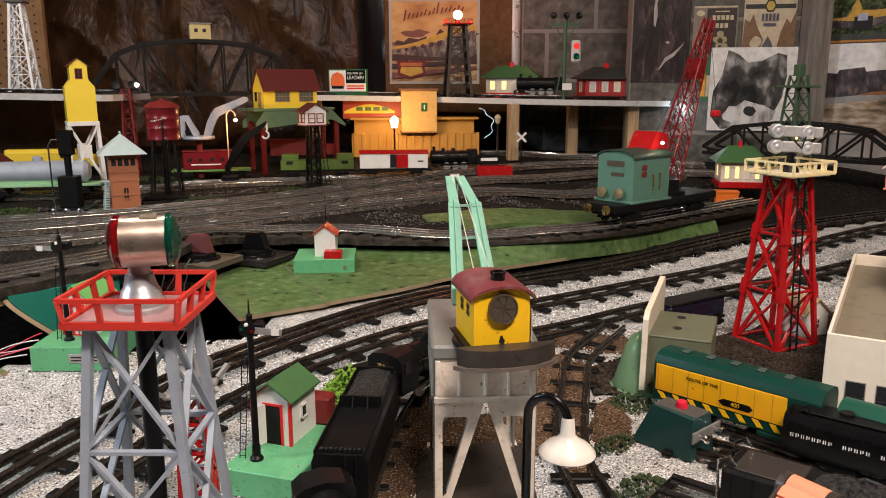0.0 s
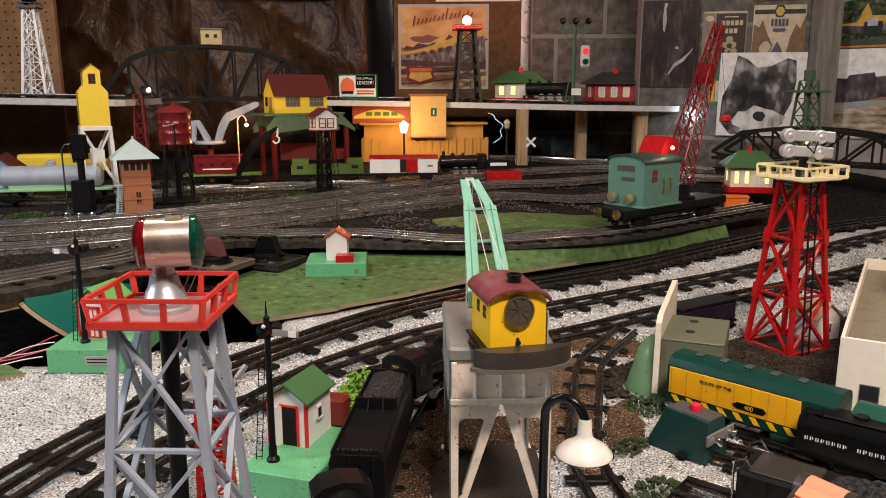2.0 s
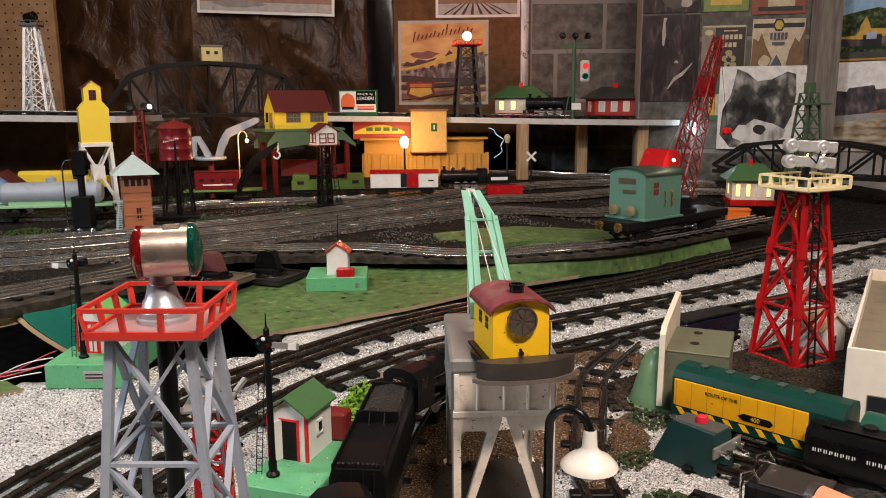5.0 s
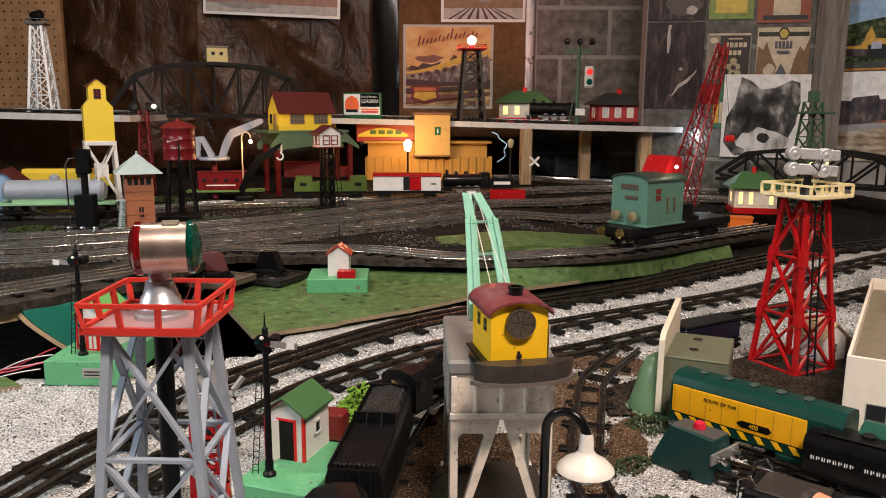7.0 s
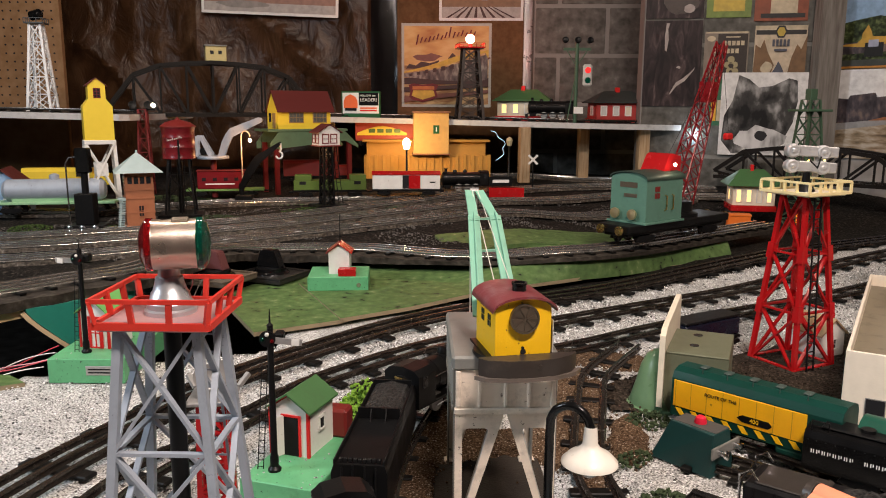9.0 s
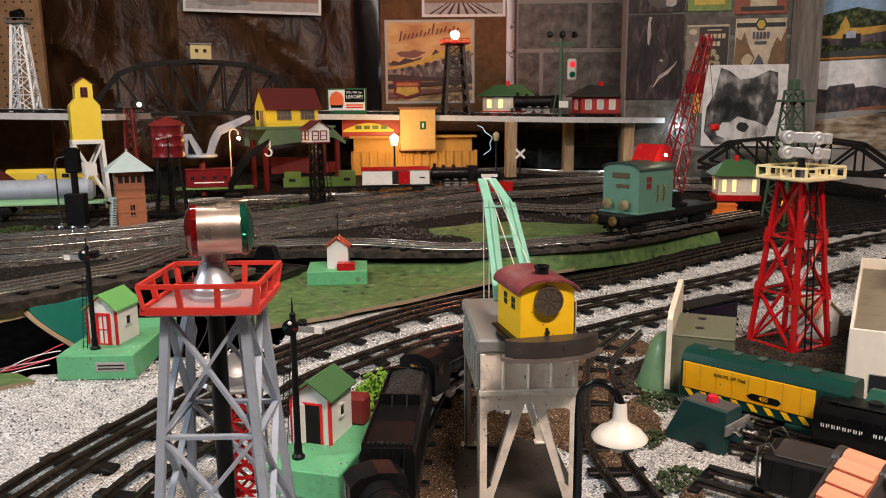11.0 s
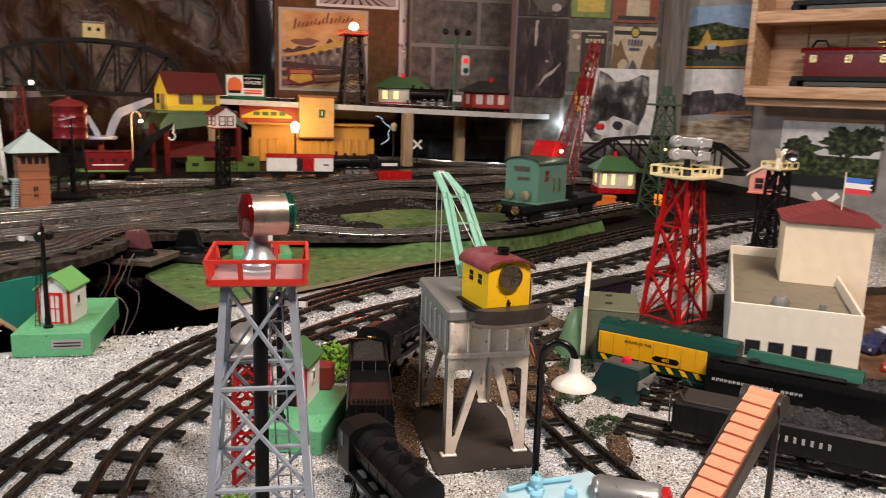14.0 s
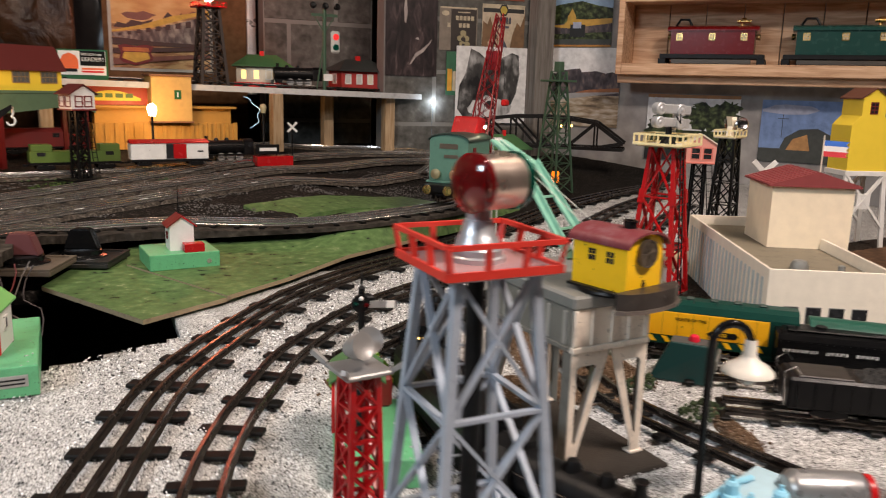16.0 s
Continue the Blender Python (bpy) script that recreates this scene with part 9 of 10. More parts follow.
poster("poster", on_partition(1.048, 0.506), 0.178, 0.175, TAN, [(rect(0, 0.93, 1, 1), BGE), (rect(0.02, 0.82, 0.98, 0.91), BLK), (blob(0.5, 0.875, 0.12, 0.14, 6, 1, 0), BLK), (blob(0.5, 0.875, 0.085, 0.10, 6, 1, 0), ink("gold_hex", (0.5, 0.36, 0.06))),
       ([(0.0, 0.0), (0.34, 0.0), (0.40, 0.20), (0.26, 0.48), (0.18, 0.72), (0.12, 0.55), (0.02, 0.62)], NUT), ([(0.66, 0.0), (1.0, 0.0), (1.0, 0.80), (0.90, 0.52), (0.82, 0.62), (0.72, 0.34)], NUT), (blob(0.24, 0.74, 0.07, 0.06, seed=14), BGE), (blob(0.26, 0.15, 0.11, 0.12, seed=11), BGE),
       ([(0.34, 0.0), (0.62, 0.0), (0.55, 0.16), (0.48, 0.28), (0.42, 0.14)], ink("slate_print", (0.07, 0.075, 0.10)))]
       + [(rect(a, 0.58, a + 0.045, 0.72), ink("slate_print", (0.07, 0.075, 0.10))) for a in (0.34, 0.41, 0.48, 0.55, 0.62)] + [(rect(0.38, 0.48, 0.62, 0.53), ink("slate_print", (0.07, 0.075, 0.10)))], "tan beer poster with brown shapes and gold badge")
poster("poster", on_partition(0.876, 0.712), 0.155, 0.22, ink("green_gold", (0.16, 0.22, 0.05)), [(rect(0.15, 0.1, 0.85, 0.35), ink("gold_hex", (0.5, 0.36, 0.06))), (blob(0.5, 0.55, 0.2, 0.2, seed=12), BGE)], "green and gold beer poster")
poster("poster", on_partition(1.040, 0.697), 0.182, 0.22, ink("rust_print", (0.22, 0.06, 0.03)), [(rect(0.3, 0.1, 0.8, 0.4), BGE), (rect(0.12, 0.05, 0.95, 0.12), ink("near_black", (0.02, 0.02, 0.02)))], "rust red beer poster")
WG, WD, WM, WL = ink("print_white", (0.68, 0.67, 0.66)), ink("print_black", (0.02, 0.02, 0.022)), ink("print_grey", (0.16, 0.155, 0.15)), ink("print_pale", (0.45, 0.44, 0.43))
MOTTLE = ramp_mat("black_white_mottle", [(0.40, (0.012, 0.012, 0.013)), (0.53, (0.07, 0.068, 0.066)), (0.62, (0.30, 0.295, 0.29)), (0.74, (0.62, 0.615, 0.61))], 13, 7, 0.6, 0.02, 0.001, stretch=(1.3, 1, 0.8))
PALEM = ramp_mat("pale_grey_mottle", [(0.34, (0.20, 0.195, 0.19)), (0.48, (0.55, 0.545, 0.54)), (0.6, (0.72, 0.715, 0.71))], 16, 7, 0.6, 0.02, 0.001, stretch=(1.5, 1, 0.6))
poster("poster", on_partition(0.942, 0.215, 0.012), 0.297, 0.300, WG, [
    ([(0.20, 0.97), (0.32, 0.92), (0.44, 0.82), (0.60, 0.84), (0.78, 0.93), (0.88, 0.90), (0.90, 0.66), (0.86, 0.40), (0.74, 0.14), (0.48, 0.04), (0.16, 0.02), (0.03, 0.18), (0.05, 0.48), (0.14, 0.66)], MOTTLE),
    (blob(0.50, 0.19, 0.27, 0.16, 20, seed=27, rough=0.22), PALEM), (blob(0.50, 0.24, 0.07, 0.06, seed=26), WD)],
    "large black and white mottled print on the partition")
poster("poster", on_partition(0.905, 0.322, 0.004), 0.055, 0.17, ink("green_print", (0.03, 0.12, 0.06)), [(rect(0.1, 0.1, 0.45, 0.6), ink("amber_print", (0.6, 0.30, 0.03))), (rect(0.5, 0.1, 0.8, 0.55), BGE)], "small green beer advertisement strip")

# slanting wall: pictures hang on it, the pine shelf unit stands in front
SD = Vector((0.655, -0.755, 0))
SA = math.degrees(math.atan2(SD.y, SD.x))


def on_slant(u, z, out=0.0):
    p = Vector((1.300, 2.860, 0)) + SD * u - Vector((0.755, 0.655, 0)) * (0.006 + out)
    return pose(p.x, p.y, z, 0, 0, SA)


FIELD = ramp_mat("photo_dry_field", [(0.32, (0.10, 0.075, 0.05)), (0.48, (0.30, 0.23, 0.15)), (0.64, (0.52, 0.46, 0.38))], 26, 8, 0.5, 0.02, 0.001, stretch=(0.6, 1, 2.2))
FREIGHT = ramp_mat("photo_freight_cars", [(0.36, (0.035, 0.03, 0.036)), (0.54, (0.085, 0.07, 0.08)), (0.70, (0.20, 0.15, 0.13))], 30, 7, 0.5, 0.02, 0.001, stretch=(1.6, 1, 0.8))
LEAVES = ramp_mat("photo_tree_leaves", [(0.36, (0.010, 0.013, 0.007)), (0.52, (0.035, 0.05, 0.018)), (0.68, (0.12, 0.15, 0.06))], 60, 8, 0.5, 0.02, 0.001)
SKYB, HILL = ink("photo_sky", (0.25, 0.38, 0.55)), ink("photo_hill", (0.05, 0.055, 0.05))
poster("picture", on_slant(-0.005, 0.524), 0.275, 0.233, SKYB, [([(0, 0.0), (1, 0.0), (1, 0.62), (0.8, 0.66), (0.55, 0.74), (0.3, 0.70), (0.12, 0.66), (0, 0.58)], LEAVES), ([(0, 0.20), (1, 0.24), (1, 0.42), (0, 0.36)], FREIGHT), ([(0.0, 0.34), (0.30, 0.36), (0.38, 0.46), (0.62, 0.44), (1.0, 0.46), (1.0, 0.38), (0.62, 0.33), (0.38, 0.30)], ink("photo_yellow", (0.50, 0.30, 0.05))), ([(0.34, 0.34), (0.36, 0.50), (0.42, 0.62), (0.47, 0.50), (0.50, 0.34)], ink("photo_yellow", (0.50, 0.30, 0.05))), (rect(0.40, 0.16, 0.62, 0.36), ink("photo_black_bank", (0.012, 0.012, 0.012))), (rect(0.44, 0.30, 0.56, 0.40), ink("photo_cloud", (0.35, 0.38, 0.5))), (rect(0, 0.0, 1, 0.035), ink("photo_orange_edge", (0.45, 0.20, 0.04))), (rect(0, 0.03, 1, 0.12), HILL)], "calendar photograph of a yellow train in hills")
poster("picture", on_slant(-0.005, 0.215), 0.32, 0.305, ink("photo_haze", (0.78, 0.77, 0.78)), [(rect(0, 0, 1, 0.42), FIELD), ([(0, 0.40), (1, 0.40), (1, 0.66), (0.9, 0.70), (0.82, 0.68), (0.7, 0.71), (0.52, 0.69), (0.50, 0.74), (0.24, 0.71), (0.22, 0.67), (0.12, 0.68), (0.0, 0.63)], FREIGHT), ([(0, 0.30), (1, 0.44), (1, 0.49), (0, 0.38)], ink("photo_ash", (0.30, 0.30, 0.30))), ([(0.45, 0.43), (1.0, 0.45), (1.0, 0.50), (0.6, 0.47)], ink("photo_rust", (0.30, 0.12, 0.05)))], "large photograph of a freight train in fields")
poster("picture", on_slant(0.430, 0.105), 0.335, 0.245, ink("photo_sky_white", (0.88, 0.88, 0.89)), [(rect(0, 0, 1, 0.46), LEAVES), (blob(0.72, 0.66, 0.28, 0.20, 44, seed=35, rough=0.28), LEAVES), (blob(0.60, 0.84, 0.10, 0.05, 22, seed=45, rough=0.4), LEAVES), (blob(0.88, 0.82, 0.12, 0.09, 26, seed=46, rough=0.4), LEAVES), (blob(0.2, 0.52, 0.2, 0.18, 34, seed=36, rough=0.3), LEAVES), (rect(0, 0, 1, 0.16), ink("photo_black_bank", (0.012, 0.012, 0.012))), (rect(0, 0.95, 1, 1), ink("photo_wood_edge", (0.3, 0.14, 0.05)))], "photograph of trees against a pale sky")
poster("picture", on_slant(0.840, 0.120), 0.33, 0.220, ink("photo_dusk_blue", (0.17, 0.26, 0.48)), [(rect(0, 0, 1, 0.22), HILL), ([(0.2, 0.16), (0.26, 0.40), (0.40, 0.54), (0.58, 0.56), (0.74, 0.44), (0.84, 0.18)], HILL), ([(0.28, 0.20), (0.34, 0.38), (0.48, 0.46), (0.52, 0.20)], ink("photo_amber", (0.42, 0.22, 0.08))), (rect(0.22, 0.4, 0.225, 0.85), HILL), (rect(0.17, 0.7, 0.28, 0.71), HILL), (blob(0.3, 0.85, 0.3, 0.08, seed=39), ink("photo_cloud", (0.35, 0.38, 0.5)))], "dusk photograph of an orange engine")


def pine_shelf():
    t = thing("display_shelf", pose(1.385, 2.459, 0, 0, 0, SA), "open pine display shelf with two boards", "shelf")
    L, D = 1.30, 0.19
    for z in (0.422, 0.674, 0.922):
        part("shelf_board", span(bmn(), (0, 0, z), (L, D, z + 0.026), 0.002), PINE, t, smooth=False)
        part("shelf_lip", span(bmn(), (0.0, -0.010, z - 0.006), (L, 0.0, z + 0.034), 0.002), PINE, t, smooth=False)
    part("side_board", span(bmn(), (-0.022, -0.004, 0.416), (0.0, D, 0.956), 0.002), PINE, t, smooth=False)
    for i in range(10):
        part("back_plank", span(bmn(), (i * 0.13 + 0.001, D - 0.012, 0.448), (i * 0.13 + 0.128, D, 0.922), 0.001), PINE, t, smooth=False)
    part("bottom_rail", span(bmn(), (-0.02, 0.03, 0.387), (L, 0.055, 0.422), 0.002), PINE, t, smooth=False)


pine_shelf()


def box_cab_engine(u, z, l, body, label):
    """An old box-cab electric engine standing on the display shelf."""
    p = Vector((1.385, 2.459, 0)) + SD * u + Vector((0.755, 0.655, 0)) * 0.085
    t = thing("box_cab_engine", pose(p.x, p.y, z, 0, 0, SA) @ Matrix.Scale(1.10, 4), label, "locomotive", "display engines")
    w, h = 0.075, 0.088
    part("frame", span(bmn(), (-l * 0.60, -w / 2 - 0.004, 0.026), (l * 0.60, w / 2 + 0.004, 0.040), 0.001), BLACK, t, smooth=False)
    arc = [(w / 2 * math.cos(a), 0.04 + h * 0.86 + h * 0.14 * math.sin(a)) for a in [math.pi * i / 8 for i in range(9)]]
    part("cab_body", prism(bmn(), [(-w / 2, 0.04), (w / 2, 0.04)] + arc, -l * 0.48, l * 0.48, "x"), body, t, smooth=False)
    arc2 = [(w / 2 * 1.16 * math.cos(a), 0.041 + h * 0.86 + h * 0.15 * math.sin(a)) for a in [math.pi * i / 8 for i in range(9)]]
    part("roof", prism(bmn(), arc2 + [(-w / 2 * 1.16, 0.036 + h * 0.86), (w / 2 * 1.16, 0.036 + h * 0.86)], -l * 0.525, l * 0.525, "x"), body, t, smooth=False)
    for x in (-0.38, 0.0, 0.36):
        frame_and_pane(t, "front", x * l, 0.04 + h * 0.48, l * 0.075, h * 0.26, l, w, BRASS, mat("cream_pane", (0.45, 0.38, 0.26), 0.4), True)
    for x in (-0.16, 0.18):
        part("door", span(bmn(), (x * l - 0.016, -w / 2 - 0.001, 0.045), (x * l + 0.016, -w / 2 + 0.001, 0.045 + h * 0.7)), body, t, smooth=False)
    b = bmn()
    tube(b, [(-l * 0.46, 0, 0.125), (-l * 0.40, 0, 0.15), (-l * 0.30, 0, 0.15), (-l * 0.26, 0, 0.13)], 0.004, 8)
    part("pantograph", b, BLACK, t)
    b = bmn()
    rod(b, (l * 0.32, 0, 0.125), (l * 0.32, 0, 0.140), 0.006, n=12)
    rod(b, (l * 0.26, -0.012, 0.142), (l * 0.42, -0.012, 0.142), 0.006, n=12)
    rod(b, (l * 0.30, 0.010, 0.146), (l * 0.36, 0.010, 0.146), 0.009, n=14)
    part("brass_fittings", b, BRASS, t)
    for s in (-1, 1):
        part("headlamp", lathe(bmn(), [(0, 0), (0.008, 0), (0.010, 0.012), (0, 0.013)], 14, pose(s * l * 0.49, 0, 0.095, 0, s * 90, 0)), BRASS, t)
        part("step", span(bmn(), (s * l * 0.57 - 0.012, -w / 2 - 0.006, 0.008), (s * l * 0.57 + 0.012, w / 2 + 0.006, 0.026), 0.001), BLACK, t, smooth=False)
    for x in (-0.36, -0.2, 0.2, 0.36):
        for s in (-1, 1):
            part("wheel", rod(bmn(), (x * l, s * 0.028 - 0.003, 0.017), (x * l, s * 0.028 + 0.003, 0.017), 0.017, n=18), mat("dark_wheel", (0.08, 0.07, 0.06), 0.4, 0.6), t)
    part("journal_frame", span(bmn(), (-l * 0.46, -w / 2 - 0.002, 0.010), (l * 0.46, -w / 2 + 0.002, 0.024), 0.001), mat("dark_wheel", (0.08, 0.07, 0.06)), t, smooth=False)
    return t


box_cab_engine(0.30, 0.448, 0.265, mat("deep_maroon_enamel", (0.13, 0.004, 0.005), 0.25, dirt=0.2, spec=0.2), "maroon box-cab engine with brass fittings on pine shelf")
box_cab_engine(0.72, 0.448, 0.28, mat("deep_teal_enamel", (0.016, 0.060, 0.052), 0.25, dirt=0.2, spec=0.2), "dark teal box-cab engine with brass fittings on pine shelf")
box_cab_engine(0.30, 0.700, 0.30, mat("deep_teal_enamel", (0.025, 0.085, 0.075)), "dark green engine on the upper pine shelf")
box_cab_engine(0.75, 0.700, 0.30, mat("deep_maroon_enamel", (0.2, 0.012, 0.02)), "dark red engine on the upper pine shelf")

# ---------------------------------------------------------------- right side


def oil_derrick():
    t, c = tower(pose(0.955, 2.200, gz(0.955, 2.2), 0, 0, 20) @ Matrix.Diagonal((0.9, 0.9, 1.07, 1)), "oil_derrick", "dark green lattice derrick tower with small platform", (0.050, 0.050), (0.018, 0.018), 0.355, 8, 0.006, 0.004, mat("dark_green_mast", (0.016, 0.034, 0.022), 0.5), "lattice tower")
    part("platform", span(bmn(), (-0.045, -0.045, 0.325), (0.045, 0.045, 0.331), 0.001), mat("dark_green_mast", (0.016, 0.034, 0.022), 0.5), t, smooth=False)
    part("crown", span(bmn(), (-0.013, -0.013, 0.355), (0.013, 0.013, 0.383), 0.002), mat("dark_green_mast", (0.016, 0.034, 0.022), 0.5), t, smooth=False)
    for x in (-0.03, 0.03):
        b = bmn()
        bmesh.ops.create_uvsphere(b, u_segments=10, v_segments=6, radius=0.004, matrix=pose(x, -0.045, 0.20))
        part("lamp", b, mat("amber_lamp", (1.0, 0.6, 0.15), 0.4, emit=4, bump=0), t, "small amber lamp")


oil_derrick()
truss_bridge(0.875, 2.76, 1.335, 2.353, 0.150, 0.088, 0.10, mat("dark_bridge_paint", (0.03, 0.025, 0.022)), "black girder truss bridge along the wall", 6, False)
grain_silo(1.278, 1.37, gz(1.25, 1.37), 0.098, 0.19, 0.185, -20, mat("brown_silo_roof", (0.13, 0.05, 0.03), 0.6), "lemon yellow elevator with brown roof on silver legs")


def twin_flood():
    x, y = 0.778, 1.275
    t, c = tower(pose(x, y, gz(x, y), 0, 0, 25), "floodlight_tower", "black lattice tower with cream double floodlight head", (0.026, 0.026), (0.014, 0.014), 0.266, 6, 0.005, 0.004, BLACK, "floodlight tower")
    part("platform", span(bmn(), (-0.028, -0.022, 0.266), (0.028, 0.022, 0.270), 0.001), CREAM, t, smooth=False)
    railing(t, 0.028, 0.022, 0.270, 0.012, mat("cream_yellow_plastic", (0.82, 0.7, 0.38)), 0.0028)
    part("lamp_post", prism(bmn(), [(-0.011, 0.270), (0.011, 0.270), (0.005, 0.290), (0.015, 0.308), (0.005, 0.302), (-0.006, 0.302), (-0.016, 0.309), (-0.006, 0.290)], -0.005, 0.005, "y"), CREAM, t, smooth=False)
    for s in (-1, 1):
        part("floodlight", lathe(bmn(), [(0, -0.010), (0.010, -0.008), (0.014, 0.008), (0.012, 0.010), (0, 0.004)], 16, pose(0.018 + s * 0.009, 0.014 * s, 0.294, 80, 0, s * 40)), CHROME, t)


twin_flood()


def toy_car(x, y, z, rz, s, body, label):
    t = thing("toy_car", pose(x, y, z, 0, 0, rz), label, "toy car", "toy cars")
    pts = [(-0.5, 0.10), (0.5, 0.10), (0.5, 0.24), (0.30, 0.28), (0.17, 0.42), (-0.22, 0.42), (-0.36, 0.29), (-0.5, 0.26)]
    bd = part("body", prism(bmn(), [(u * s, v * s) for u, v in pts], -0.2 * s, 0.2 * s, "y"), body, t, smooth=False)
    gp = [(0.27, 0.285), (0.155, 0.40), (-0.20, 0.40), (-0.32, 0.30)]
    part("window_band", prism(bmn(), [(u * s, v * s) for u, v in gp], -0.204 * s, 0.204 * s, "y"), DARKWIN, bd, smooth=False)
    for u in (-0.3, 0.3):
        for k in (-1, 1):
            part("wheel", rod(bmn(), (u * s, k * 0.19 * s - 0.04 * s, 0.1 * s), (u * s, k * 0.19 * s + 0.02 * s, 0.1 * s), 0.1 * s, n=14), BLACKPL, t)
    for k in (-1, 1):
        part("headlamp", rod(bmn(), (0.49 * s, k * 0.13 * s, 0.19 * s), (0.508 * s, k * 0.13 * s, 0.19 * s), 0.035 * s, n=10), PAPER, t)
    return t


toy_car(0.77, 0.93, 0, 200, 0.075, mat("navy_car_paint", (0.02, 0.03, 0.10), 0.3, coat=0.5), "navy blue toy car with yellow plate")
toy_car(0.74, 0.845, 0, 215, 0.07, mat("red_car_paint", (0.55, 0.02, 0.02), 0.25, coat=0.5), "bright red toy car beside the factory")
# ---------------------------------------------------------------- loose stuff


def stone_field():
    """Loose ballast: many small stones, as one mesh."""
    rng = np.random.default_rng(4)
    octa = np.array([(1, 0, 0), (0, 1, 0), (-1, 0, 0), (0, -1, 0), (0, 0, 1), (0, 0, -1)], float)
    tri = np.array([(0, 1, 4), (1, 2, 4), (2, 3, 4), (3, 0, 4), (1, 0, 5), (2, 1, 5), (3, 2, 5), (0, 3, 5)])
    V, F = [], []
    n = 0
    for i in range(70000):
        x, y = rng.uniform(-0.95, 1.25), rng.uniform(0.36, 1.85)
        if y > 1.25 + 0.62 * (x + 0.2) or (y < 1.25 and x > 0.60 + 0.6 * (y - 0.72)) or (0.215 < x < 0.655 and 0.94 + 0.12 * (x - 0.21) < y < 1.02 + 0.61 * (x - 0.21)) or in_gap(x, y) or (y > 0.9 and rng.uniform() < 0.3 and x > 0.3):
            continue
        s = rng.uniform(0.0008, 0.0017) * (1.0 + 0.3 * (y > 1.0))
        a = rng.uniform(0, 6.28)
        c, d = math.cos(a), math.sin(a)
        o = octa * (s * rng.uniform(0.7, 1.4), s * rng.uniform(0.7, 1.3), s * rng.uniform(0.5, 1.0)) + rng.normal(0, s * 0.15, (6, 3))
        p = np.column_stack((o[:, 0] * c - o[:, 1] * d + x, o[:, 0] * d + o[:, 1] * c + y, o[:, 2] + gz(x, y) - 0.001))
        V.append(p)
        F.append(tri + n)
        n += 6
    me = bpy.data.meshes.new("ballast_stones")
    me.from_pydata(np.concatenate(V).tolist(), [], np.concatenate(F).tolist())
    m = bpy.data.materials.new("ballast_stone")
    m.use_nodes = True
    N, L = m.node_tree.nodes, m.node_tree.links
    g = N.new("ShaderNodeNewGeometry")
    r = N.new("ShaderNodeValToRGB")
    for e, (p, c) in zip([r.color_ramp.elements[0], r.color_ramp.elements[1], r.color_ramp.elements.new(0.25), r.color_ramp.elements.new(0.6)], [(0.0, (0.025, 0.023, 0.021)), (1.0, (0.88, 0.88, 0.875)), (0.18, (0.11, 0.105, 0.10)), (0.45, (0.62, 0.615, 0.60))]):
        e.position, e.color = p, (*c, 1)
    L.new(g.outputs["Random Per Island"], r.inputs[0])
    L.new(r.outputs[0], N["Principled BSDF"].inputs["Base Color"])
    N["Principled BSDF"].inputs["Roughness"].default_value = 0.9
    me.materials.append(m)
    tagged(new("ballast_stones", me), "loose white and grey ballast stones", "gravel", "", "stuff")


stone_field()


def moss(x, y, r, h, n, material, label, seed):
    """A clump of scenic foam: many small uneven crumbs."""
    rng = random.Random(seed)
    bm = bmn()
    for i in range(n):
        a, q = rng.uniform(0, 6.28), r * math.sqrt(rng.uniform(0, 1))
        px, py = x + q * math.cos(a), y + q * math.sin(a) * 0.8
        s = rng.uniform(0.0012, 0.0030)
        z = gz(px, py) + h * (1 - (q / r) ** 2) * rng.uniform(0.1, 1.0)
        res = bmesh.ops.create_icosphere(bm, subdivisions=1, radius=s, matrix=pose(px, py, z, rng.uniform(0, 90), 0, rng.uniform(0, 90)))
        for v in res["verts"]:
            v.co += Vector((rng.uniform(-1, 1), rng.uniform(-1, 1), rng.uniform(-1, 1))) * s * 0.35
    ob = part("scenic_foliage", bm, material, smooth=False)
    return tagged(ob, label, "foliage", "", "stuff")


LIME = mat("lime_foam", (0.16, 0.30, 0.03), 0.9, var=0.4, scale=120, rnd=0.1)
DKMOSS = mat("dark_moss", (0.038, 0.058, 0.024), 0.95, var=0.4, scale=120)
SCATTER = mat("dull_green_turf", (0.07, 0.10, 0.045), 0.95, var=0.5, scale=150)
moss(-0.112, 0.930, 0.040, 0.042, 620, LIME, "clump of bright lime green foam foliage", 1)
moss(-0.140, 0.885, 0.022, 0.026, 220, LIME, "small clump of lime green foam", 2)
moss(0.215, 0.70, 0.030, 0.010, 160, DKMOSS, "dark moss patch on gravel", 3)
moss(0.205, 0.80, 0.022, 0.012, 110, DKMOSS, "dark moss beside the siding", 4)
moss(0.245, 0.90, 0.030, 0.016, 150, DKMOSS, "dark bush beside the diesel", 5)
moss(-0.222, 0.585, 0.020, 0.008, 70, LIME, "bit of green foam on gravel", 6)
for k in range(11):
    f = k / 10
    moss(-0.98 + 0.80 * f, 2.46 - 0.10 * math.sin(3.1 * f) + 0.06 * f, 0.055, 0.006, 150, SCATTER, "scattered dull green turf along the yard", 20 + k)
moss(0.60, 1.02, 0.06, 0.02, 260, DKMOSS, "dark scrub beside the red tower", 7)
moss(0.34, 1.02, 0.05, 0.012, 180, DKMOSS, "dark scrub behind the diesel", 8)
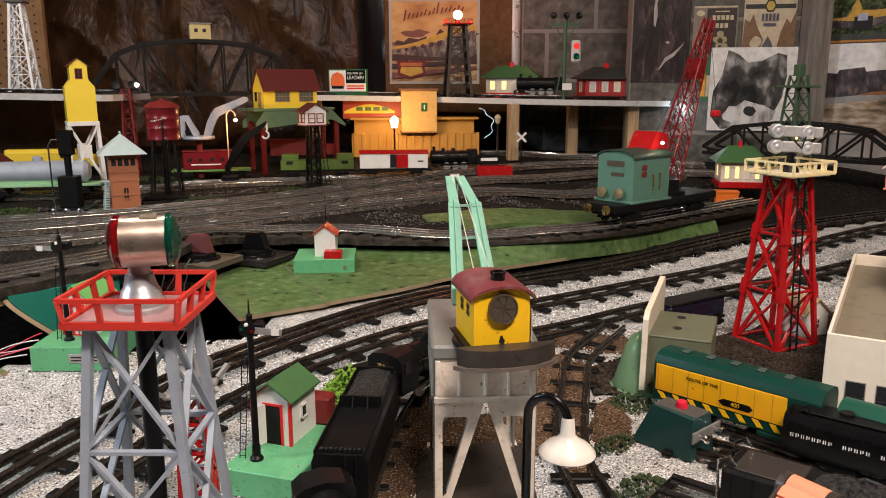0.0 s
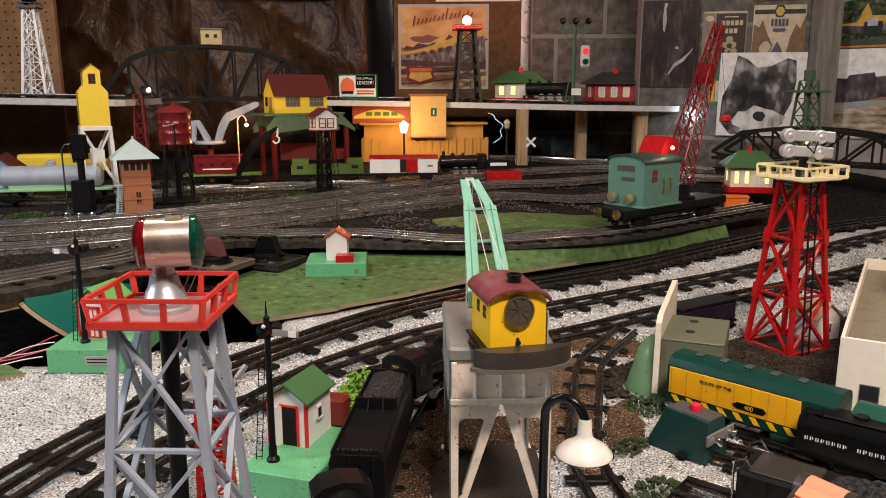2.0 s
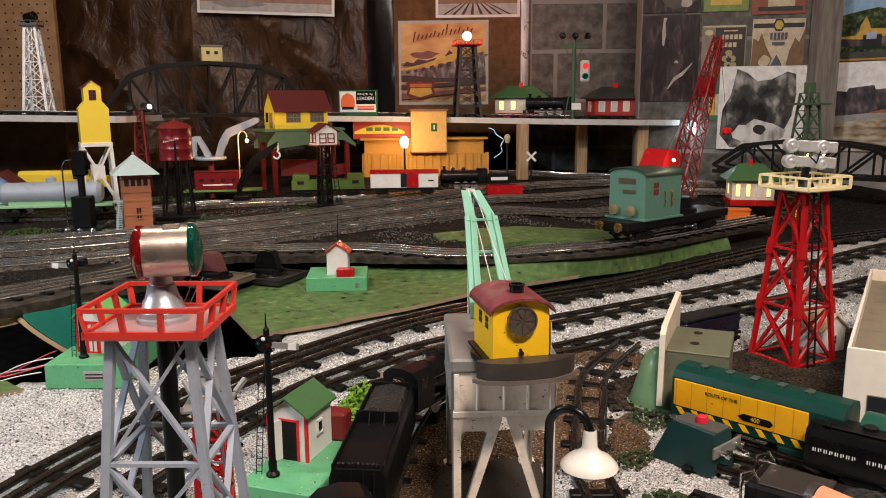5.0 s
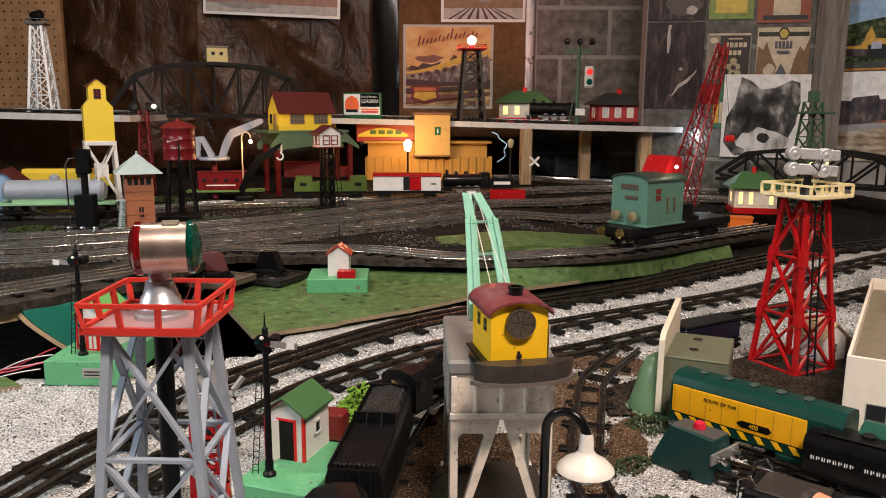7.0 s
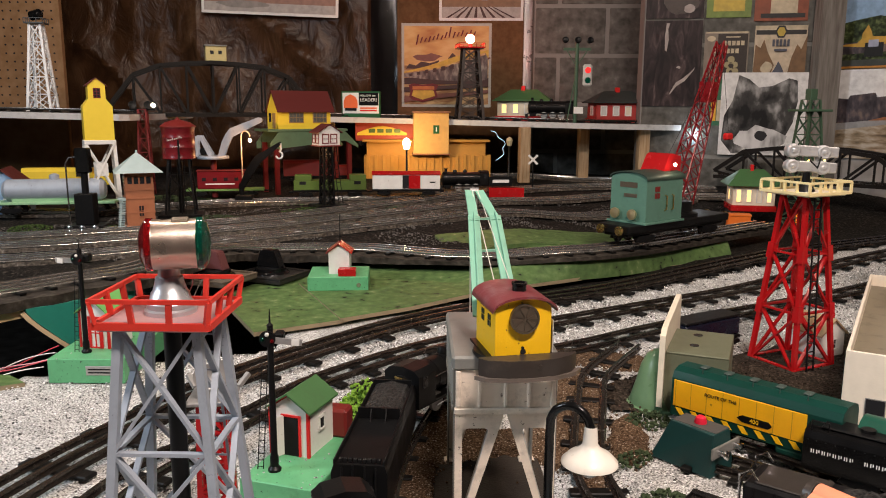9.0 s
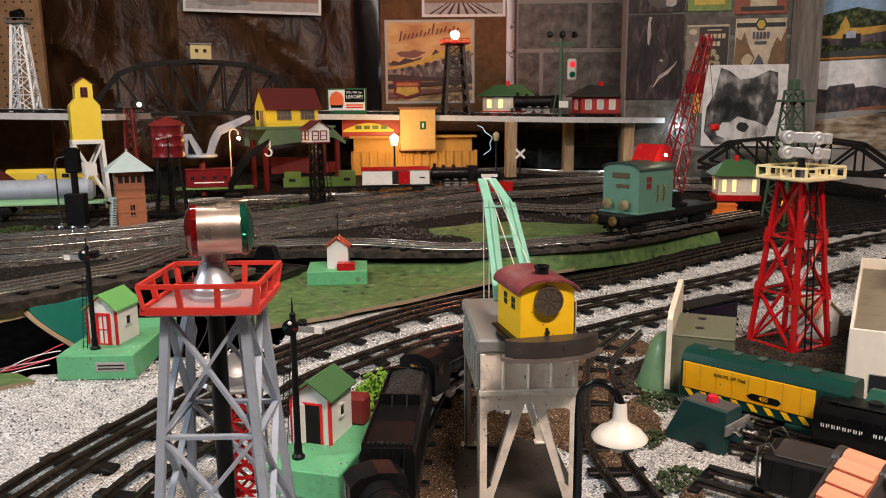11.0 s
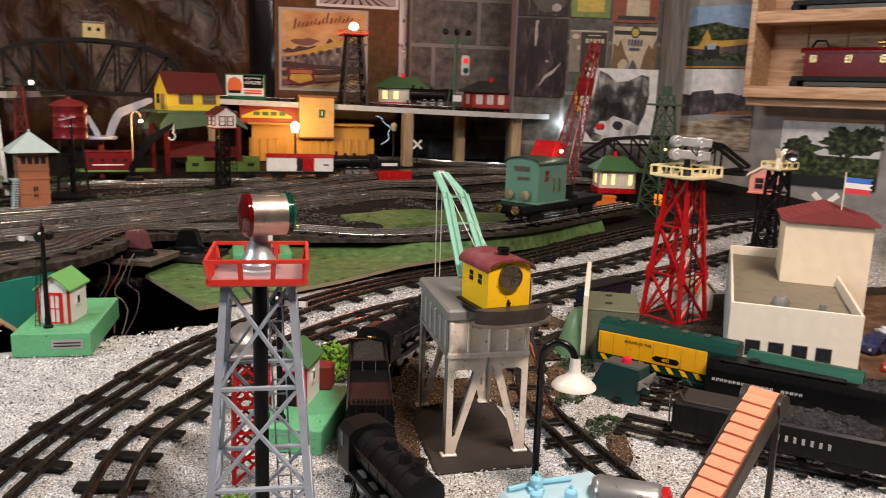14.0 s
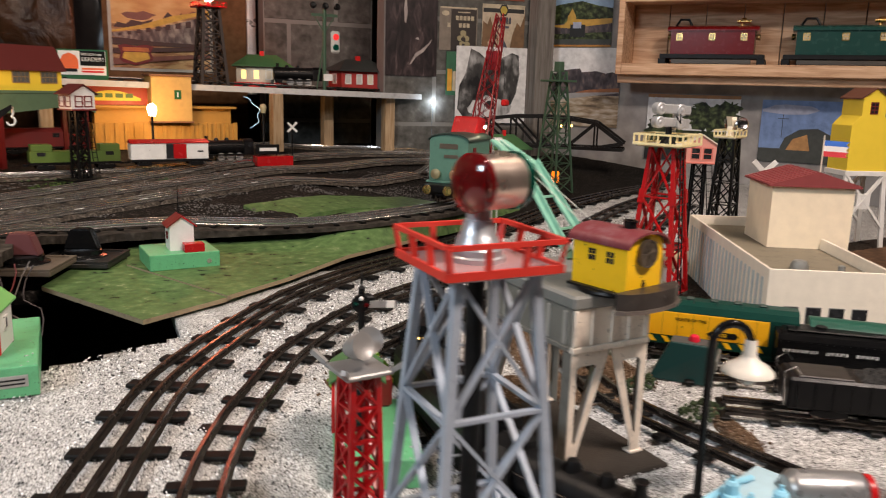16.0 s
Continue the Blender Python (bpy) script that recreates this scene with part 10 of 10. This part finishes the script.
for k, (x, y, r) in enumerate(((-0.95, 1.97, 0.07), (-0.70, 2.12, 0.08), (-0.45, 2.25, 0.09), (-0.25, 2.36, 0.07), (-1.15, 1.98, 0.06))):
    moss(x, y, r, 0.010, 260, DKMOSS if k % 2 else GRASS_MAT, "scatter grass along the back tracks", 20 + k)


def loose_wires():
    cols = ((0.75, 0.70, 0.66), (0.65, 0.10, 0.12), (0.75, 0.35, 0.38), (0.75, 0.72, 0.70), (0.60, 0.05, 0.07))
    for i, c in enumerate(cols):
        pts = []
        for k in range(22):
            f = k / 21
            sag = (0.020 + 0.010 * math.sin(i * 2.1)) * math.sin(3.0 * f + i * 0.9) * f
            pts.append((-0.635 - 0.26 * f, 1.10 + 0.012 * i - 0.02 * f, -0.012 + 0.004 * i - 0.072 * f + sag + 0.003 * math.sin(11 * f + i * 2)))
        t = part("loose_wire", tube(bmn(), pts, 0.0011, 6), mat("wire_" + str(i), c, 0.5))
        tagged(t, "thin coloured wire hanging below the table edge", "wire", "loose wires")
    for i in range(4):
        rng = random.Random(60 + i)
        x0, y0 = -0.55 + 0.018 * i, 1.42 + 0.012 * i
        pts = [(x0 + 0.016 * math.sin(k * 0.8 + i) + rng.uniform(0, 0.004), y0 - 0.010 * k, 0.050 - 0.014 * k + 0.012 * math.sin(k * 0.9 + i)) for k in range(10)]
        col = ((0.05, 0.04, 0.04), (0.14, 0.03, 0.03), (0.12, 0.10, 0.09))[i % 3]
        t = part("loose_wire", tube(bmn(), pts, 0.0013, 6), mat("wire_tangle_" + str(i % 3), col, 0.5))
        tagged(t, "thin wire tangled below the controllers", "wire", "loose wires")


loose_wires()


def teal_fascia():
    """The side panel under the roadbed, with a curved bare edge."""
    p0, p1 = Vector((-0.696, 1.170)), Vector((-0.585, 1.325))
    d = (p1 - p0).normalized()
    n = Vector((d.y, -d.x))
    bm = bmn()
    rows = []
    m = 24
    for i in range(m + 1):
        f = i / m
        z0 = 0.055 - 0.105 * min(1, f / 0.55) ** 0.85
        q = p0.lerp(p1, f) + n * (0.012 * math.sin(3.14 * f))
        rows.append([bm.verts.new((q.x + n.x * o, q.y + n.y * o, z)) for o, z in ((0, 0.0605), (0, z0), (-0.010, z0), (-0.010, 0.0605))])
    for u, v in zip(rows, rows[1:]):
        for i in range(4):
            bm.faces.new((u[i], u[(i + 1) % 4], v[(i + 1) % 4], v[i]))
    bm.faces.new(rows[0])
    bm.faces.new(rows[-1][::-1])
    bmesh.ops.recalc_face_normals(bm, faces=bm.faces)
    structure("fascia_panel", bm, TEALFASCIA, "teal painted side panel below the roadbed", "panel")
    bm = bmn()
    pts = []
    for i in range(15):
        f = i / 14 * 0.55
        q = p0.lerp(p1, f) + n * (0.012 * math.sin(3.14 * f) - 0.004)
        pts.append(Vector((q.x - d.x * 0.004, q.y - d.y * 0.004, 0.053 - 0.105 * (f / 0.55) ** 0.85)))
    for u, v in zip(pts, pts[1:]):
        beam(bm, u, v + (v - u) * 0.1, 0.016, 0.007)
    structure("fascia_trim", bm, mat("bare_plywood_edge", (0.62, 0.47, 0.30), 0.7), "bare curved plywood edge of the side panel", "trim", True)


teal_fascia()


def dirt_strip(pts, width, seed, label):
    """Brown earth spilled along the track: an uneven ribbon and its crumbs."""
    rng = random.Random(seed)
    line = spline(pts, 0.006)
    bm = bmn()
    prev = None
    for i, p in enumerate(line):
        e = line[min(i + 1, len(line) - 1)] - line[max(i - 1, 0)]
        n = Vector((-e.y, e.x, 0)).normalized()
        end = min(1, i / 5, (len(line) - 1 - i) / 5)
        w = width * end * (1 + 0.35 * noise.noise(Vector((i * 0.21, seed, 0)))) + 0.001
        w2 = width * end * (1 + 0.35 * noise.noise(Vector((i * 0.23, seed + 7, 0)))) + 0.001
        ring = []
        for k in range(9):
            f = k / 8
            q = p + n * (-w + (w + w2) * f)
            h = 0.0012 + 0.0018 * math.sin(math.pi * f) * end + 0.0012 * noise.noise(Vector((q.x * 140, q.y * 140, seed)))
            ring.append(bm.verts.new((q.x, q.y, gz(q.x, q.y) + h - (0.004 if k in (0, 8) else 0))))
        if prev:
            for k in range(8):
                bm.faces.new((prev[k], prev[k + 1], ring[k + 1], ring[k]))
        prev = ring
    for i in range(int(len(line) * 5)):
        p = line[rng.randrange(len(line))]
        x, y = p.x + rng.gauss(0, width * 0.7), p.y + rng.gauss(0, width * 0.7)
        bmesh.ops.create_icosphere(bm, subdivisions=1, radius=rng.uniform(0.0008, 0.002), matrix=pose(x, y, gz(x, y) + 0.003))
    bmesh.ops.recalc_face_normals(bm, faces=bm.faces)
    ob = part("earth_strip", bm, ramp_mat("brown_earth", [(0.3, (0.030, 0.018, 0.010)), (0.52, (0.10, 0.060, 0.034)), (0.62, (0.19, 0.125, 0.08)), (0.72, (0.60, 0.56, 0.50))], 420, 6, 0.95, 0.8, 0.003), smooth=False)
    tagged(ob, label, "earth", "", "stuff")


dirt_strip([(0.160, 0.74), (0.158, 0.80), (0.182, 0.96), (0.205, 1.06)], 0.017, 3, "brown earth between the rails of the spur")
dirt_strip([(-0.055, 0.50), (-0.045, 0.62), (-0.038, 0.75), (-0.02, 0.88), (0.02, 0.98)], 0.024, 4, "brown earth spilled beside the crane base")
dirt_strip([(-0.035, 0.80), (0.00, 0.845), (0.05, 0.86), (0.11, 0.85)], 0.042, 6, "brown earth behind the crane base")
dirt_strip([(0.118, 0.80), (0.122, 0.90), (0.150, 1.00), (0.185, 1.09)], 0.026, 7, "brown earth along the inside of the spur")
dirt_strip([(0.205, 0.79), (0.212, 0.86), (0.225, 0.93)], 0.022, 8, "brown earth beside the metal hood")
dirt_strip([(0.10, 1.175), (0.17, 1.165), (0.24, 1.145), (0.31, 1.12)], 0.040, 9, "dark earth between the siding and the stand")
dirt_strip([(-0.150, 0.895), (-0.120, 0.94), (-0.075, 0.985)], 0.024, 10, "dark earth beside the steam engine")
dirt_strip([(0.205, 0.60), (0.215, 0.66), (0.235, 0.70)], 0.012, 5, "brown earth beside the spur")


def green_hood(x, y, rz, label):
    """A smooth green shell that bulges towards the ground."""
    t = thing("metal_hood", pose(x, y, -0.002, 0, 0, rz), label, "hood")
    MINTHOOD = mat("dull_mint_hood", (0.12, 0.21, 0.11), 0.3, dirt=0.25, dirt_rgb=(0.06, 0.10, 0.06))
    b = lathe(bmn(), [(0.035, 0), (0.0355, 0.006), (0.032, 0.018), (0.027, 0.036), (0.022, 0.056), (0.015, 0.070), (0.007, 0.076), (0, 0.077)], 40)
    part("shell", b, MINTHOOD, t)
    part("foot_flange", lathe(bmn(), [(0.035, 0), (0.039, 0), (0.039, 0.003), (0.0355, 0.004)], 40), MINTHOOD, t)


green_hood(0.270, 0.966, 10, "pale dull green rounded metal hood beside the stand")
gable_house(pose(0.580, 1.205, gz(0.58, 1.2), 0, 0, 25), "toy_house", "small white toy house with tan gabled roof", 0.050, 0.060, 0.038, 0.022, 0.004, WHITE, mat("tan_roof", (0.40, 0.28, 0.16), 0.6, dirt=0.3), windows=(("front", 0, 0.012, 0.014, 0.018, DARKWIN),))


def dark_coach():
    t = car_base(pose(0.395, 1.19, RT - 0.002, 0, 0, 33), "toy_coach", "dark navy toy coach on the siding", 0.13, 0.040, 0.016, 0.033, 0.007, BLACK)
    part("body", span(bmn(), (-0.063, -0.019, 0.016), (0.063, 0.019, 0.046), 0.003), mat("dark_navy_plastic", (0.008, 0.010, 0.022), 0.25), t, smooth=False)
    part("roof", span(bmn(), (-0.064, -0.020, 0.046), (0.064, 0.020, 0.050), 0.0015), BLACK, t, smooth=False)


dark_coach()


def marker_lamp():
    t = thing("marker_lamp", pose(0.940, 2.165, gz(0.94, 2.165), 0, 0, 0), "small glowing orange marker lamp on short post", "lamp")
    h = 0.066 - gz(0.94, 2.165)
    part("post", rod(bmn(), (0, 0, 0), (0, 0, h), 0.004, n=10), BLACK, t)
    part("lens", span(bmn(), (-0.011, -0.008, h), (0.011, 0.008, h + 0.036), 0.003), mat("lit_orange_lens", (1.0, 0.20, 0.01), 0.4, emit=1.1, bump=0), t, "glowing orange lens")


marker_lamp()


def led_and_headlight():
    t = thing("led_string", pose(0.836, 2.905, 0.292, 0, 0, 0), "bright white LED on thin blue wire under the shelf", "lamp")
    b = bmn()
    bmesh.ops.create_icosphere(b, subdivisions=2, radius=0.0060)
    part("led", b, GLOWBLUE, t)
    part("wire", tube(bmn(), [(0, 0, 0.0), (0.004, 0.01, -0.03), (0.0, 0.01, -0.09), (0.002, 0.0, 0.01 - 0.292 + gz(0.836, 2.905))], 0.0012, 6), mat("grey_blue_wire", (0.08, 0.11, 0.14), 0.4), t)
    t = thing("work_lamp", pose(0.488, 1.787, 0.258, 0, 0, 0), "small glowing work lamp on the derrick", "lamp")
    b = bmn()
    bmesh.ops.create_icosphere(b, subdivisions=2, radius=0.0040)
    part("bulb", b, GLOW, t)


led_and_headlight()


def far_red_mast():
    m = pose(-1.055, 2.52, gz(-1.05, 2.52), 0, 0, 12)
    h = 0.372 - gz(-1.05, 2.52)
    t, c = tower(m, "floodlight_mast", "dull red lattice mast with small lit floodlights", (0.022, 0.022), (0.012, 0.012), h, 6, 0.005, 0.004, DKRED, "floodlight")
    part("crossbar", beam(bmn(), (-0.04, 0, h), (0.04, 0, h), 0.008, 0.006), BLACK, t, smooth=False)
    for x in (-0.03, 0.018, 0.036):
        b = lathe(bmn(), [(0, -0.010), (0.007, -0.010), (0.013, 0.004), (0.011, 0.004), (0, -0.002)], 16, pose(x, -0.004, h + 0.014, 80, 0, 20))
        part("floodlight", b, BLACK, t)
    b = bmn()
    bmesh.ops.create_icosphere(b, subdivisions=2, radius=0.007, matrix=pose(0.036, -0.012, h + 0.014))
    part("bulb", b, GLOW, t)


far_red_mast()


def blue_tank():
    """A grey-blue pumping station model at the table's near edge."""
    t = thing("pump_house", pose(0.098, 0.508, -0.002, 0, 0, 18), "pale blue model pump house with drum and blue caps", "toy building")
    part("base_plate", span(bmn(), (-0.058, -0.06, 0), (0.055, 0.030, 0.021), 0.004), mat("pale_blue_plate", (0.42, 0.60, 0.68), 0.4, dirt=0.2), t, smooth=False)
    part("drum", lathe(bmn(), [(0, -0.034), (0.013, -0.034), (0.017, -0.030), (0.018, -0.026), (0.018, 0.026), (0.017, 0.030), (0.013, 0.034), (0, 0.034)], 24, pose(0.050, -0.034, 0.0215, 0, 90, -45)), mat("grey_drum", (0.30, 0.30, 0.30), 0.3, 0.6), t, "dull steel drum")
    part("end_cap", lathe(bmn(), [(0.0165, 0), (0.0165, 0.006), (0.010, 0.010), (0, 0.011)], 20, pose(0.050, -0.034, 0.0215, 0, 90, -45) @ pose(0, 0, 0.032)), RED, t, "red drum end")
    for x, y in ((-0.024, 0.012), (-0.040, -0.012), (-0.008, -0.022)):
        cap = part("blue_cap", lathe(bmn(), [(0.0085, 0.019), (0.0085, 0.026), (0.0062, 0.027), (0.0062, 0.035), (0.0042, 0.0375), (0, 0.038)], 16, pose(x, y, 0)), SKYBLUE, t)
        part("cap_stem", rod(bmn(), (x, y, 0.037), (x, y, 0.042), 0.0018, n=8), SKYBLUE, cap)
    part("deck_pipe", tube(bmn(), [(-0.05, 0.022, 0.024), (-0.01, 0.022, 0.024), (0.020, 0.016, 0.024)], 0.0028, 8), SKYBLUE, t)


blue_tank()


def red_barrel():
    t = thing("red_box", pose(-0.130, 0.822, gz(-0.153, 0.766) + 0.028, 0, 0, -12), "small red box behind the hut", "box")
    part("box_body", span(bmn(), (-0.014, -0.012, 0), (0.014, 0.012, 0.034), 0.003), DKRED, t)


red_barrel()


def crumpled_film(x, y, r, seed, label):
    """A crumpled heap of clear plastic film."""
    rng = random.Random(seed)
    bm = bmn()
    bmesh.ops.create_icosphere(bm, subdivisions=4, radius=r)
    for v in bm.verts:
        n = v.co.normalized()
        k = 1 + 0.5 * noise.noise(n * 2.3 + Vector((seed, 0, 0))) + 0.35 * abs(noise.noise(n * 6.0 + Vector((0, seed, 0))))
        v.co = Vector((n.x * r * k, n.y * r * k, max(0, n.z * r * 0.55 * k)))
    t = part("plastic_wrap", bm, mat("crinkled_film", (0.55, 0.60, 0.66), 0.12, var=0.3, spec=0.8), smooth=False)
    t.location = (x, y, gz(x, y))
    tagged(t, label, "plastic wrap")


crumpled_film(0.800, 0.955, 0.030, 3, "crumpled pale plastic wrap beside the toy cars")
crumpled_film(0.865, 1.02, 0.022, 5, "small crumpled pale plastic wrap on gravel")


def back_gravel():
    """Grey ballast scattered between the tracks of the back table."""
    rng = np.random.default_rng(8)
    octa = np.array([(1, 0, 0), (0, 1, 0), (-1, 0, 0), (0, -1, 0), (0, 0, 1), (0, 0, -1)], float)
    tri = np.array([(0, 1, 4), (1, 2, 4), (2, 3, 4), (3, 0, 4), (1, 0, 5), (2, 1, 5), (3, 2, 5), (0, 3, 5)])
    V, F, n = [], [], 0
    for i in range(26000):
        x, y = rng.uniform(-1.5, 0.9), rng.uniform(1.55, 2.55)
        band = y - (1.95 + 0.45 * (x + 0.62))
        patch = noise.noise(Vector((x * 5, y * 9, 3)))
        if abs(band) > 0.35 or patch < 0.02 or (x > 0.1 and y < 1.9):
            continue
        s = rng.uniform(0.0012, 0.003)
        V.append(octa * (s, s * rng.uniform(0.7, 1.2), s * 0.7) + rng.normal(0, s * 0.2, (6, 3)) + np.array((x, y, gz(x, y) + 0.0005)))
        F.append(tri + n)
        n += 6
    me = bpy.data.meshes.new("back_ballast")
    me.from_pydata(np.concatenate(V).tolist(), [], np.concatenate(F).tolist())
    me.materials.append(mat("dull_grey_stone", (0.12, 0.112, 0.105), 0.9, var=0.5, scale=300))
    tagged(new("back_ballast", me), "grey ballast scattered between the back tracks", "gravel", "", "stuff")


back_gravel()


def orange_crate():
    t = thing("toy_crate", pose(0.815, 2.30, gz(0.82, 2.3), 0, 0, -10), "bright orange toy crate beside the wayside station", "crate")
    part("crate_body", span(bmn(), (-0.032, -0.02, 0), (0.032, 0.02, 0.042), 0.002), mat("orange_plastic", (0.72, 0.16, 0.02), 0.45), t, smooth=False)
    part("crate_rim", span(bmn(), (-0.034, -0.022, 0.038), (0.034, 0.022, 0.044), 0.001), mat("orange_plastic", (0.72, 0.16, 0.02)), t, smooth=False)


orange_crate()


def light_string():
    t = thing("light_string", pose(0, 0, 0), "thin glowing pale blue light strand beside the freight house", "light string")
    line = [(0.087 + 0.050 * math.sin(2.6 * f) + 0.006 * math.sin(17 * f), 2.78, 0.303 - 0.105 * f ** 1.2) for f in [i / 16 for i in range(17)]]
    part("strand", tube(bmn(), line, 0.0009, 6), mat("glowing_strand", (0.55, 0.80, 1.0), 0.4, emit=0.55, bump=0), t)


light_string()
flat_board("plywood_end", [(-1.15, 1.02), (-0.735, 1.14), (-0.70, 1.19), (-0.80, 1.36), (-1.15, 1.36)], 0.043, 0.0585, mat("pale_plywood", (0.52, 0.38, 0.21), 0.7, dirt=0.3), "pale plywood layer under the roadbed")
flat_board("brown_ground_board", [(0.585, 0.68), (1.45, 0.20), (1.45, 1.32), (0.90, 1.26), (0.835, 1.125)], -0.004, 0.0042, ramp_mat("scuffed_brown_board", [(0.3, (0.05, 0.026, 0.014)), (0.55, (0.13, 0.072, 0.04)), (0.75, (0.24, 0.15, 0.09))], 30, 8, 0.7, 0.3, 0.003), "scuffed brown board beside the factory")


def dark_yard(x0, x1, base, near, depth, far):
    """Dark earth: round the red tower and the metal stand, and behind the factory."""
    bm = bmn()
    rng = random.Random(12)
    n = 30
    prev = None
    for i in range(n + 1):
        x = x0 + (x1 - x0) * i / n
        lo = base + near * (x - x0) + 0.012 * noise.noise(Vector((x * 40, 1, 0)))
        hi = base + depth + far * (x - x0) + 0.014 * noise.noise(Vector((x * 35, 5, 0)))
        ring = [bm.verts.new((x, lo + (hi - lo) * k / 10, gz(x, lo + (hi - lo) * k / 10) + 0.0012 + 0.0014 * noise.noise(Vector((x * 60, k * 1.7, 2))))) for k in range(11)]
        if prev:
            for k in range(10):
                bm.faces.new((prev[k], ring[k], ring[k + 1], prev[k + 1]))
        prev = ring
    for i in range(900):
        x = rng.uniform(x0, x1)
        y = rng.uniform(base + near * (x - x0), base + depth + far * (x - x0))
        bmesh.ops.create_icosphere(bm, subdivisions=1, radius=rng.uniform(0.0008, 0.002), matrix=pose(x, y, gz(x, y) + 0.002))
    bmesh.ops.recalc_face_normals(bm, faces=bm.faces)
    ob = part("dark_earth", bm, ramp_mat("dark_brown_earth", [(0.3, (0.010, 0.008, 0.006)), (0.55, (0.035, 0.026, 0.019)), (0.75, (0.13, 0.10, 0.08))], 260, 6, 0.9, 0.8, 0.003), smooth=False)
    tagged(ob, "dark earth and grit on the layout table", "earth", "", "stuff")


dark_yard(0.205, 0.66, 0.935, 0.12, 0.095, 0.61)
dark_yard(0.655, 1.62, 0.99, 0.10, 0.315, 0.12)
